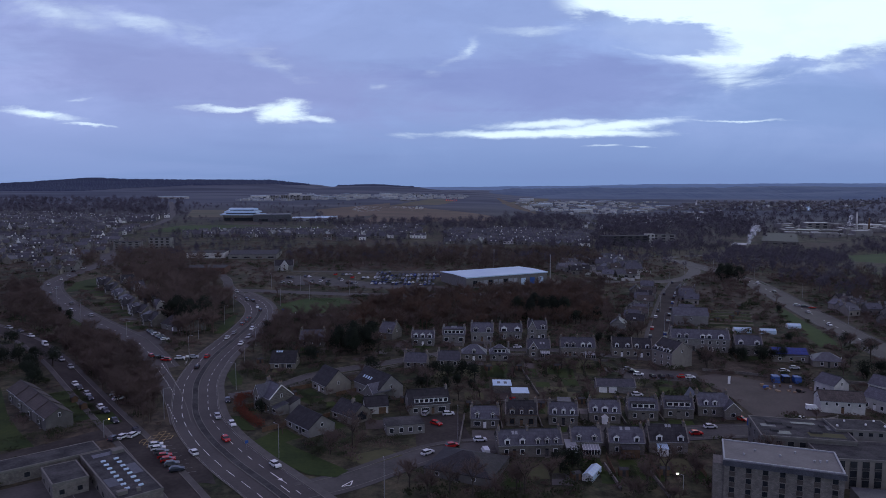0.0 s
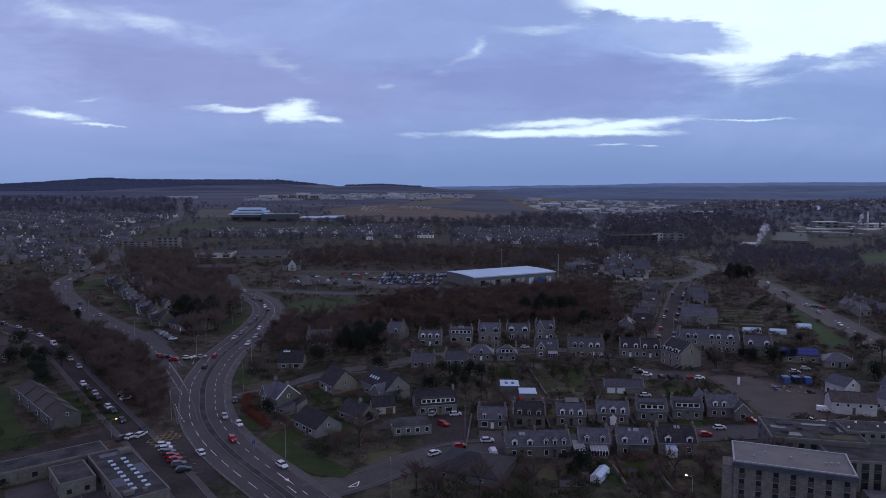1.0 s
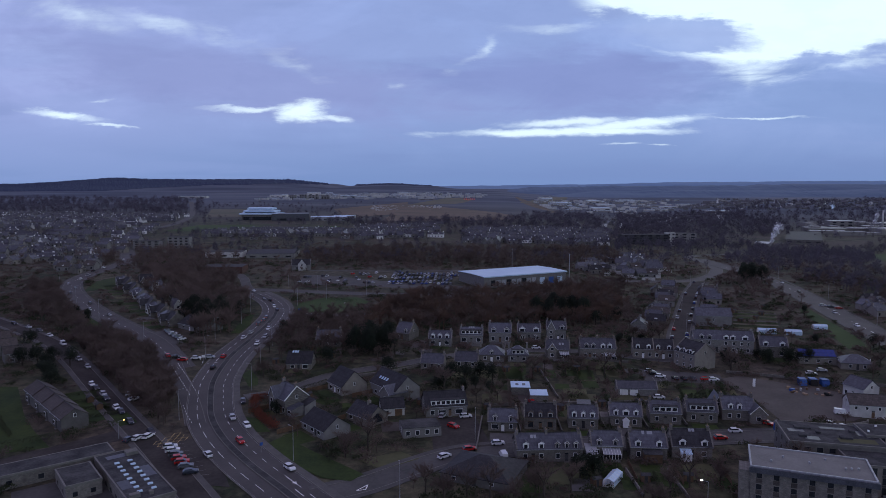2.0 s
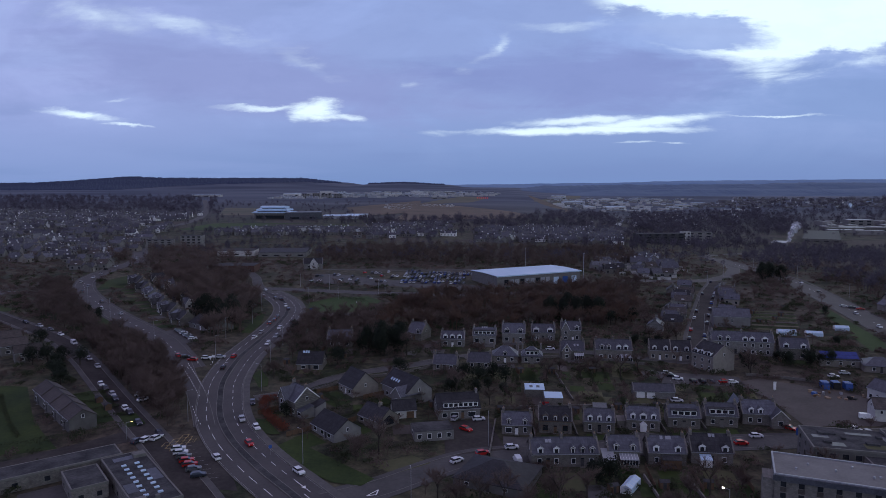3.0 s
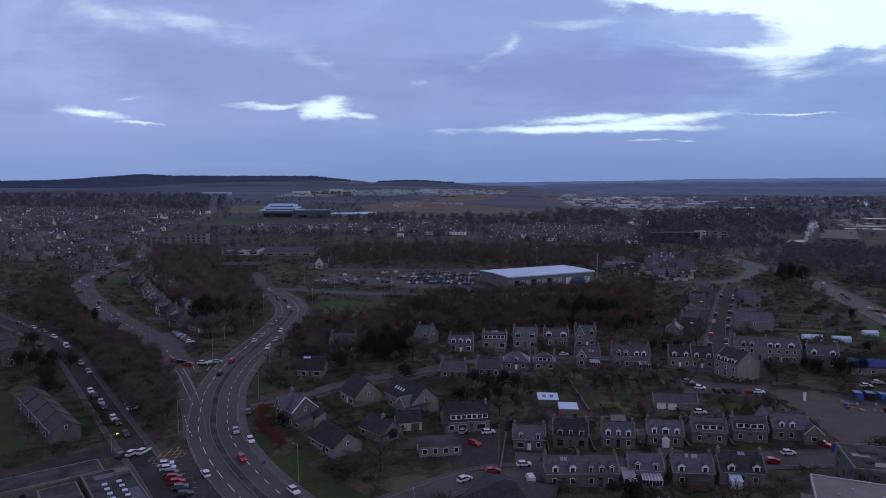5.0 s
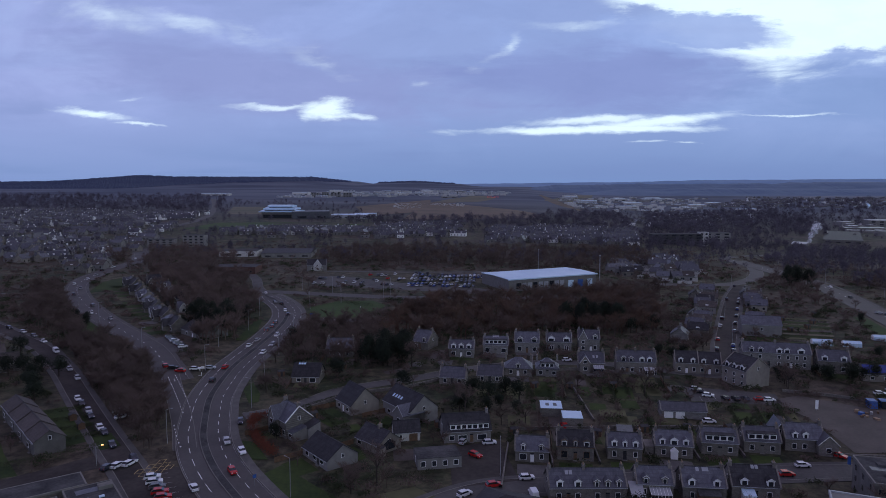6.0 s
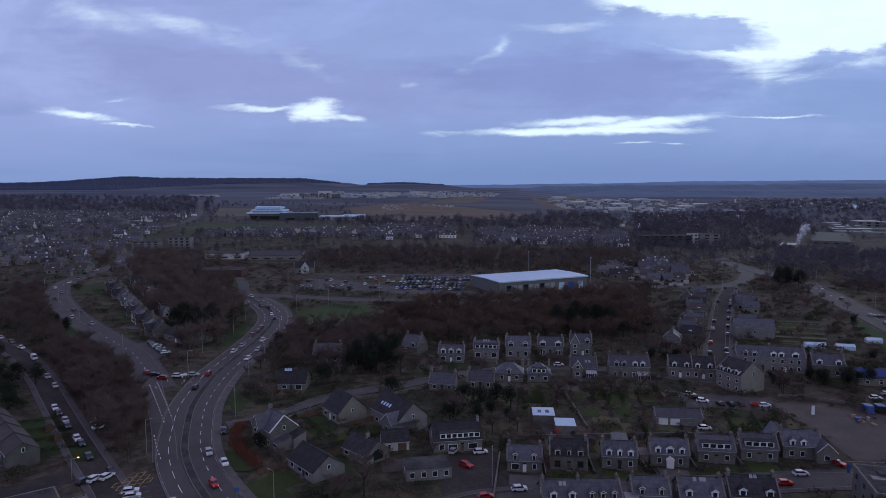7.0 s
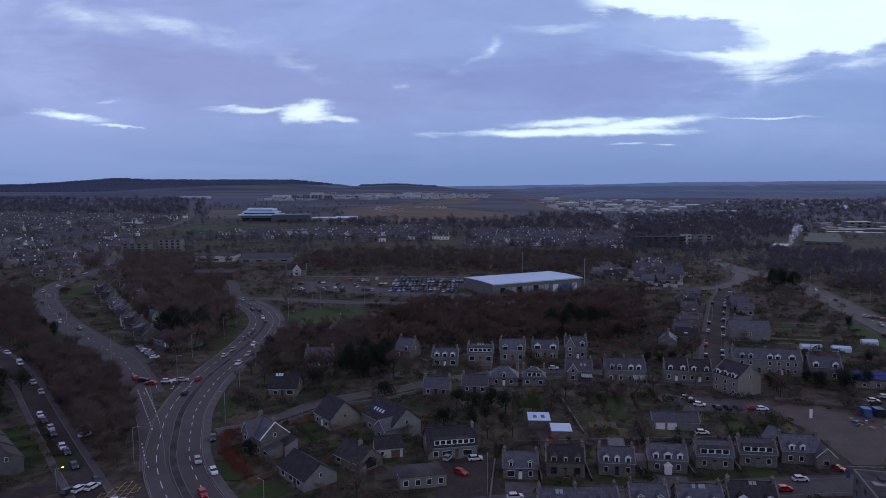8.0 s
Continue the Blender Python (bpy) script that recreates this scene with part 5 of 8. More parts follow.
# retail and flats on the left
simple_block("apartment_block", "blue-grey block of flats", 26, 12, 9, "harl_grey", "felt", -325, 714, 8, 4, 9, "apartment block")
simple_block("apartment_block", "grey block of flats with balconies", 22, 12, 12, "harl_grey", "felt", -298, 730, 4, 4, 9, "apartment block")
simple_block("retail_shed", "long low shop building with roof lights", 44, 42, 4.2, "harl_grey", "slate_dark", -178, 648, 6, 1, 8, "shop", 2.4)
simple_block("retail_shed", "low shop building with pale walls", 34, 24, 5, "harl_white", "felt", -222, 648, 6, 1, 6, "shop")
simple_block("brick_hall", "low red brick hall with a flat roof", 32, 20, 5, "brick", "felt", -187, 541, 4, 1, 6, "hall")
wh = house("grey lodge with a white front gable", 15, 10, 4.4, 8.4, wall="harl_grey", roof="slate_dark", windows=VW, chimneys=())
wing(wh, -2.5, 3.5, -2, 6, 4.6, 8.4, "harl_white")
place(wh, (-130, 566, 12))
# exhibition centre and airport
ex = thing("exhibition_hall", "large grey hall with a stepped white roof", "hall", m=at(-371, 1272))
part("wall", Geo().box(-31, 0, -3, 31, 50, 11), "harl_dark", ex)
for i, (w, z0, z1) in enumerate(((70, 11.2, 13.2), (58, 15.2, 18.0), (46, 19.6, 22.8))):
    part("roof_tier", Geo().prism([(-w / 2, -3 + i * 7, z0), (-w / 2, 53 - i * 5, z0), (-w / 2, 53 - i * 5, z1 - 0.4), (-w / 2, 24, z1 + 1.2), (-w / 2, -3 + i * 7, z1)][::-1], (w, 0, 0)), "metal_white", ex)
    if i:
        part("clerestory", Geo().box(-w / 2 + 2, i * 7, z0 - 4, w / 2 - 2, 46 - i * 5, z0 - 0.01), "glass", ex)
part("glazed_front", Geo().box(-28, -0.2, 1, 24, 0.02, 7), "glass", ex)
simple_block("exhibition_hall", "long dark glazed hall beside the exhibition centre", 66, 40, 13, "slate", "slate", -309, 1262, 14, 1, 4, "hall")
simple_block("exhibition_hall", "low hall with a pale blue roof", 66, 50, 6, "metal_grey", "metal_white", -245, 1285, 4, 1, 12, "hall", 1.0)
simple_block("exhibition_hall", "low pale hall behind the exhibition centre", 40, 30, 6, "metal_grey", "metal_white", -225, 1340, 4, 1, 8, "hall", 1.0)
rnd = random.Random(5)
for i in range(14):
    x = -600 + i * 42 + rnd.uniform(-25, 25)
    y = 2650 + rnd.uniform(-250, 300)
    simple_block("airport_building", "pale airport building beside the apron", rnd.uniform(20, 60), 30, rnd.uniform(5, 12), rnd.choice(["harl_white", "metal_grey", "harl_grey", "metal_grey"]), rnd.choice(["metal_white", "metal_white", "metal_grey"]),
                 x * 1.0, y, rnd.uniform(-15, 15), rnd.choice([1, 1, 2]), 4, "airport building", group="airport buildings")
for i in range(14):
    x, y = rnd.uniform(260, 820), rnd.uniform(2100, 2900)
    simple_block("industrial_unit", "pale industrial unit on the estate", rnd.uniform(30, 70), 35, rnd.uniform(6, 9), rnd.choice(["harl_grey", "harl_white", "metal_grey"]), rnd.choice(["metal_white", "metal_white", "metal_grey"]),
                 x, y, rnd.uniform(-20, 20), 1, 5, "industrial unit", group="industrial estate")
simple_block("airport_building", "long low white building at the foot of the hill", 105, 30, 8, "harl_white", "metal_white", -985, 2540, 0, 1, 6, "airport building", group="airport buildings")
simple_block("airport_building", "long low white building at the foot of the hill", 62, 30, 9, "harl_white", "metal_white", -690, 2620, 0, 1, 6, "airport building", group="airport buildings")
for x, y, w, hh in ((-590, 2440, 26, 15), (-555, 2445, 24, 17), (-520, 2450, 34, 15), (-480, 2460, 28, 14)):
    simple_block("hotel", "grey slab hotel by the airport", w, 20, hh, "harl_grey", "felt", x, y, 4, 3, 6, "hotel", group="airport hotels")
# flats on the right and the paper mill
simple_block("apartment_block", "dark five-storey block of flats", 62, 16, 13, "felt", "felt", 238, 905, 6, 4, 12, "apartment block")
simple_block("apartment_block", "pale stair tower flats", 11, 12, 17, "harl_white", "felt_pale", 276, 925, 0, 4, 3, "apartment block")
simple_block("apartment_block", "dark flats with pale corner tower", 34, 16, 15, "harl_grey", "felt", 312, 985, -6, 4, 6, "apartment block")
simple_block("mill_shed", "long grey paper mill shed", 110, 40, 7, "harl_dark", "slate", 730, 1370, -8, 1, 14, "mill")
simple_block("mill_shed", "broad mill shed with a pale blue-grey roof", 54, 210, 5, "harl_dark", "slate_dark", 545, 1125, -26, 1, 8, "mill")
simple_block("mill_shed", "pale paper mill shed by the river", 20, 40, 5, "harl_grey", "metal_grey", 440, 1035, -28, 1, 8, "mill")
simple_block("mill_shed", "tall pale mill building by the river", 45, 40, 16, "harl_grey", "metal_grey", 790, 1470, -10, 3, 6, "mill")
simple_block("mill_shed", "white mill building by the river", 60, 40, 13, "harl_white", "metal_grey", 890, 1450, -10, 3, 7, "mill")


def far_blocks(name, label, poly, n, wall, roof, seed, w0, w1, h0, h1, category):
    """Far sheds past counting: walls and flat roofs in one mesh with two materials."""
    rr = random.Random(seed)
    V, F, mats, k = [], [], [], 0
    for x, y, s in fill(poly, n, rr):
        w, d, hh, a = rr.uniform(w0, w1), rr.uniform(w0 * 0.5, w1 * 0.5), rr.uniform(h0, h1), rr.uniform(-0.3, 0.3)
        c, sn, z = math.cos(a), math.sin(a), G(x, y)
        for px, py, pz in [(i, j, q) for q in (-3, hh) for i, j in ((-w / 2, 0), (w / 2, 0), (w / 2, d), (-w / 2, d))]:
            V.append((x + px * c - py * sn, y + px * sn + py * c, z + pz))
        F += [tuple(k + i for i in q) for q in ((0, 1, 5, 4), (1, 2, 6, 5), (2, 3, 7, 6), (3, 0, 4, 7), (4, 5, 6, 7))]
        mats += [0, 0, 0, 0, 1]
        k += 8
    me = bpy.data.meshes.new(name)
    me.from_pydata(V, [], F)
    me.update()
    me.materials.append(M[wall]), me.materials.append(M[roof])
    me.polygons.foreach_set("material_index", mats)
    return tagged(part(name, me, wall), label, category, "", "stuff")


APRON = [(-700, 2350), (-720, 2750), (-100, 3050), (120, 2950), (60, 2650), (-260, 2450)]
far_blocks("airport_sheds", "pale sheds and terminals of the airport", APRON, 150, "harl_white", "metal_white", 3, 6, 26, 3, 8, "airport")
far_blocks("airport_sheds", "grey hangars and stores of the airport", APRON, 110, "metal_grey", "metal_white", 4, 6, 30, 3, 9, "airport")
ESTATE = [(230, 1950), (260, 2500), (480, 3000), (900, 2900), (760, 2350), (480, 2000)]
far_blocks("estate_sheds", "pale sheds of the industrial estate", ESTATE, 110, "harl_white", "metal_white", 5, 6, 26, 3, 7, "industrial estate")
far_blocks("estate_sheds", "grey sheds of the industrial estate", ESTATE, 110, "harl_grey", "metal_white", 6, 6, 30, 3, 7, "industrial estate")
far_blocks("garden_huts", "pale huts and glasshouses on allotments", [(105, 596), (125, 679), (181, 660), (176, 590), (152, 540), (112, 555)], 130, "harl_white", "felt", 12, 2.0, 5.0, 1.8, 2.6, "huts")
far_blocks("parked_vehicles", "far rows of parked vehicles by the airport", [(-230, 1720), (-250, 2000), (-60, 2050), (-50, 1760)], 260, "harl_white", "metal_grey", 8, 3, 7, 1.4, 2.4, "vehicles")
far_blocks("mill_sheds", "low sheds and tanks of the paper mill", [(640, 1250), (760, 1560), (1150, 1700), (1250, 1600), (900, 1330)], 60, "harl_grey", "metal_grey", 9, 12, 50, 4, 11, "mill")


an = flat_block("low annex with a blue-grey roof", 16, 9, 3.6, "harl_grey", "slate", 1, 4, 1.4, 1.2, 0.0, "hotel_annex", "annex", frame_mat="kerb")
place(an, (116, 171, -12), solid=6)
pt = flat_block("upper storey of offices with a row of windows", 17, 10, 10.4, "harl_grey", "felt", 0, 1, 1, 1, 0.2, "office_block", "office block", sides=False)
for i in range(6):
    window(pt, -7.0 + i * 2.8, 8.7, 1.3, 1.2, frame_mat="kerb")
for x, y in ((-7, 3), (-3, 8), (2, 5), (6, 9), (7, 4)):
    part("roof_vent", Geo().cyl((x, y, 10.5), (x, y, 11.0), 0.35, 0.3, 8), "white", pt, "white roof vent")
place(pt, (127.5, 204, -8), solid=8)


def stack(x, y, hgt, mat, label):
    ob = thing("mill_chimney", label, "chimney", m=at(x, y))
    part("shaft", Geo().cyl((0, 0, -2), (0, 0, hgt), 1.9, 1.4, 14), mat, ob, smooth=True)
    part("rim", Geo().cyl((0, 0, hgt), (0, 0, hgt + 1.0), 1.6, 1.6, 14), "steel", ob)


stack(850, 1432, 40, "harl_white", "tall pale mill chimney")
stack(878, 1436, 29, "timber", "dark brick mill chimney")

def plume(x, y, z, lean, n, size, seed):
    """Drifting steam: soft overlapping puffs that widen as they rise."""
    ob = thing("steam_plume", "white steam drifting up from the mill", "steam", m=pose(x, y, G(x, y) + z))
    rr = random.Random(seed)
    for i in range(n):
        t = i / (n - 1)
        c = Vector((lean * t * size * 5 + rr.gauss(0, size * 0.25), rr.gauss(0, size * 0.3), size * 6 * t + rr.gauss(0, size * 0.2)))
        bm = bmesh.new()
        bmesh.ops.create_icosphere(bm, subdivisions=2, radius=size * (0.55 + 0.75 * t) * rr.uniform(0.7, 1.15))
        for v in bm.verts:
            v.co *= 1 + 0.35 * noise.noise(v.co * (0.9 / size) + Vector((i, seed, 0)))
            v.co += c
        me = bpy.data.meshes.new("puff")
        bm.to_mesh(me)
        bm.free()
        part("puff", me, "steam", ob, smooth=True)


plume(478, 1090, 3, 0.55, 16, 4.2, 3)
plume(828, 1430, 10, 0.6, 10, 3.4, 5)

# ---------------------------------------------------------------- cars


def car(colour, label, van=False, simple=False, lit=False):
    ob = thing("van" if van else "car", label, "van" if van else "car", "parked and driving cars")
    L, w = (4.9, 1.9) if van else (4.3, 1.76)
    prof = [(-L / 2, 0.3), (L / 2, 0.3), (L / 2, 0.75), (L / 2 - 0.15, 0.9), (L / 2 - 1.1, 1.0), (-L / 2 + 0.2, 1.0), (-L / 2, 0.8)]
    roof = [(L / 2 - 1.1, 1.0), (L / 2 - 1.8, 1.45), (-L / 2 + 0.7, 1.47), (-L / 2 + 0.1, 1.0)]
    if van:
        roof = [(L / 2 - 0.9, 1.0), (L / 2 - 1.5, 1.9), (-L / 2 + 0.1, 1.95), (-L / 2 + 0.02, 1.0)]
    n = len(prof)
    g = Geo().prism([(x, -w / 2, z) for x, z in prof], (0, w, 0))
    part("body", g, "car_" + colour, ob)
    cab = Geo()
    inset = 0.14
    cab.v = [(x, s * (w / 2 - (0.04 if z < 1.1 else inset)), z) for s in (-1, 1) for x, z in roof]
    cab.f = [(0, 1, 2, 3)[::-1], (4, 5, 6, 7), (0, 1, 5, 4)[::-1], (2, 3, 7, 6)[::-1]]
    part("cabin", cab, "car_" + colour if van else "glass", ob)
    top = Geo().prism([(roof[1][0] + 0.05, -w / 2 + inset - 0.02, roof[1][1] - 0.02), (roof[2][0] - 0.05, -w / 2 + inset - 0.02, roof[2][1] - 0.02), (roof[2][0] - 0.05, w / 2 - inset + 0.02, roof[2][1] - 0.02),
                       (roof[1][0] + 0.05, w / 2 - inset + 0.02, roof[1][1] - 0.02)][::-1], (0, 0, 0.08))
    part("roof", top, "car_" + colour, ob)
    if van:
        part("windscreen", Geo().poly([(L / 2 - 0.88, -w / 2 + 0.1, 1.05), (L / 2 - 0.88, w / 2 - 0.1, 1.05), (L / 2 - 1.45, w / 2 - 0.2, 1.84), (L / 2 - 1.45, -w / 2 + 0.2, 1.84)]), "glass", ob)
    if simple:
        return ob
    for x in (-L / 2 + 0.8, L / 2 - 0.85):
        for s in (-1, 1):
            part("wheel", Geo().cyl((x, s * (w / 2 - 0.18), 0.32), (x, s * (w / 2 + 0.02), 0.32), 0.32, 0.32, 10), "tyre", ob)
    for s in (-1, 1):
        part("headlight", Geo().box(L / 2 - 0.06, s * 0.62 - 0.16, 0.62, L / 2 + 0.02, s * 0.62 + 0.16, 0.76), "white", ob)
        part("tail_light", Geo().box(-L / 2 - 0.02, s * 0.66 - 0.12, 0.66, -L / 2 + 0.06, s * 0.66 + 0.12, 0.86), "red_glow" if lit else "red_plastic", ob, "red tail light")
    return ob


CARS = {}
for c in CAR_COLOURS:
    CARS[c] = car(c, c.replace("dark", "dark blue") + " car on the asphalt")
CARS["brake"] = car("grey", "grey car with lit brake lights", lit=True)
CARS["van"] = car("white", "white van on the asphalt", True)
used = set()


def park(c, x, y, rot, dz=0.1):
    """Puts a car on the road, heading rot degrees from +x."""
    if c in used:
        copy_thing(CARS[c], at(x, y, rot, dz))
    else:
        CARS[c].matrix_basis = at(x, y, rot, dz)
        used.add(c)


def heading(line, i):
    t = line[min(i + 1, len(line) - 1)] - line[max(i - 1, 0)]
    return math.degrees(math.atan2(t.y, t.x))


def nearest(line, x, y):
    return min(range(len(line)), key=lambda i: (line[i] - Vector((x, y))).length)


for c, x, y, turn in (("white", -48.6, 195.8, 180), ("red", -68.6, 214, 180), ("white", -70.5, 227, 180), ("white", -75, 203.5, 0), ("dark", -79, 250, 180), ("silver", -77.5, 233.7, 180), ("red", -106, 308, 0),
                      ("black", -104.6, 291, 0), ("white", -107.5, 342, 0), ("white", -97.5, 331, 180), ("silver", -97.5, 345, 180), ("silver", -107, 352, 0), ("brake", -108.6, 372, 0), ("brake", -108.2, 380, 0), ("brake", -109, 388, 0), ("white", -100.5, 362, 180),
                      ("grey", -125, 440, 180), ("white", -140, 468, 0), ("dark", -108, 408, 0), ("white", -112.5, 418, 180), ("black", -120, 436, 0)):
    park(c, x, y, heading(DUAL, nearest(DUAL, x, y)) + turn, 0.12)
for c, x, y in (("white", -203.3, 338.9), ("van", -187.7, 323.6), ("grey", -176.1, 308.5), ("silver", -166.6, 299), ("silver", -157, 288.4), ("white", -143.2, 265.6), ("black", -139, 261), ("silver", -133, 254.7),
                ("dark", -129.5, 250), ("white", -121, 240.6), ("dark", -117.6, 237), ("dark", -110.2, 228), ("dark", -99.2, 219.5), ("grey", -214, 348), ("silver", -224, 355), ("dark", -236, 362)):
    park(c, x, y, heading(RES, nearest(RES, x, y)), 0.12)
park("silver", -122.5, 255.2, 20), park("white", -119.2, 250.3, 50), park("white", -101.3, 214.7, 75), park("white", -98.7, 216.2, 75), park("dark", -103.4, 213.2, 75)
for c, x, y in (("white", -88.4, 208.5), ("white", -86.6, 205.8), ("grey", -84.6, 203.2), ("red", -82.6, 200.6), ("red", -80.6, 198.0), ("grey", -78.4, 195.2), ("dark", -75.6, 191.6)):
    park(c, x, y, 22)
for c, x, y, r in (("red", -131, 307.5, 125), ("red", -122, 301.5, 175), ("white", -117, 304.5, 5), ("silver", -111.5, 306.5, 10), ("black", -126.5, 305, 15)):
    park(c, x, y, r)
for c, x, y, r in (("white", -4.6, 206.2, 42), ("red", 3.0, 212.0, 20), ("white", 12, 217, 10), ("van", 13.2, 207.5, 100), ("white", 2, 240, 12), ("silver", -6, 240, 70), ("red", -2.2, 230.5, -40),
                   ("silver", 81, 298.5, -20), ("black", 82, 295, -20), ("white", 83.5, 291.5, -15), ("white", 91.5, 231.8, 5), ("red", 84.4, 225.5, 5), ("van", 137, 251.5, -15), ("red", 101.5, 289, 5),
                   ("black", 92.5, 288.6, 95), ("dark", 96, 288.6, 95), ("black", 88.8, 288.6, 95), ("white", 104.5, 288.4, 5), ("red", 105.4, 239.5, -45), ("red", 26.5, 256, 100), ("white", 47.5, 222, 8),
                   ("white", 150, 300, -10), ("silver", 157, 305, -10), ("white", 127, 240, -60), ("silver", 130, 237, -60), ("white", 133, 234, -60), ("white", 75.5, 264.5, 0), ("white", 36.3, 333.3, 5),
                   ("silver", 27.8, 331.6, 8), ("white", 112.5, 330, 75)):
    park(c, x, y, r)
rnd = random.Random(11)
pick = ["white", "silver", "grey", "black", "dark", "white", "red", "silver", "blue"]
for i in range(0, len(SIDE) - 6, 5):
    for off, p in ((3.9, 0.62), (-3.9, 0.42)):
        if rnd.random() < p and i > 14:
            q = offset(SIDE, off * 0.92)[i]
            park(rnd.choice(pick), q.x, q.y, heading(SIDE, i))
for i in range(60, 420, 10):
    if rnd.random() < 0.5:
        q = offset(OLD, rnd.choice((-2.4, 2.4)))[min(i, len(OLD) - 1)]
        park(rnd.choice(pick), q.x, q.y, heading(OLD, min(i, len(OLD) - 1)))
for x, y in ((232, 452), (235, 448), (238, 444), (228, 430), (240, 500), (246, 540), (222, 395)):
    park(rnd.choice(pick), x, y, heading(EAST, nearest(EAST, x, y)) + (90 if y in (452, 448, 444) else 0))
# car lots by the warehouse
lot = [car(c, c.replace("dark", "dark blue") + " car in the dealer's lot", simple=True) for c in ("white", "silver", "grey", "black", "dark", "blue", "red")]
first = set()
for r in range(9):
    for i in range(40):
        x, y = -118 + i * 3.0, 508 + r * 6.6
        if rnd.random() < (0.82 if i > 21 else 0.26) and y < 512 + (x + 118) * 0.42 + 24 and not (r % 3 == 2 and rnd.random() < 0.8) and not (x > -6 and y < 530):
            k = rnd.choice((0, 1, 1, 2, 3, 4, 4, 5, 5, 5)) if i > 21 else rnd.choice((0, 0, 1, 2, 3, 4, 6))
            m = at(x, y, 80 + rnd.uniform(-6, 6), 0.1)
            if k in first:
                copy_thing(lot[k], m)
            else:
                lot[k].matrix_basis = m
                first.add(k)

# ---------------------------------------------------------------- street furniture


def lamp_post(hgt, label, lit=None):
    ob = thing("street_lamp", label, "street lamp", "street lamps")
    part("column", Geo().cyl((0, 0, -0.5), (0, 0, hgt), 0.11, 0.07, 8), "steel", ob)
    a = part("arm", Geo().cyl((0, 0, hgt), (1.6, 0, hgt + 0.25), 0.05, 0.04, 6), "steel", ob)
    part("lantern", Geo().box(1.4, -0.12, hgt + 0.16, 1.9, 0.12, hgt + 0.3), lit or "metal_grey", a)
    return ob


lp = lamp_post(10.5, "tall grey unlit street lamp")
place(lp, (-48.8, 201.3, 150), (-15.4, 177.6, 100), (4.9, 218.3, 90), (-95.1, 231.8, 20), (-80, 264, 180), (-87, 300, 180), (-90, 330, 180), (-93, 365, 180), (-113, 305, 0), (-121, 340, 0),
      (-118, 372, 0), (-123, 405, 0), (-100, 425, 180), (-86, 445, 180), (-62, 458, 90), (-98, 476, -90), (-120, 484, -90), (-60, 476, -90), (-25, 478, -90), (-152, 330, 0), (-200, 380, 0), (-235, 420, 0), (-268, 460, 0),
      (170, 520, 180), (196, 562, 180), (238, 610, 180), (252, 560, 180), (250, 480, 180), (236, 400, 180), (227, 350, 180), (120, 372, 0), (134, 425, 180))
ll = lamp_post(5.6, "short street lamp glowing orange", "orange_glow")
place(ll, (-107.5, 214.9, 30))
ll = lamp_post(4.6, "short lamp glowing bright white", "lamp_glow")
place(ll, (66, 184.3, 160))

# ---------------------------------------------------------------- areas
patch("lawn", [(-61, 211.5), (-56.5, 219.5), (-44, 208), (-27, 193.5), (-30, 189), (-38, 190.5), (-48.5, 198.5)], "grass", "bright green verge beside the carriageway", 0.2)
patch("lawn", [(-182, 262), (-170, 262), (-150, 234), (-138, 220), (-125, 207), (-140, 200), (-180, 235)], "grass", "green lawn behind the terrace", 0.08)
patch("lawn", [(-152, 252), (-141, 262), (-117, 234), (-126, 224)], "grass", "small green front gardens", 0.08)
patch("lawn", [(-96, 405), (-64, 407), (-58, 440), (-68, 454), (-90, 448), (-101, 430)], "pasture", "green grass island at the junction", 0.2)
patch("lawn", [(-74.0, 235.5), (-65.8, 222.5), (-61.5, 223), (-69.5, 235)], "grass", "green verge below the beech hedge", 0.2)
patch("lawn", [(-89.6, 282.6), (-82.4, 268), (-79.5, 270), (-81.5, 278), (-88.5, 291)], "grass", "green verge beside the carriageway", 0.2)
patch("lawn", [(-113, 352), (-113.5, 372), (-118, 394), (-122, 398), (-119.5, 372), (-117.5, 352)], "grass", "narrow green verge below the wood", 0.2)
patch("lawn", [(-189, 346), (-174, 334), (-179, 344), (-186, 360), (-204, 380), (-208, 374)], "grass", "green verge between road and trees", 0.1)
patch("lawn", [(-250, 455), (-263, 495), (-255, 528), (-238, 470)], "grass", "green verge inside the road bend", 0.1)
patch("lawn", [(-208, 380), (-150, 320), (-140, 308), (-165, 332)], "grass", "strip of green verge beside the road", 0.07)
patch("lawn", [(211, 440), (218, 440), (208, 372), (200, 340), (190, 345)], "pasture", "green embankment beside the road", 0.1)
patch("lawn", [(-30, 203), (-18, 210), (-12, 205), (-22, 197)], "grass_dry", "mossy yellowish lawn", 0.1)
patch("lawn", [(36, 252), (46, 254), (48, 242), (37, 241)], "grass_dry", "yellowish back lawn", 0.1)
patch("field", [(362, 556), (372, 640), (470, 800), (540, 930), (700, 1010), (900, 960), (480, 600), (420, 540)], "pasture", "green field beside the river woods", 0.4)
patch("field", [(-425, 985), (-430, 1136), (-318, 1150), (-190, 1120), (-240, 985)], "pasture", "green playing field", 0.4)
patch("field", [(-522, 1419), (-644, 1791), (-520, 1794), (-420, 1421)], "moor", "dull green field", 0.4)
patch("airfield", [(-147, 1260), (-160, 2080), (231, 2900), (260, 1900), (100, 1400)], "heath", "ochre rough grass of the airfield", 0.6, "field")
patch("airfield", [(-160, 2085), (-50, 2600), (500, 3300), (330, 2300), (231, 2400)], "moor", "dull green grass of the airfield", 1.2, "field")
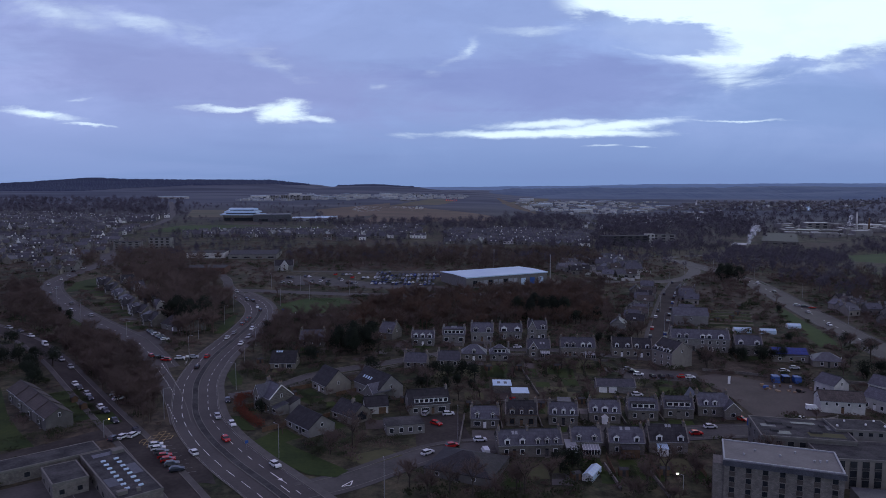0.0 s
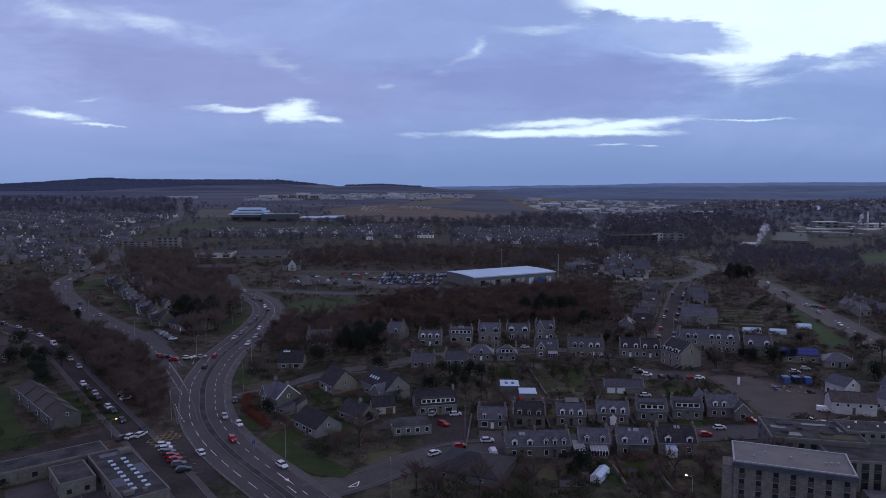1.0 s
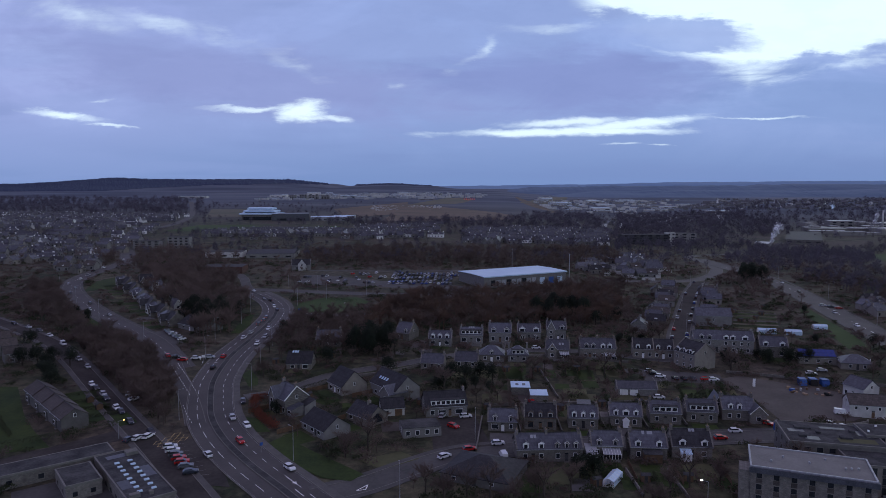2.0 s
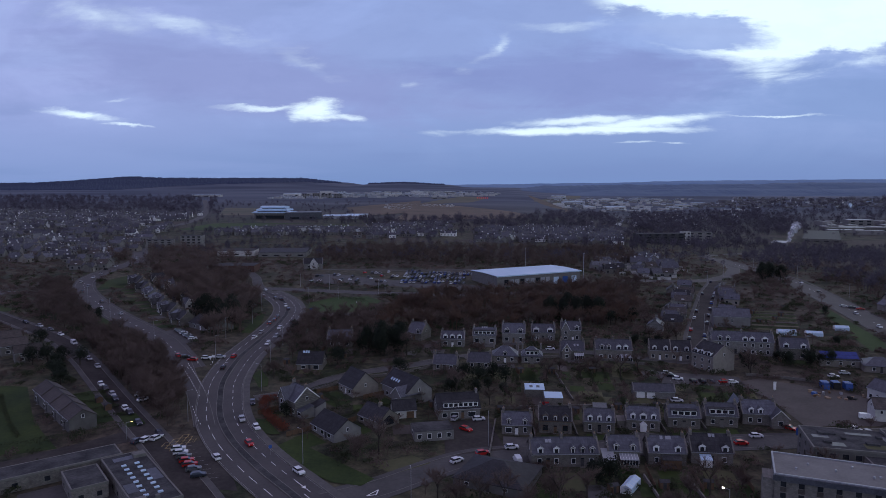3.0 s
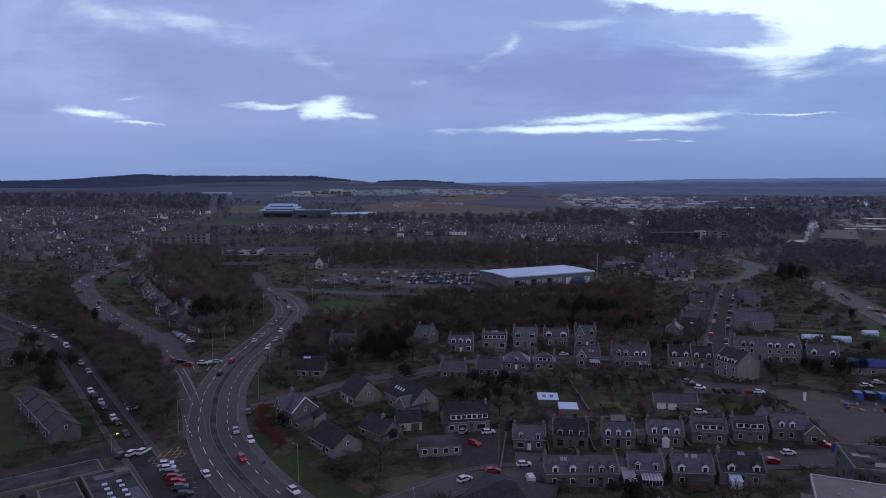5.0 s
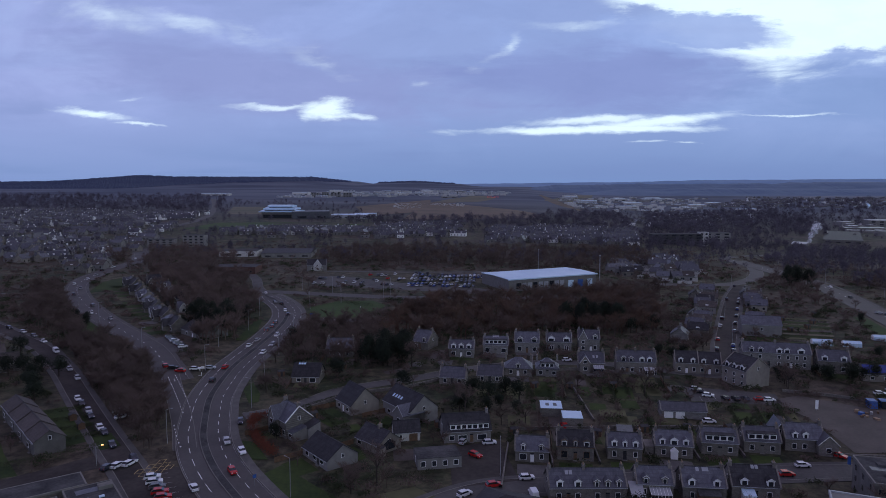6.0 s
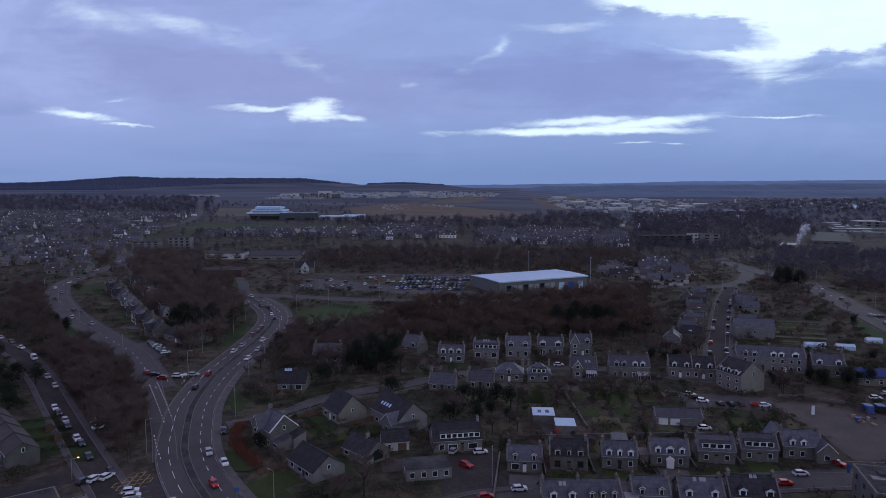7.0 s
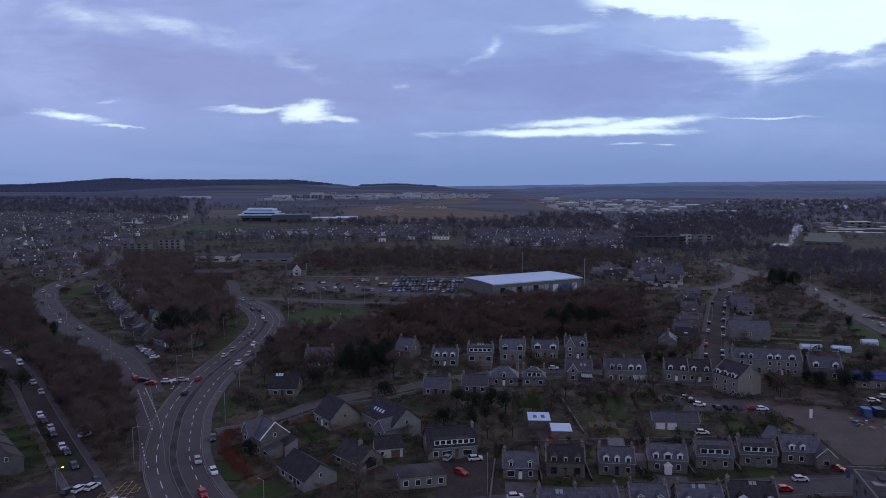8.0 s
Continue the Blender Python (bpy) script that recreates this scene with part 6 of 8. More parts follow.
patch("yard", [(-330, 1800), (-172, 2260), (-123, 1615), (-227, 1372)], "heath", "bare brown ground by the airport", 0.9, "field")
patch("car_park", [(-118, 500), (-124, 566), (-56, 572), (4, 584), (12, 480), (-58, 494)], "asphalt_old", "grey asphalt car lot", 0.1, "car park")
patch("car_park", [(-96, 210), (-82, 218), (-72, 204), (-62, 184), (-80, 186)], "asphalt_dark", "asphalt car park beside the school", 0.09, "car park")
patch("yard", [(106, 290), (118, 296), (150, 276), (160, 262), (138, 245), (112, 243), (112, 268)], "tarmac_brown", "empty brown tarmac yard", 0.1, "yard")
patch("car_park", [(76, 303), (110, 297), (108, 284), (76, 286)], "asphalt_old", "small asphalt car park", 0.1, "car park")
patch("driveway", [(-10, 236), (5, 243), (10, 216), (-8, 210)], "asphalt_dark", "dark asphalt forecourt", 0.1, "yard")
patch("driveway", [(22, 272), (27.5, 272), (31, 244), (22, 244)], "tarmac_brown", "reddish paved driveway", 0.1, "driveway")
patch("school_yard", [(-118, 178), (-96, 196), (-80, 178), (-100, 150)], "asphalt_old", "pale asphalt school yard", 0.08, "yard")

for i in range(13):
    q0, q1 = Vector((146 + i * 1.8, 376 + i * 4.6)), Vector((170 + i * 1.8, 373 + i * 4.6))
    patch("allotment", [(q0.x, q0.y), (q1.x, q1.y), (q1.x + 1.2, q1.y + 3.4), (q0.x + 1.2, q0.y + 3.4)], ("grass", "tarmac_brown", "grass_dry", "grass", "moor")[i % 5], "narrow allotment strip of grass and soil", 0.07, "allotment")
patch("path", [(-140, 192), (-122, 210), (-111, 222), (-104, 215), (-121, 202), (-130, 188)], "asphalt_dark", "dark tarred path below the lawn", 0.07, "path")
patch("lawn", [(-116, 238), (-108, 229), (-112, 225), (-121, 233)], "grass", "small green front garden", 0.09)

# ---------------------------------------------------------------- the wider town
rnd = random.Random(33)
mid = []
for wall, roof, w in (("granite_pale", "slate", 9), ("granite", "slate_dark", 10), ("harl", "slate", 9), ("harl_grey", "tile_brown", 10)):
    hh = thing("house", "small pale house with a slate roof" if "pale" in wall or "white" in wall else "small grey house with a dark roof", "house", "houses of the wider town")
    d, eave, ridge = 8, 3.8, 6.8
    part("wall", Geo().prism([(-w / 2, 0, -1.5), (-w / 2, d, -1.5), (-w / 2, d, eave), (-w / 2, d / 2, ridge), (-w / 2, 0, eave)][::-1], (w, 0, 0)), wall, hh)
    part("roof", gable_roof(w, d, eave, ridge), roof, hh)
    for k in (-1, 1):
        part("chimney", Geo().box(k * (w / 2 - 0.5) - 0.4, d / 2 - 0.7, ridge - 0.6, k * (w / 2 - 0.5) + 0.4, d / 2 + 0.7, ridge + 1.3), wall, hh)
        part("window", Geo().box(k * 2.6 - 0.6, -0.05, 0.9, k * 2.6 + 0.6, 0.02, 2.4), "glass", hh)
    part("dormer", Geo().box(-0.8, 0.7, eave, 0.8, 2.4, eave + 1.2), "white" if w == 10 else "slate", hh)
    mid.append(hh)
spots = []
RH = "row of houses by the old road"
rows_ = [house("small grey house with white gable trim by the road", 7.5, 7, 3.4, 6.2, wall="granite_pale", roof="slate", dormers=((0, "white", 2.0),), windows=((-2.2, 0.8, 1.5, 1.5), (2.2, 0.8, 1.5, 1.5)), chimneys=(1,), skews=False, gable_windows=False, group=RH),
         house("small granite house with dark roof by the road", 9, 8, 3.6, 7.0, wall="granite", roof="slate_dark", windows=((-2.6, 0.8, 1.4, 1.5), (2.6, 0.8, 1.4, 1.5)), chimneys=(-1, 1), gable_windows=False, group=RH),
         house("low bungalow with a hipped roof by the road", 10, 8, 2.8, 6.0, wall="harl", roof="slate", hip=True, windows=((-3, 0.8, 1.8, 1.3), (3, 0.8, 1.8, 1.3)), chimneys=(0,), gable_windows=False, group=RH)]
wing(rows_[0], -3.6, 0.4, -1.6, 3.4, 3.2, 6.0, "harl_white", "slate")
wing(rows_[1], -4.5, -0.8, -2.6, 3, 3.0, 6.0, "granite", "slate_dark")
own = [[], [], []]
for i in range(13):
    u = i / 12
    own[(i * 7 + i // 3) % 3].append((-239 + u * 82 + rnd.uniform(-1, 1), 482 - u * 116 + rnd.uniform(-1, 1), -49 + 7 * math.sin(i * 2.1)))
for i in range(6):
    own[(i * 5 + 1) % 3].append((-222 + i * 14.5 + rnd.uniform(-2, 2), 488 - i * 20 + rnd.uniform(-2, 2), 41 + rnd.uniform(-8, 8)))
for k in range(3):
    place(rows_[k], *own[k], solid=6)
for i in range(13):
    gx, gy = -249 + i * 6.9, 479 - i * 9.7
    patch("lawn", [(gx, gy), (gx + 4.0, gy - 5.4), (gx + 11, gy - 0.6), (gx + 7, gy + 4.8)], rnd.choice(("grass", "grass_dry", "grass", "paving")), "front garden of a house by the road", 0.1)
for i in range(14, 84, 5):
    for off in (-15, 14):
        if rnd.random() < 0.85:
            k = min(i + 12, len(SIDE) - 1)
            q = offset(SIDE, off + rnd.uniform(-3, 3))[k]
            if math.hypot(q.x - 138, q.y - 386) > 26:
                spots.append((q.x, q.y, heading(SIDE, k) - 90 + rnd.choice((0, 0, 0, 90)) + rnd.uniform(-6, 6)))
TOWN = [([(-373, 600), (-460, 590), (-760, 1000), (-480, 1120), (-365, 760), (-310, 620)], 34), ([(-372, 572), (-318, 532), (-288, 532), (-318, 600), (-374, 700), (-450, 690)], 36), ([(-300, 840), (-330, 930), (-60, 1180), (-30, 920), (-190, 850)], 32), ([(0, 830), (14, 1060), (135, 1100), (130, 860)], 20),
        ([(96, 540), (122, 670), (164, 645), (166, 572), (150, 545)], 12), 
        ([(240, 400), (262, 470), (300, 430), (270, 360)], 12), ([(-260, 330), (-220, 300), (-260, 280), (-300, 320)], 10)]
for poly, n in TOWN:
    for x, y, s in fill(poly, n, rnd):
        if any(inside((x, y), q) for q in AREAS):
            continue
        occupy(x, y, 5), spots.append((x, y, rnd.choice((0, 0, 12, -14, 90)) + rnd.uniform(-8, 8)))
for k in range(4):
    place(mid[k], *spots[k::4], solid=6)


def town(name, label, polys, wall, roof, seed):
    """Far houses past counting: walls and roofs in one mesh with two materials."""
    rr = random.Random(seed)
    V, F, mats, n = [], [], [], 0
    for poly, k in polys:
        for x, y, s in fill(poly, k, rr):
            if any(inside((x, y), q) for q in AREAS):
                continue
            w, d, e, r = rr.choice((9, 11, 13, 16, 24)) * rr.uniform(0.85, 1.15), rr.uniform(6.5, 9), rr.uniform(3.0, 5.2), rr.uniform(6.2, 8.4)
            a = rr.choice((0, 0.25, -0.2, 0.1, 1.5)) + rr.uniform(-0.2, 0.2)
            c, sn = math.cos(a), math.sin(a)
            z = G(x, y)
            for px, py, pz in ((-w / 2, 0, -2), (w / 2, 0, -2), (w / 2, d, -2), (-w / 2, d, -2), (-w / 2, 0, e), (w / 2, 0, e), (w / 2, d, e), (-w / 2, d, e), (-w / 2, d / 2, r), (w / 2, d / 2, r),
                               (-w / 2 - 0.4, -0.5, e - 0.2), (w / 2 + 0.4, -0.5, e - 0.2), (w / 2 + 0.4, d / 2, r + 0.3), (-w / 2 - 0.4, d / 2, r + 0.3), (w / 2 + 0.4, d + 0.5, e - 0.2), (-w / 2 - 0.4, d + 0.5, e - 0.2)):
                V.append((x + px * c - py * sn, y + px * sn + py * c, z + pz))
            F += [tuple(n + i for i in q) for q in ((0, 1, 5, 4), (2, 3, 7, 6), (1, 2, 6, 9, 5), (3, 0, 4, 8, 7), (10, 11, 12, 13), (13, 12, 14, 15))]
            mats += [0, 0, 0, 0, 1, 1]
            n += 16
            extra = []
            for k2 in range(max(2, int(w / 4))):
                wx = -w / 2 + w * (k2 + 0.5) / max(2, int(w / 4))
                if rr.random() < 0.28:
                    extra.append((2, [(wx - 0.75, -0.03, 0.8), (wx + 0.75, -0.03, 0.8), (wx + 0.75, -0.03, 2.5), (wx - 0.75, -0.03, 2.5)]))
                extra.append((3, [(wx - 0.6, -0.05, 0.95), (wx + 0.6, -0.05, 0.95), (wx + 0.6, -0.05, 2.35), (wx - 0.6, -0.05, 2.35)]))
                if rr.random() < 0.2:
                    s0 = (r - e) / (d / 2)
                    zz = e + 0.5 * s0
                    extra.append((2, [(wx - 0.8, 0.45, zz), (wx + 0.8, 0.45, zz), (wx + 0.8, 0.45, zz + 1.3), (wx - 0.8, 0.45, zz + 1.3)]))
                    extra.append((1, [(wx - 0.9, 0.35, zz + 1.32), (wx + 0.9, 0.35, zz + 1.32), (wx + 0.9, 2.6, zz + 1.5), (wx - 0.9, 2.6, zz + 1.5)]))
            for cx in (-w / 2 + 0.5, w / 2 - 0.5):
                for ax, ay, bx2, by2 in ((-0.45, -0.7, 0.45, -0.7), (0.45, -0.7, 0.45, 0.7), (-0.45, 0.7, -0.45, -0.7)):
                    extra.append((0, [(cx + ax, d / 2 + ay, r - 0.8), (cx + bx2, d / 2 + by2, r - 0.8), (cx + bx2, d / 2 + by2, r + 1.2), (cx + ax, d / 2 + ay, r + 1.2)]))
            for mi, quad in extra:
                V += [(x + px * c - py * sn, y + px * sn + py * c, z + pz) for px, py, pz in quad]
                F.append((n, n + 1, n + 2, n + 3))
                mats.append(mi)
                n += 4
    me = bpy.data.meshes.new(name)
    me.from_pydata(V, [], F)
    me.update()
    for key in (wall, roof, "white", "glass"):
        me.materials.append(M[key])
    me.polygons.foreach_set("material_index", mats)
    return tagged(part(name, me, wall), label, "houses", "", "stuff")


FAR = [([(-370, 590), (-450, 570), (-980, 1250), (-500, 1160), (-330, 640)], 130), ([(-900, 1150), (-1200, 1600), (-560, 1420), (-500, 1180)], 170), ([(-150, 860), (-150, 1060), (-40, 1210), (-30, 900)], 40),
       ([(200, 1250), (430, 1900), (800, 2100), (600, 1600)], 60), ([(700, 2300), (1100, 3000), (1900, 3000), (1300, 2300)], 140), ([(0, 830), (14, 1070), (240, 1150), (180, 850)], 110), ([(96, 560), (130, 690), (180, 700), (170, 590)], 9), ([(-330, 880), (-340, 955), (-60, 1010), (-60, 920)], 70)]
town("far_houses", "rows of distant pale houses with slate roofs", FAR, "harl_grey", "slate", 7)
town("far_houses", "distant white houses with slate roofs", [(p, int(k * 0.28)) for p, k in FAR], "white", "slate", 17)
town("far_houses", "rows of distant grey houses with dark roofs", FAR, "harl_grey", "slate", 8)

patch("river", [(1207, 2322), (1211, 2290), (1290, 2400), (1356, 2534), (1440, 2640), (1552, 2800), (1500, 2784), (1377, 2620), (1280, 2480)], "water", "bright bend of the river between woods", 2.0, "water")
patch("lawn", [(-320, 395), (-300, 420), (-262, 392), (-285, 372)], "grass", "green playing ground behind trees", 0.1)
patch("car_park", [(-340, 420), (-330, 450), (-300, 452), (-306, 422)], "paving", "pale gravelled ground behind trees", 0.1, "yard")
patch("car_park", [(-160, 347), (-152, 358), (-131, 334), (-139, 328)], "asphalt_old", "small dark car park behind the road", 0.1, "car park")
for k in range(9):
    park(("black", "dark", "grey", "white", "black", "silver", "dark", "black", "white")[k], -150 + k * 1.7, 353 - k * 2.0, 35)
dk = house("low hall with a broad dark roof", 20, 13, 3.0, 6.2, wall="harl_grey", roof="slate_dark", windows=((-5, 0.9, 1.6, 1.2), (5, 0.9, 1.6, 1.2)), chimneys=(), skews=False, gable_windows=False, name="hall", category="hall")
place(dk, (-140, 356, -35), solid=10)
# ---------------------------------------------------------------- trees
rnd = random.Random(21)


def grow(geo, twig, p, d, length, r, level, rnd, twigs, spread=0.6):
    q = p + d * length
    geo.cyl(p, q, r, r * 0.62, 5 if level == 0 else 3, False)
    if level >= 2:
        for _ in range(twigs):
            t = rnd.random()
            o = p + d * length * t
            e = (d + Vector((rnd.gauss(0, 0.8), rnd.gauss(0, 0.8), rnd.gauss(0.25, 0.6)))).normalized()
            s = e.orthogonal().normalized() * rnd.uniform(0.03, 0.06)
            tip = o + e * rnd.uniform(1.2, 3.0)
            n = len(twig.v)
            twig.v += [tuple(o - s), tuple(o + s), tuple(tip)]
            twig.f.append((n, n + 1, n + 2))
        return
    for k in range(5 if level == 0 else 4):
        a = TAU * (k + rnd.random()) / (5 if level == 0 else 4)
        side = Vector((math.cos(a), math.sin(a), 0))
        e = (d * rnd.uniform(0.55, 1.0) + side * rnd.uniform(spread * 0.7, spread * 1.5) + Vector((0, 0, 0.15))).normalized()
        grow(geo, twig, p + d * length * rnd.uniform(0.55, 1.0), e, length * rnd.uniform(0.5, 0.8), r * 0.5, level + 1, rnd, twigs, spread)


def bare_tree(seed, hgt, twigs):
    rr = random.Random(seed)
    a, b = Geo(), Geo()
    grow(a, b, Vector((0, 0, -0.4)), Vector((0, 0, 1)), hgt * 0.42, hgt * 0.022, 0, rr, twigs)
    return a, b


def bush(seed, rad, hgt, n, leaf=0.24):
    rr = random.Random(seed)
    b = Geo()
    lobes = [(Vector((rr.uniform(-0.5, 0.5) * rad, rr.uniform(-0.5, 0.5) * rad, hgt * rr.uniform(0.3, 0.65))), rr.uniform(0.4, 0.75)) for _ in range(6)]
    for _ in range(n):
        c, k = rr.choice(lobes)
        d = Vector((rr.gauss(0, 1), rr.gauss(0, 1), rr.gauss(0.3, 0.8))).normalized()
        p = c + Vector((d.x * rad * k, d.y * rad * k, d.z * hgt * 0.5 * k)) * rr.uniform(0.6, 1.1)
        p.z = max(0.02, p.z)
        u = d.orthogonal().normalized() * leaf * rr.uniform(0.5, 1.3)
        v = d.cross(u).normalized() * leaf * rr.uniform(0.5, 1.3)
        m = len(b.v)
        b.v += [tuple(p - u), tuple(p + v), tuple(p + u), tuple(p - v)]
        b.f.append((m, m + 1, m + 2, m + 3))
    return b


def tree_thing(name, label, pair, trunk_mat, crown_mat, group):
    ob = thing(name, label, "tree", group)
    part("trunk", pair[0], trunk_mat, ob)
    part("crown", pair[1], crown_mat, ob)
    return ob


BARE = [bare_tree(s, hgt, 26) for s, hgt in ((1, 10), (2, 12), (3, 14), (4, 9))]
THIN = [bare_tree(s, hgt, 14) for s, hgt in ((11, 10), (12, 12), (13, 13), (14, 8))]


def far_tree(seed, hgt, n):
    rr = random.Random(seed)
    a, b = Geo(), Geo()
    a.cyl((0, 0, -0.5), (0, 0, hgt * 0.55), 0.28, 0.12, 4, False)
    for _ in range(n):
        d = Vector((rr.gauss(0, 1), rr.gauss(0, 1), rr.gauss(0, 1))).normalized()
        o = Vector((0, 0, hgt * 0.58)) + Vector((d.x * hgt * 0.34, d.y * hgt * 0.34, d.z * hgt * 0.42)) * rr.uniform(0.2, 0.85)
        e = (d + Vector((0, 0, 0.6))).normalized()
        s = e.orthogonal().normalized() * rr.uniform(0.12, 0.22)
        tip = o + e * rr.uniform(1.2, 3.0)
        k = len(b.v)
        b.v += [tuple(o - s), tuple(o + s), tuple(tip)]
        b.f.append((k, k + 1, k + 2))
    return a, b


FARTREE = [far_tree(s, hgt, 95) for s, hgt in ((31, 10), (32, 12), (33, 9))]
BUSH = [bush(s, r, hh, n, 0.19) for s, r, hh, n in ((1, 1.6, 1.9, 84), (2, 2.4, 2.4, 120), (3, 1.1, 1.3, 56), (4, 3.2, 1.7, 130))]


def scatter(name, label, templates, spots, mat, kind="stuff", category="trees"):
    """Many plants in one mesh: spots are x, y, scale."""
    V, F, n = [], [], 0
    rr = random.Random(len(spots))
    arr = []
    for t in templates:
        v, f = [], []
        for g in (t if isinstance(t, tuple) else (t,)):
            k = len(v)
            v += g.v
            f += [tuple(i + k for i in q) for q in g.f]
        arr.append((np.array(v), f))
    for x, y, s in spots:
        v, f = rr.choice(arr)
        a = rr.random() * TAU
        c, sn = math.cos(a), math.sin(a)
        R = np.array([[c, sn, 0], [-sn, c, 0], [0, 0, rr.uniform(0.85, 1.15)]])
        V.append(v @ R * s + np.array([x, y, G(x, y)]))
        F += [tuple(i + n for i in q) for q in f]
        n += len(v)
    me = bpy.data.meshes.new(name)
    me.from_pydata(np.concatenate(V).tolist(), [], F)
    me.update()
    return tagged(part(name, me, mat), label, category, "", kind)


WOODS = [
    ("bare trees before the warehouse", [(0, 470), (12, 486), (40, 502), (74, 520), (98, 520), (100, 492), (60, 478)], 90, "twigs", 0.55, 0.9, THIN),
    ("russet bare wood above the villas", [(-60, 367), (-45, 405), (-33, 452), (40, 466), (87, 492), (106, 458), (92, 392), (59, 376), (30, 372), (-15, 362), (-34, 352)], 330, "twigs_red", 0.9, 1.3, THIN),
    ("bare brown trees on the bank of the carriageway", [(-92, 325), (-92, 398), (-62, 404), (-44, 352), (-76, 300)], 130, "twigs", 0.6, 1.0, THIN),
    ("bare brown trees behind the town road", [(-360, 640), (-300, 700), (-200, 640), (-215, 575), (-280, 560)], 220, "twigs", 0.6, 1.0, FARTREE),
    ("brown bare wood above the villas", [(-83, 350), (-76, 376), (-60, 392), (-33, 455), (87, 493), (112, 450), (95, 388), (59, 378), (30, 376), (-15, 360), (-34, 348), (-48, 322), (-64, 305)], 270, "twigs", 0.75, 1.15, THIN),
    ("bare grey-brown wood between two roads", [(-247, 528), (-211, 540), (-165, 505), (-130, 440), (-117, 390), (-116, 345), (-124, 335), (-146, 358), (-185, 413)], 330, "twigs", 0.95, 1.4, THIN),
    ("bare trees along the residential street", [(-186, 332), (-166, 328), (-140, 306), (-118, 278), (-102, 246), (-91, 224), (-100, 226), (-112, 238), (-139, 270), (-162, 298)], 400, "twigs", 0.7, 1.05, THIN),
    ("bare trees beside the road bend", [(-292, 466), (-280, 480), (-245, 420), (-209, 375), (-160, 330), (-139, 306), (-160, 312), (-200, 345), (-240, 380)], 210, "twigs", 0.75, 1.15, THIN),
    ("bare trees and scrub beside the east road", [(186, 462), (232, 470), (237, 560), (214, 575), (196, 548)], 55, "twigs", 0.6, 1.0, THIN),
    ("bare wood on the slope beyond the east road", [(264, 430), (300, 420), (440, 560), (420, 600), (330, 600), (264, 565)], 110, "twigs", 0.7, 1.1, FARTREE),
    ("bare trees behind the side street", [(88, 392), (104, 470), (130, 530), (108, 532), (96, 500)], 45, "twigs", 0.6, 0.95, THIN),
    ("belt of bare trees behind the car lot", [(-141, 606), (-145, 690), (-109, 733), (159, 760), (150, 640), (92, 600), (60, 600), (-2, 600)], 640, "twigs", 0.7, 1.1, FARTREE),
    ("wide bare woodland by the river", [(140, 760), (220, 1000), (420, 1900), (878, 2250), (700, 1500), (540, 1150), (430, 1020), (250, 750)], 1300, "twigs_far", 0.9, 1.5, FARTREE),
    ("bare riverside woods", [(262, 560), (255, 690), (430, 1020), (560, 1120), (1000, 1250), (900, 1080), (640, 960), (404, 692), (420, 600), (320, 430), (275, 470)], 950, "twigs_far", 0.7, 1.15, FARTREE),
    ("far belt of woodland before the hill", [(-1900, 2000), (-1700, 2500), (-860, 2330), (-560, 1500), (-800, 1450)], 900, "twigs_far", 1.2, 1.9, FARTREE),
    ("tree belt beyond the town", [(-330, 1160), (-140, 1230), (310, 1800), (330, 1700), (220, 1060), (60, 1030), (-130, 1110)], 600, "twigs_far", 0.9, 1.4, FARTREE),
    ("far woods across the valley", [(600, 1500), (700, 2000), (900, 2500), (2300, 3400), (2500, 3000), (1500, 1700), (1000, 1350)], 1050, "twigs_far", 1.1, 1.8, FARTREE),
]
for label, poly, n, mat, s0, s1, kit in WOODS:
    scatter("woodland", label, kit, [q for q in fill(poly, n, rnd, s0, s1) if free(q[0], q[1])], mat, category="woodland")
forest("dark conifer plantation on the far hill, tinted blue for haze", [(-3400, 3500), (-2600, 3420), (-1900, 3480), (-1700, 3760), (-1450, 3900), (-1150, 3960), (-900, 4120), (-800, 4240), (-850, 4310), (-2000, 4320), (-3400, 4320)], 16, 13, 3)
forest("dark plantation on a low hill, tinted blue for haze", [(-640, 4215), (-430, 4170), (-170, 4215), (-190, 4310), (-640, 4310)], 13, 10, 4)
wild = [(rnd.uniform(-400, 330), rnd.uniform(176, 640), rnd.uniform(0.35, 0.75)) for _ in range(4200)]
wild = [q for q in wild if -0.76 * q[1] < q[0] < 0.68 * q[1] + 10 and free(q[0], q[1]) and not (-118 < q[0] < -60 and q[1] < 222)]
scatter("garden_trees", "small bare trees between the gardens", THIN, wild[:560], "twigs", category="trees")
wide = []
for _ in range(5200):
    y = 640 + 1500 * rnd.random() ** 1.3
    wide.append((rnd.uniform(-0.78, 0.68) * y, y, rnd.uniform(0.5, 1.1)))
wide = [q for q in wide if free(q[0], q[1])]
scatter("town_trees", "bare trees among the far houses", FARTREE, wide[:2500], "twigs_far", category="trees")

COLUMN = (Geo().cyl((0, 0, -0.4), (0, 0, 4.5), 0.22, 0.1, 6, False), bush(9, 2.3, 9.0, 620, 0.26))
t = tree_thing("evergreen_tree", "columnar dark evergreen beside the road", COLUMN, "bark", "needles", "evergreen trees")
place(t, (-219.7, 385.6, 0), (-212.1, 380.4, 40), (-201, 370.1, 80), (-203, 373.5, 140), (-168, 332.3, 10), (-165, 329, 100), (-158.6, 322.4, 60), (-148.7, 313, 90), (205, 420, 20), solid=0)
GREAT = (Geo().cyl((0, 0, -0.4), (0, 0, 9), 0.5, 0.2, 7, False), bush(12, 5.2, 16.5, 2300, 0.30))
t = tree_thing("evergreen_tree", "great dark evergreen among bare trees", GREAT, "bark", "needles", "evergreen trees")
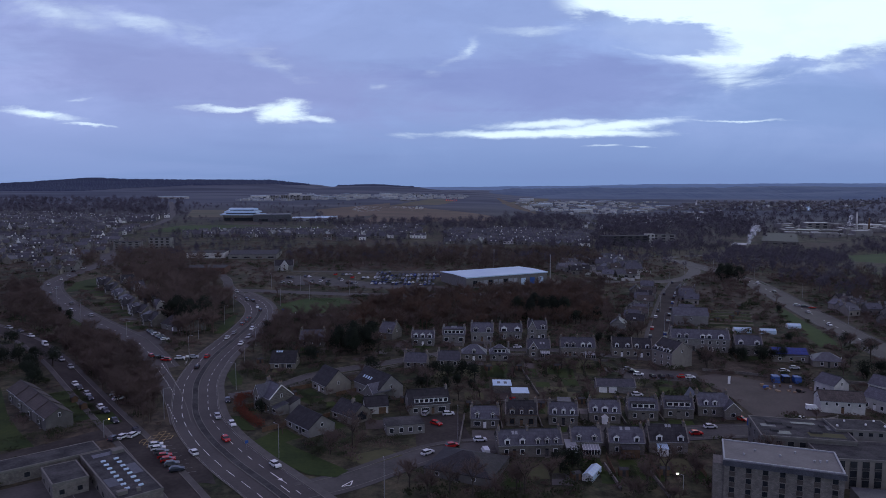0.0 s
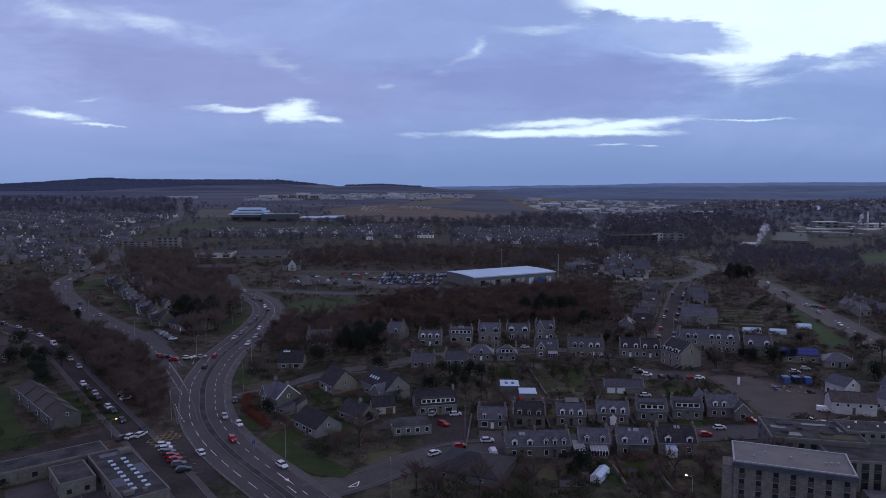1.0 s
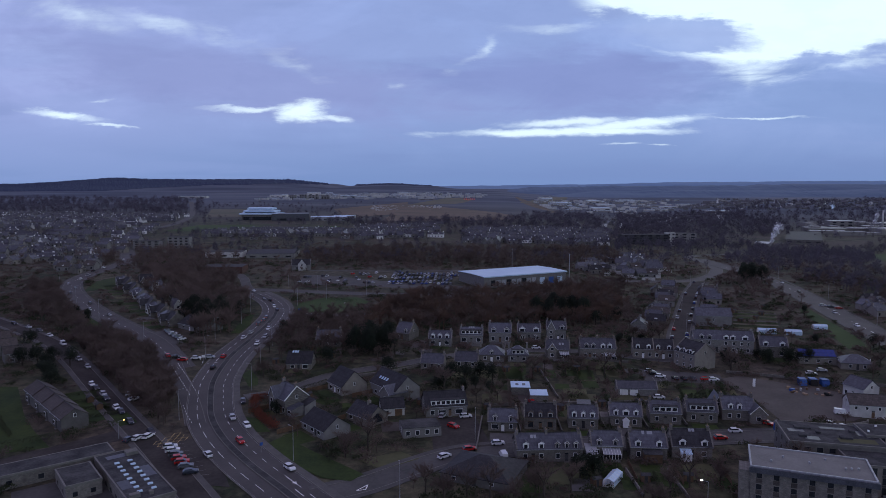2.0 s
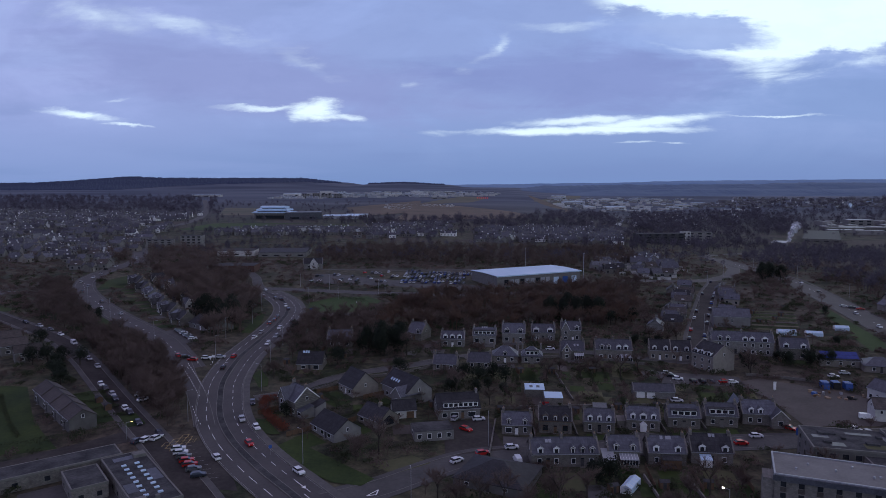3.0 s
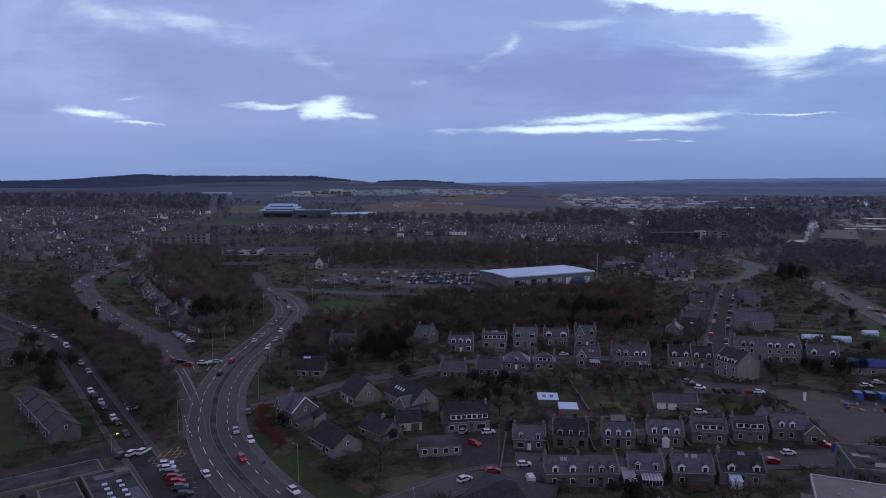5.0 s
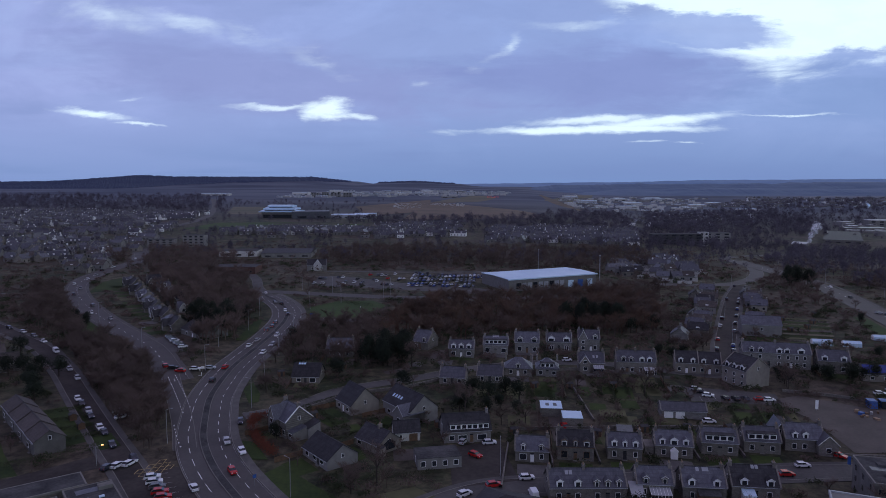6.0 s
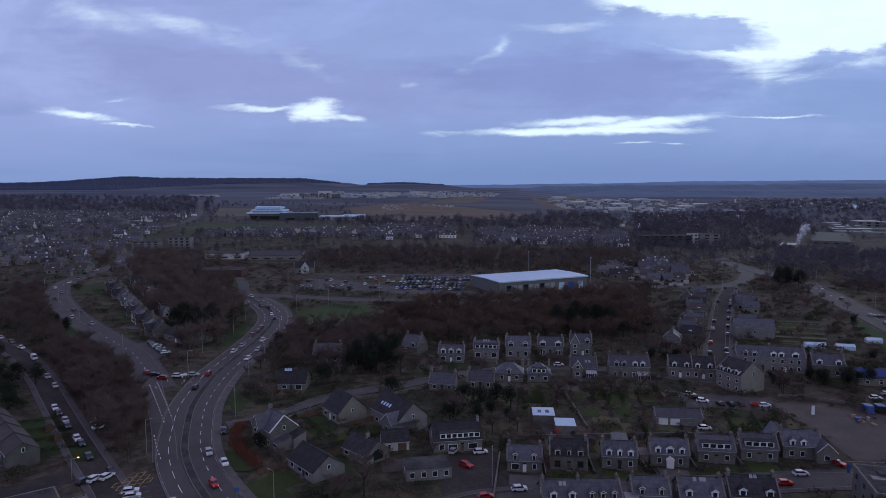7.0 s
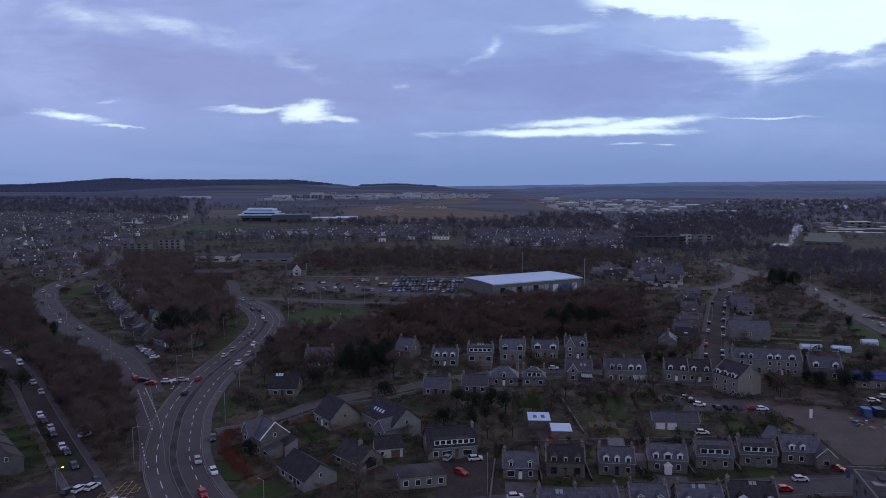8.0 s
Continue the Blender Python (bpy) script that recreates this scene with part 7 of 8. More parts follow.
place(t, (-147.2, 375, 0), (-137.9, 367, 70), (-131, 365, 130), (-139.7, 379, 200), (-127.9, 374, 260), (-148.8, 387, 320), (-134, 388, 20), (-47.9, 321, 40), (-42, 318, 100), (-36, 322, 160), (-43.5, 331, 220), (-34.5, 331, 280),
      (44, 402, 10), (51, 399, 60), (58, 402, 110), (64, 406, 170), (54.7, 414, 230), (71, 402, 290), (221, 548, 0), (228, 553, 80), (234, 548, 150), (225, 561, 220), (232, 562, 300), solid=0)
BROAD = (Geo().cyl((0, 0, -0.4), (0, 0, 3.0), 0.2, 0.1, 6, False), bush(14, 2.5, 6.6, 640, 0.22))
t = tree_thing("evergreen_tree", "broad dark evergreen beside a house", BROAD, "bark", "needles", "evergreen trees")
place(t, (-63.3, 237.6, 0), (84, 342, 40), (90, 348, 80), (78, 346, 120), (178, 352, 10), (140, 318, 30), (148, 316, 70), (154, 318, 10), (136, 322, 80), (180, 290, 0), (184, 286, 60), (120, 318, 20), (2, 268, 10), (6, 272, 60), (12, 266, 33), solid=0)
EVER = []
for sd, rad, hh in ((5, 3.4, 8.5), (6, 4.2, 10.5)):
    g = Geo().cyl((0, 0, -0.4), (0, 0, hh * 0.5), 0.3, 0.15, 7, False)
    EVER.append((g, bush(sd, rad, hh, 1100, 0.24)))
for pair, spots_ in zip(EVER, (((38, 197), (34, 195), (-46, 324), (-33, 329), (-4, 284), (8, 285), (-30, 290), (204, 348), (138, 316), (157, 318), (119, 310), (-8, 266), (-90, 352), (190, 296), (-190, 300), (-176, 296), (-168, 276), (-172, 285), (-158, 264)),
                               ((-40, 318), (-38, 334), (2, 277), (13, 279), (180, 292), (146, 314), (-58, 300), (-200, 318), (-186, 290), (206, 330), (-128, 395), (-134, 405), (88, 396), (75, 388), (-163, 270), (-180, 291), (-166, 291), (226, 556), (233, 551), (229, 563), (222, 549)))):
    t = tree_thing("evergreen_tree", "large dark evergreen tree above the gardens", pair, "bark", "needles", "evergreen trees")
    place(t, *[(x, y, (x * 7) % 360) for x, y in spots_], solid=0)
b4 = [tree_thing("bare_tree", "leafless grey-brown deciduous tree", g, "bark", "twigs", "garden trees") for g in BARE]
SPOTS = [(-4, 178), (2, 180), (8, 178), (14, 177), (20, 182), (-9, 183), (96, 196), (60, 174), (50, 176), (56, 184), (63, 190), (72, 192), (78, 188), (30, 186), (22, 180), (66, 178), (74, 181), (-24, 206), (-28, 210), (-20, 208), (-34, 205), (-48, 290), (-70, 310), (-78, 320), (-80, 280),
         (-58, 305), (-30, 318), (36, 296), (52, 300), (70, 303), (60, 290), (44, 290), (76, 295), (30, 288), (90, 372), (98, 380), (106, 366), (100, 352), (112, 385), (84, 362), (80, 352), (92, 342), (96, 350), (88, 356), (205, 345), (212, 330), (200, 320), (192, 300),
         (186, 312), (198, 360), (116, 300), (118, 306), (-96, 300), (-100, 286), (-112, 290), (-88, 318), (-86, 340), (-10, 275), (-6, 262), (6, 256), (14, 258)]
for k in range(4):
    own = SPOTS[k::4]
    place(b4[k], *[(x, y, rnd.uniform(0, 360)) for x, y in own if free(x, y)], solid=0)

# shrubs and hedges of the gardens
gard = [(q[0] + rnd.uniform(-4, 4), q[1] + rnd.uniform(-4, 4), rnd.uniform(0.8, 1.9)) for q in wild[760:]]
gard += [(rnd.uniform(-400, 330), 176 + 330 * rnd.random() ** 1.4, rnd.uniform(0.6, 1.7)) for _ in range(5200)]
gard = [q for q in gard if -0.76 * q[1] < q[0] < 0.68 * q[1] + 10 and free(q[0], q[1]) and not (-118 < q[0] < -60 and q[1] < 222)][:2800]
scatter("garden_shrubs", "dark evergreen shrubs of the gardens", BUSH, gard[::2], "leaves", category="shrubs")
scatter("garden_shrubs", "bare brown shrubs of the gardens", BUSH, gard[1::2], "twigs", category="shrubs")


SCRUB = [bush(s, r, hh, n, 0.34) for s, r, hh, n in ((41, 2.6, 1.5, 34), (42, 3.8, 2.0, 56), (43, 1.6, 1.1, 22))]
thick = [(rnd.uniform(-0.78, 0.68) * yy, yy, rnd.uniform(0.6, 1.6)) for yy in (330 + 480 * rnd.random() ** 1.2 for _ in range(7000))]
thick = [q for q in thick if free(q[0], q[1])]
scatter("scrub", "brown scrub and brambles on rough ground", SCRUB, thick[:3000], "twigs", category="scrub")


def hedge(line, hgt, mat, label, width=1.0):
    rr = random.Random(int(abs(line[0][0]) * 10))
    pts = curve(line, 0.5)
    b = Geo()
    for p in pts:
        for _ in range(70 if mat == "hedge_red" else 16):
            q = Vector((p.x + rr.gauss(0, width * 0.35), p.y + rr.gauss(0, width * 0.35), 0))
            q.z = G(p.x, p.y) + rr.random() ** 0.6 * hgt
            u = Vector((rr.gauss(0, 1), rr.gauss(0, 1), rr.gauss(0, 1))).normalized()
            v = u.orthogonal().normalized() * rr.uniform(0.10, 0.2)
            u = u * rr.uniform(0.10, 0.22)
            m = len(b.v)
            b.v += [tuple(q - u), tuple(q + v), tuple(q + u), tuple(q - v)]
            b.f.append((m, m + 1, m + 2, m + 3))
    return tagged(part("hedge", b, mat), label, "hedge")


hedge([(-75.0, 253), (-74, 247), (-71.4, 240.5), (-68, 234.5), (-64.5, 230), (-60.6, 225.6)], 2.4, "hedge_red", "russet beech hedge round a villa garden", 2.2)
hedge([(-75, 253), (-71.5, 254.5), (-67, 253)], 2.2, "hedge_red", "russet beech hedge beside the lane", 2.2)
hedge([(-152, 197), (-135.5, 207), (-126.6, 214), (-119.4, 219), (-113.5, 225.8)], 2.4, "leaves", "tall dark hedge below the lawn", 2.0)
hedge([(-172, 250), (-158, 232), (-142, 214)], 1.5, "leaves", "clipped dark hedge behind the terrace", 1.2)
hedge([(-102, 429), (-96.5, 437), (-91, 445)], 2.0, "twigs", "low brown shrub bed on the grass island", 4.5)
hedge([(-84, 443), (-76, 440), (-67.5, 436.5)], 2.2, "leaves", "dark shrub bed on the grass island", 4.5)
hedge([(-96, 379), (-90.5, 386.5), (-85.5, 393)], 1.2, "twigs_red", "low russet shrub bed beside the junction", 4.0)
for k in range(4):
    hedge([(-146 + k * 6.0, 252 - k * 7.2), (-137 + k * 6.0, 258 - k * 7.2)], 1.2, "leaves", "dark hedge between front gardens", 1.0)


# ---------------------------------------------------------------- scrap yard, greenhouses, box junction
for k, (x, y) in enumerate(((139.0, 283.5), (143.4, 283.8), (147.8, 283.0))):
    s = thing("skip", "tall blue steel waste container in the yard", "container", "blue containers", m=at(x, y, -8))
    part("body", Geo().prism([(-1.3, 0, 0.1), (-1.3, 4.4, 0.1), (-1.3, 4.4, 2.5), (-1.3, 0.8, 2.3)][::-1], (2.6, 0, 0)), "metal_blue" if k != 1 else "tyre", s)
    part("rim", Geo().box(-1.4, 0.9, 2.5, 1.4, 4.5, 2.62), "metal_blue", s)
    for i in range(4):
        part("rib", Geo().box(-1.4, 1.0 + i * 0.9, 0.2, -1.3, 1.15 + i * 0.9, 2.3), "metal_blue", s)
rr = random.Random(9)
for i in range(20):
    x, y = 130 + rr.uniform(0, 20), 271 + rr.uniform(0, 9)
    a, b_, c_ = rr.uniform(0.3, 1.1), rr.uniform(0.25, 0.8), rr.uniform(0.3, 1.1)
    sc = thing("scrap_crate", "piece of scrap metal in the yard", "scrap", "scrap in the yard", m=at(x, y, rr.uniform(0, 180)))
    part("box", Geo().prism([(-a, -b_, 0), (a, -b_, 0), (a * 0.8, b_, 0), (-a * 0.9, b_, 0)], (0.1, 0, c_)), rr.choice(["pot", "metal_blue", "steel", "metal_grey", "timber", "tyre", "pot"]), sc)
for x, y, w in ((163, 373, 9), (176, 371, 8), (197, 385, 7), (150, 388 + 20, 6)):
    gh = thing("greenhouse", "white-framed glass greenhouse in a garden", "greenhouse", "greenhouses", m=at(x, y, -10))
    part("glazing", Geo().prism([(-w / 2, 0, 0), (-w / 2, 4, 0), (-w / 2, 4, 1.9), (-w / 2, 2, 2.8), (-w / 2, 0, 1.9)][::-1], (w, 0, 0)), "metal_white", gh)
    for i in range(5):
        xx = -w / 2 + w * i / 4
        part("bar", Geo().prism([(xx - 0.04, -0.05, 0), (xx - 0.04, 4.05, 0), (xx - 0.04, 4.05, 1.93), (xx - 0.04, 2, 2.87), (xx - 0.04, -0.05, 1.93)][::-1], (0.08, 0, 0)), "white", gh)
for i in range(6):
    hedge([(147 + i * 3.6, 379.8 + i * 9.2), (170 + i * 3.6, 376.8 + i * 9.2)], 1.3, "leaves", "low dark hedge between allotment strips", 0.7)
box = Geo()
QA, QB, QC, QD = Vector((-95.5, 211.5)), Vector((-91.0, 221.5)), Vector((-85.5, 216.5)), Vector((-90.0, 206.8))
for i in range(3):
    u = (i + 0.5) / 3
    for a, b_ in ((QA.lerp(QB, u), QA.lerp(QD, u)), (QB.lerp(QC, u), QD.lerp(QC, u)), (QA.lerp(QB, u), QB.lerp(QC, 1 - u)), (QA.lerp(QD, u), QD.lerp(QC, 1 - u))):
        strip([a, b_], -0.06, 0.06, 0.16, geo=box)
tagged(part("box_marking", box, "paint_yellow"), "faded yellow box junction hatching on asphalt", "road marking", "", "structure")
ap = thing("approach_lights", "row of red runway approach lights", "lights", m=at(30, 2480))
for i in range(6):
    part("lamp", Geo().cyl((i * 7 - 18, 0, 0), (i * 7 - 18, 0, 4), 0.4, 0.4, 6).box(i * 7 - 18.7, -1, 4, i * 7 - 17.3, 1, 5.2), "red_glow", ap)


def wall_run(pts, hgt, label, mat="granite", th=0.4):
    line = curve(pts, 3.0)
    return tagged(part("garden_wall", strip(line, -th / 2, th / 2, -0.3, hgt), mat), label, "wall")


for pts in ([(5, 211), (8, 243)], [(20, 226), (20, 246)], [(33.6, 228), (33.6, 248)], [(48.6, 231), (49, 252)], [(63, 233), (63.5, 254)],
            [(77, 236), (78, 258)], [(10, 252), (60, 258), (104, 262)], [(-46, 282), (-30, 290), (-16, 302)], [(8, 312), (40, 320), (75, 312)], [(34, 300), (37, 262)], [(20, 318), (22, 340)], [(-68, 257), (-60, 265), (-49, 282)],
            [(106, 240), (135, 240), (142, 244)], [(60, 200), (61, 180)], [(48, 200), (49, 184)], [(114, 300), (130, 296), (152, 288), (180, 284)]):
    wall_run(pts, 1.1, "low grey granite garden wall")


def garden(x, y, rot, near, depth, w, mat, label):
    """A rectangle of lawn or paving before (near > 0) or behind a house, set in its frame."""
    m = at(x, y, rot)
    pts = [m @ Vector(p) for p in ((-w / 2, near, 0), (w / 2, near, 0), (w / 2, near + depth, 0), (-w / 2, near + depth, 0))]
    g = Geo().poly([(p.x, p.y, G(p.x, p.y) + 0.07) for p in pts])
    return tagged(part("lawn" if "grass" in mat else "paving", g, mat), label, "lawn" if "grass" in mat else "paving", "", "structure")


def fence(x, y, rot, near, depth, side, label="weathered brown timber garden fence"):
    m = at(x, y, rot)
    ob = thing("garden_fence", label, "fence", "garden fences")
    n = max(2, int(abs(depth) / 2.0))
    for i in range(n):
        p, q = m @ Vector((side, near + depth * i / n, 0)), m @ Vector((side, near + depth * (i + 0.96) / n, 0))
        d = (q - p).normalized() * 0.03
        nrm = Vector((-d.y, d.x, 0))
        z0, z1 = G(p.x, p.y), G(q.x, q.y)
        part("fence_panel", Geo().prism([(p.x - nrm.x, p.y - nrm.y, z0), (q.x - nrm.x, q.y - nrm.y, z1), (q.x - nrm.x, q.y - nrm.y, z1 + 1.6), (p.x - nrm.x, p.y - nrm.y, z0 + 1.6)], (2 * nrm.x, 2 * nrm.y, 0)), "timber", ob)


rg = random.Random(4)
for x, y, r, w in ((14.2, 228.4, -3, 10), (26.8, 230.5, -4, 11), (41.3, 232.2, -5, 10), (56.1, 235, -6, 11), (70.4, 238.3, -6, 11), (83.6, 240.6, -6, 10)):
    garden(x, y, r, -8.5, 6.5, w - 1.5, rg.choice(["grass", "paving", "grass_dry", "grass"]), "small front garden of a granite house")
    garden(x, y, r, 10, 9, w - 2.0, rg.choice(["grass", "grass", "grass_dry"]), "mown back lawn of a granite house")
    fence(x, y, r, 9, 16, w / 2 + 1.0)
for x, y, r, w in ((26.8, 205.3, 4, 17), (44.5, 209.2, -2, 9), (56.8, 208.5, -3, 10), (70.2, 210, -4, 11)):
    garden(x, y, r, -15, 11, w - 2.5, rg.choice(["grass", "grass_dry"]), "rough back lawn behind a granite house")
    fence(x, y, r, -17, 14, w / 2 + 1.0)
for x, y, r, w in ((-9.9, 336.6, -2, 11), (5.4, 342.5, -3, 11), (19.2, 347, -3, 11), (34.2, 352, -4, 11), (48.2, 353, -5, 10)):
    garden(x, y, r, -6.5, 5.5, w - 2, rg.choice(["paving", "grass", "grass_dry"]), "small front garden of a villa")
for x, y, r, w in ((14, 310, -4, 11), (25.8, 310.5, -3, 9), (44.6, 318.5, -3, 10), (62.8, 318, -4, 15)):
    garden(x, y, r, -7, 5.5, w - 2, rg.choice(["paving", "grass_dry", "tarmac_brown"]), "paved terrace behind a house")
    garden(x, y, r, -19, 11, w - 3, rg.choice(["grass", "grass_dry"]), "sloping back lawn with shrubs")
    fence(x, y, r, -26, 20, w / 2 + 1)
for x, y, r, w in ((-34.5, 232.5, -43, 11), (-47.7, 222.3, -47.5, 12), (-63.7, 241.8, -48, 9), (-47.9, 263.9, -51.5, 10), (-68, 295, 3, 11), (-63, 329.5, 2, 11), (146, 327, -12, 12), (140, 388, -10, 16), (-29, 258.7, -51, 12)):
    garden(x, y, r, -8, 6.5, w - 2, rg.choice(["grass", "grass_dry", "grass"]), "lawn beside a house")
    fence(x, y, r, -9, 9, -w / 2 - 1)


for x0, y0, dx, dy, w, depth, n in ((12, 254, 12.4, 1.2, 9.5, 13, 8), (-2, 282, 12.6, 2.2, 9, 12, 9), (14, 270, 13.0, 1.6, 8, 9, 7), (20, 186, 13.4, 1.0, 8.5, 10, 5), (-30, 318, 13.2, 3.2, 8, 9, 8)):
    for i in range(n):
        gx, gy = x0 + dx * i + rg.uniform(-1, 1), y0 + dy * i + rg.uniform(-1.5, 1.5)
        if free(gx, gy) and free(gx, gy + depth * 0.6):
            garden(gx, gy, -4 + rg.uniform(-4, 4), 0, depth * rg.uniform(0.6, 1.0), w * rg.uniform(0.55, 0.95), rg.choice(["grass", "grass", "grass_dry", "paving", "grass_dry"]), "back lawn between shrubs and hedges")
        if rg.random() < 0.75:
            hedge([(gx + dx / 2, gy - 1), (gx + dx / 2 + 0.6, gy + depth * 0.5), (gx + dx / 2 + 1.2, gy + depth)], rg.uniform(1.0, 2.0), rg.choice(["leaves", "leaves", "twigs"]), "overgrown hedge between two back gardens", rg.uniform(0.8, 1.6))
for x0, y0, x1, y1 in ((-78, 300, -60, 318), (-56, 262, -48, 250), (-50, 232, -40, 244), (-36, 246, -28, 252), (-20, 232, -10, 230), (-26, 214, -14, 218), (-40, 206, -30, 214), (8, 246, 8.6, 252), (104, 248, 110, 262), (-18, 270, -6, 276), (-62, 282, -50, 292)):
    hedge([(x0, y0), ((x0 + x1) / 2 + 1, (y0 + y1) / 2), (x1, y1)], 1.5, "leaves", "dark evergreen hedge beside a house", 1.3)


def garden_shed(label, w=2.6, d=2.0):
    ob = thing("garden_shed", label, "shed", "garden sheds")
    part("wall", Geo().prism([(-w / 2, 0, -0.3), (-w / 2, d, -0.3), (-w / 2, d, 1.9), (-w / 2, d / 2, 2.4), (-w / 2, 0, 1.9)][::-1], (w, 0, 0)), "timber", ob)
    part("roof", gable_roof(w, d, 1.9, 2.4, 0.12, 0.06), "felt", ob)
    part("door", Geo().box(-0.45, -0.05, 0, 0.45, 0.01, 1.8), "felt", ob)
    return ob


place(garden_shed("small timber garden shed with felt roof"), (10, 248, 10), (36, 249, -20), (52, 254, 15), (66, 256, 0), (80, 257, 30), (92, 258, -10), (38, 190, 20), (52, 193, 0), (64, 194, -10), (20, 295, 30), (33, 296, 0),
      (50, 298, 10), (-56, 256, 40), (-14, 252, 20), (-58, 312, 0), (-80, 300, 30), (160, 400, 10), (172, 408, 20), (180, 420, 0), (166, 425, 30), (190, 440, 0), (150, 345, 10), (-128, 240, -46), (-135, 247, -46), solid=0)
gh = thing("greenhouse", "low glass greenhouse behind the street row", "greenhouse", "greenhouses", m=at(44, 192, 60))
part("glazing", Geo().prism([(-4, 0, 0), (-4, 3, 0), (-4, 3, 1.8), (-4, 1.5, 2.5), (-4, 0, 1.8)][::-1], (8, 0, 0)), "metal_white", gh)
for i in range(6):
    part("bar", Geo().prism([(-4 + i * 1.6, -0.04, 0), (-4 + i * 1.6, 3.04, 0), (-4 + i * 1.6, 3.04, 1.84), (-4 + i * 1.6, 1.5, 2.56), (-4 + i * 1.6, -0.04, 1.84)][::-1], (0.08, 0, 0)), "white", gh)

for x, y, r, w, d_, mt, lab in ((-24, 330, -20, 5, 16, "tarmac_brown", "sloping drive beside a cottage"), (-40, 308, -50, 4, 12, "tarmac_brown", "gravel drive off the lane"), (-58, 318, 0, 7, 9, "tarmac_brown", "gravel forecourt of a villa"),
                                (22, 285, -4, 7, 14, "grass", "sloping back lawn"), (40, 300, -4, 8, 8, "tarmac_brown", "bare soil of a back garden"), (52, 286, -6, 7, 14, "grass", "mown back lawn"),
                                (66, 290, -4, 8, 12, "grass_dry", "rough back lawn"), (44, 262, -5, 9, 12, "grass_dry", "yellowish back lawn"), (58, 256, -5, 10, 7, "grass", "mown back lawn"),
                                (88, 262, -8, 6, 14, "grass", "long green garden strip"), (97, 264, -8, 5, 13, "grass", "long green garden strip"), (104, 266, -10, 5, 12, "grass_dry", "long garden strip of rough grass"),
                                (134, 372, -10, 16, 8, "grass", "green lawn before the hall"), (-36, 246, 10, 12, 7, "grass", "lawn between two houses"), (-52, 252, -45, 8, 8, "grass", "small lawn with garden seats"),
                                (-22, 226, 10, 7, 8, "tarmac_brown", "gravel drive between houses"), (36, 243, -4, 6, 9, "grass", "mown back lawn"), (75, 252, -6, 7, 8, "grass", "mown back lawn")):
    garden(x, y, r, 0, d_, w, mt, lab)
for line in ([(84, 262), (87, 278)], [(93, 263), (96, 279)], [(101, 264), (104, 279)], [(48, 284), (49, 299)], [(60, 284), (61, 300)], [(18, 284), (17, 298)], [(-64, 262), (-56, 270), (-50, 280)], [(-36, 300), (-24, 309)], [(70, 250), (71, 262)]):
    hedge([line[0], ((line[0][0] + line[-1][0]) / 2, (line[0][1] + line[-1][1]) / 2), line[-1]], 1.4, "leaves", "clipped dark hedge between gardens", 0.9)

# ---------------------------------------------------------------- signs and small street things
def road_sign(x, y, rot, w, hh, mat, label, z=2.2):
    ob = thing("road_sign", label, "sign", "road signs", m=at(x, y, rot))
    part("post", Geo().cyl((0, 0, -0.3), (0, 0, z + hh), 0.05, 0.05, 6), "steel", ob)
    part("plate", Geo().box(-w / 2, -0.09, z, w / 2, -0.055, z + hh), mat, ob)


road_sign(-66.5, 246, 20, 1.6, 0.9, "white", "white direction sign beside the carriageway")
road_sign(-60, 207, 40, 1.0, 1.0, "metal_blue", "blue road sign on the verge")
road_sign(-112, 300, 0, 1.4, 1.0, "white", "white direction sign at the junction")
road_sign(-92, 398, 0, 2.4, 1.6, "metal_blue", "large blue direction sign by the island")
road_sign(105, 233, -10, 0.9, 2.4, "metal_blue", "tall blue panel sign by the street", 0.8)
road_sign(117.5, 280, -15, 1.0, 3.2, "white", "tall white panel sign at the yard", 0.6)


def bollard(x, y):
    ob = thing("bollard", "white reflective traffic bollard on an island", "bollard", "traffic bollards", m=at(x, y, 0, 0.1))
    part("post", Geo().cyl((0, 0, 0), (0, 0, 0.9), 0.14, 0.12, 8), "white", ob)
    part("base", Geo().cyl((0, 0, 0), (0, 0, 0.15), 0.3, 0.28, 8), "kerb", ob)


for x, y in ((-118, 297.5), (-112, 298.5), (-114.5, 303), (-86, 402), (-72, 432), (-100, 436)):
    bollard(x, y)


def traffic_light(x, y, rot):
    ob = thing("traffic_light", "traffic light on a grey pole showing red", "traffic light", "traffic lights", m=at(x, y, rot))
    part("pole", Geo().cyl((0, 0, -0.3), (0, 0, 3.4), 0.07, 0.07, 8), "steel", ob)
    hd = part("head", Geo().box(-0.2, -0.22, 2.5, 0.2, -0.08, 3.5), "tyre", ob)
    part("red_lens", Geo().cyl((0, -0.22, 3.28), (0, -0.26, 3.28), 0.13, 0.13, 10), "red_glow", hd)


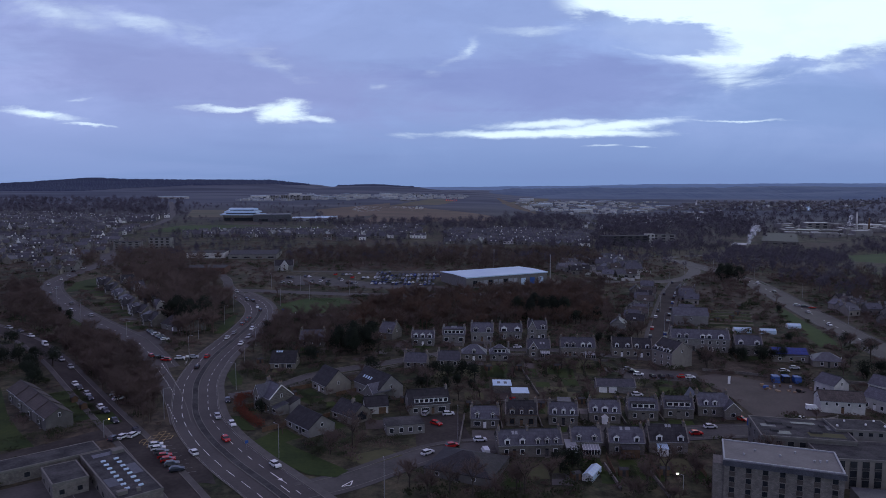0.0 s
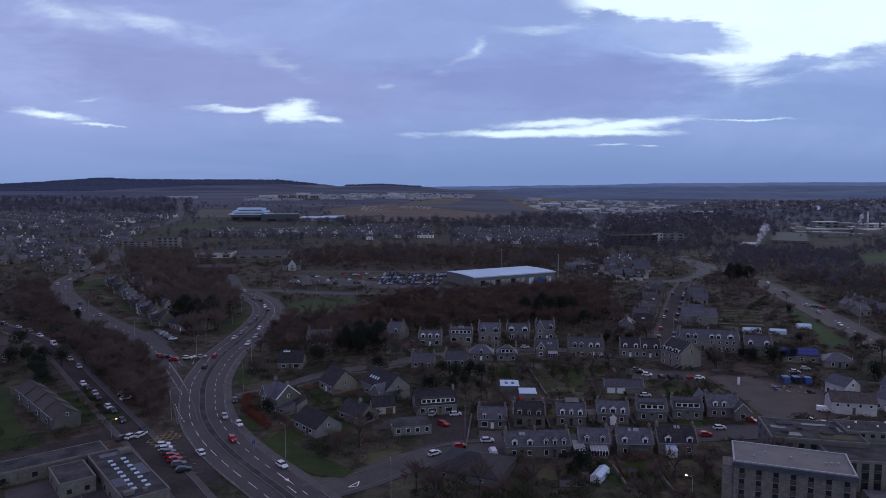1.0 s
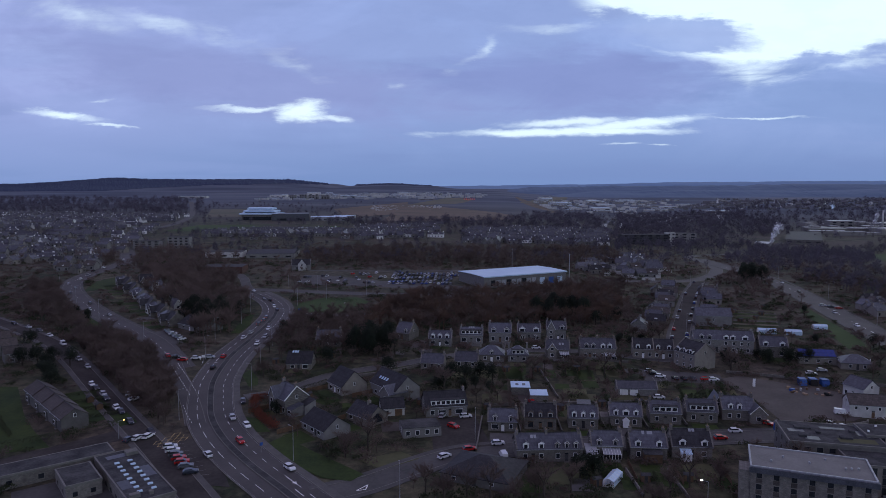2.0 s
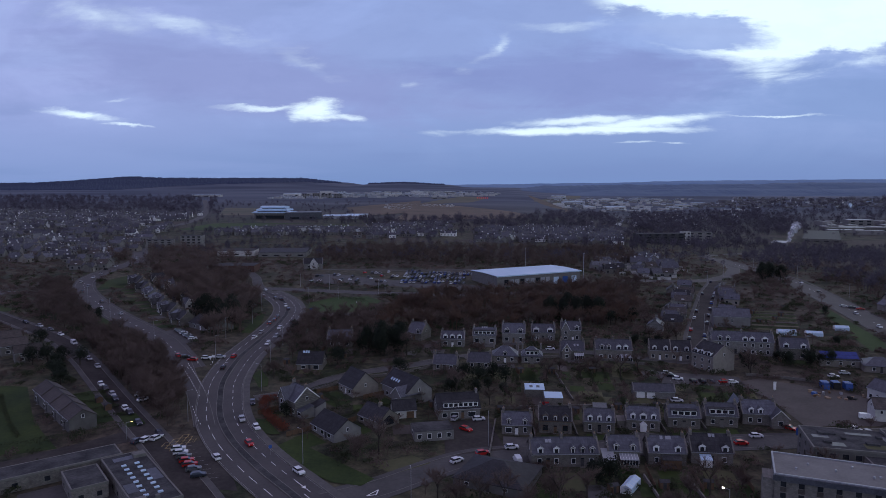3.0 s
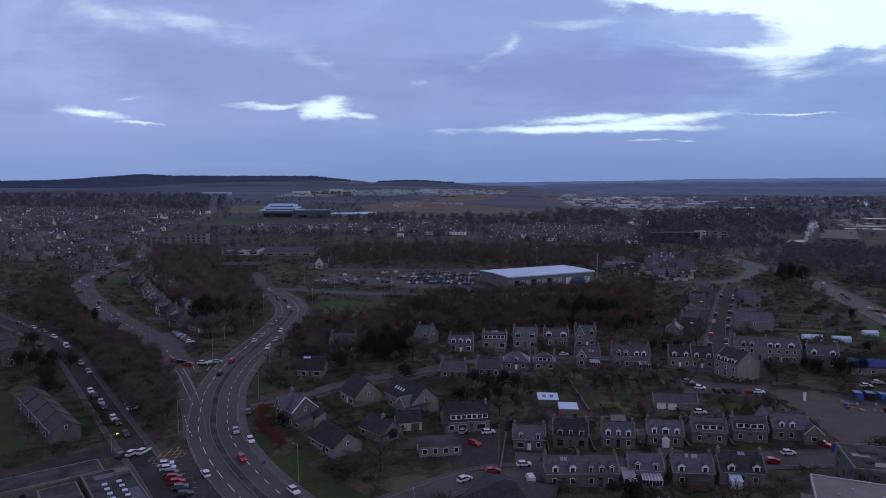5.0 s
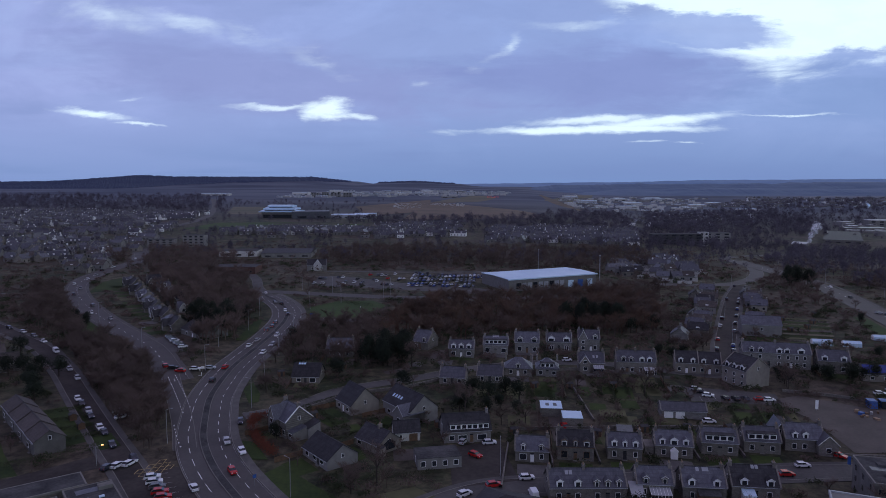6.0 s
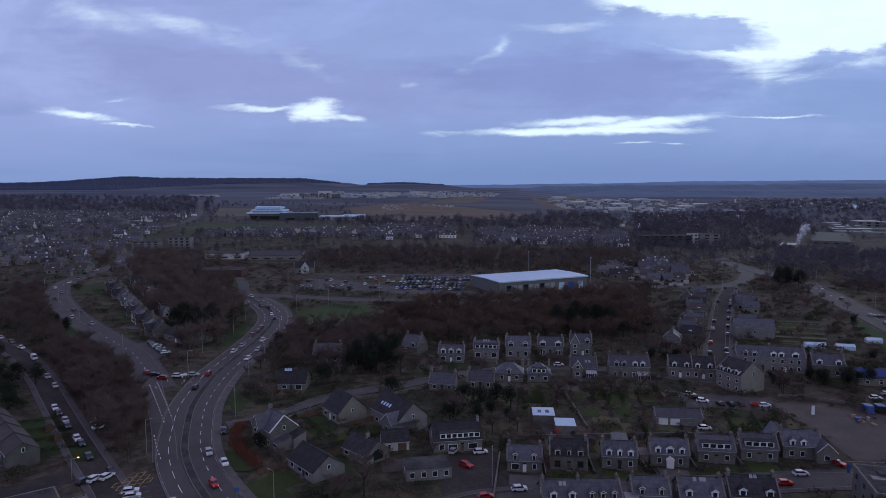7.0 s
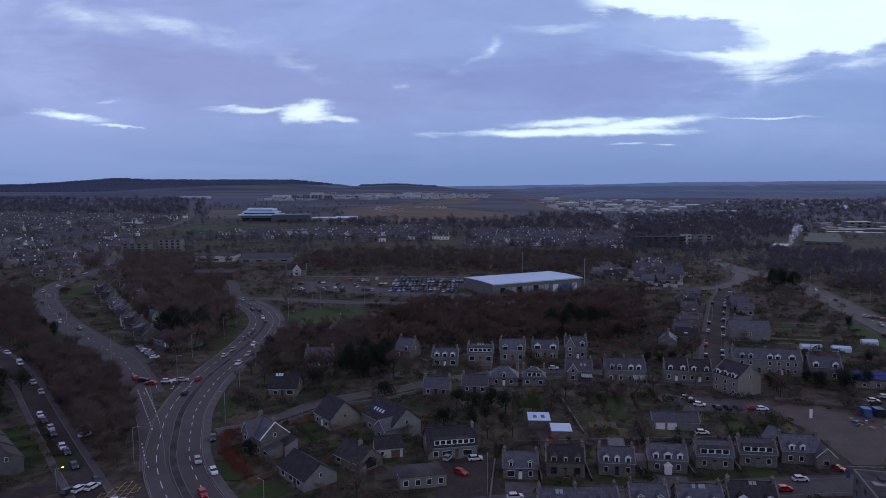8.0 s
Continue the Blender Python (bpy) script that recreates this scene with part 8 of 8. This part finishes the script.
for x, y, r in ((-333, 690, 20), (-322, 694, 20), (-340, 700, 20)):
    traffic_light(x, y, r)
JUNCTION = ([(-99, 401), (-89, 402), (-79, 401)], [(-123.5, 294), (-112, 275), (-101, 256.5)], [(-122, 297), (-111, 279), (-101, 262)], [(-99.5, 246), (-94, 236), (-89, 228)], [(-106, 300), (-114, 296)], [(-140, 452), (-131, 458)])
ARROWS = (nearest(DUAL, -45.5, 187.5),)
# hatching and arrows of the carriageway
hat = Geo()
for k, off in enumerate((4.4,)):
    o = offset(DUAL, off)
    for i0 in ARROWS:
        s = o[i0:i0 + 5]
        strip(s, -0.12, 0.12, 0.15, geo=hat)
        t0 = (s[0] - s[1]).normalized()
        n0 = Vector((t0.y, -t0.x))
        tip, lft, rgt = s[0] + t0 * 1.8, s[0] + n0 * 0.7, s[0] - n0 * 0.7
        hat.poly([(q.x, q.y, G(q.x, q.y) + 0.152) for q in (tip, lft, rgt)])
tagged(part("arrow_marking", hat, "paint"), "white arrows and hatching painted on asphalt", "road marking", "", "structure")
junction = Geo()
for pts in JUNCTION:
    dashes(junction, curve(pts, 0.5), 0, 1.6, 1.4, 0.3, 0.17)
tagged(part("junction_marking", junction, "paint"), "short white dashes across a road junction", "road marking", "", "structure")
tri = Geo()
for a, b_ in (((-27.6, 183.6), (-25.2, 184.4)), ((-25.2, 184.4), (-25.0, 187.2)), ((-25.0, 187.2), (-27.6, 183.6))):
    strip([Vector(a), Vector(b_)], -0.15, 0.15, 0.17, geo=tri)
tagged(part("give_way_marking", tri, "paint"), "white give-way triangle painted on asphalt", "road marking", "", "structure")
bays = Geo()
for i in range(9):
    a = Vector((-90.5 + i * 2.0, 210.5 - i * 2.6))
    strip([a, a + Vector((4.6, 1.8))], -0.05, 0.05, 0.15, geo=bays)
for i in range(10):
    a = Vector((80 + i * 2.7, 286.4))
    strip([a, a + Vector((0.2, 4.6))], -0.05, 0.05, 0.15, geo=bays)
for i in range(5):
    a = Vector((-108 + i * 2.6, 168 + i * 2.2))
    strip([a, a + Vector((3.2, -3.6))], -0.05, 0.05, 0.15, geo=bays)
tagged(part("bay_marking", bays, "paint_worn"), "thin white parking bay lines on asphalt", "road marking", "", "structure")
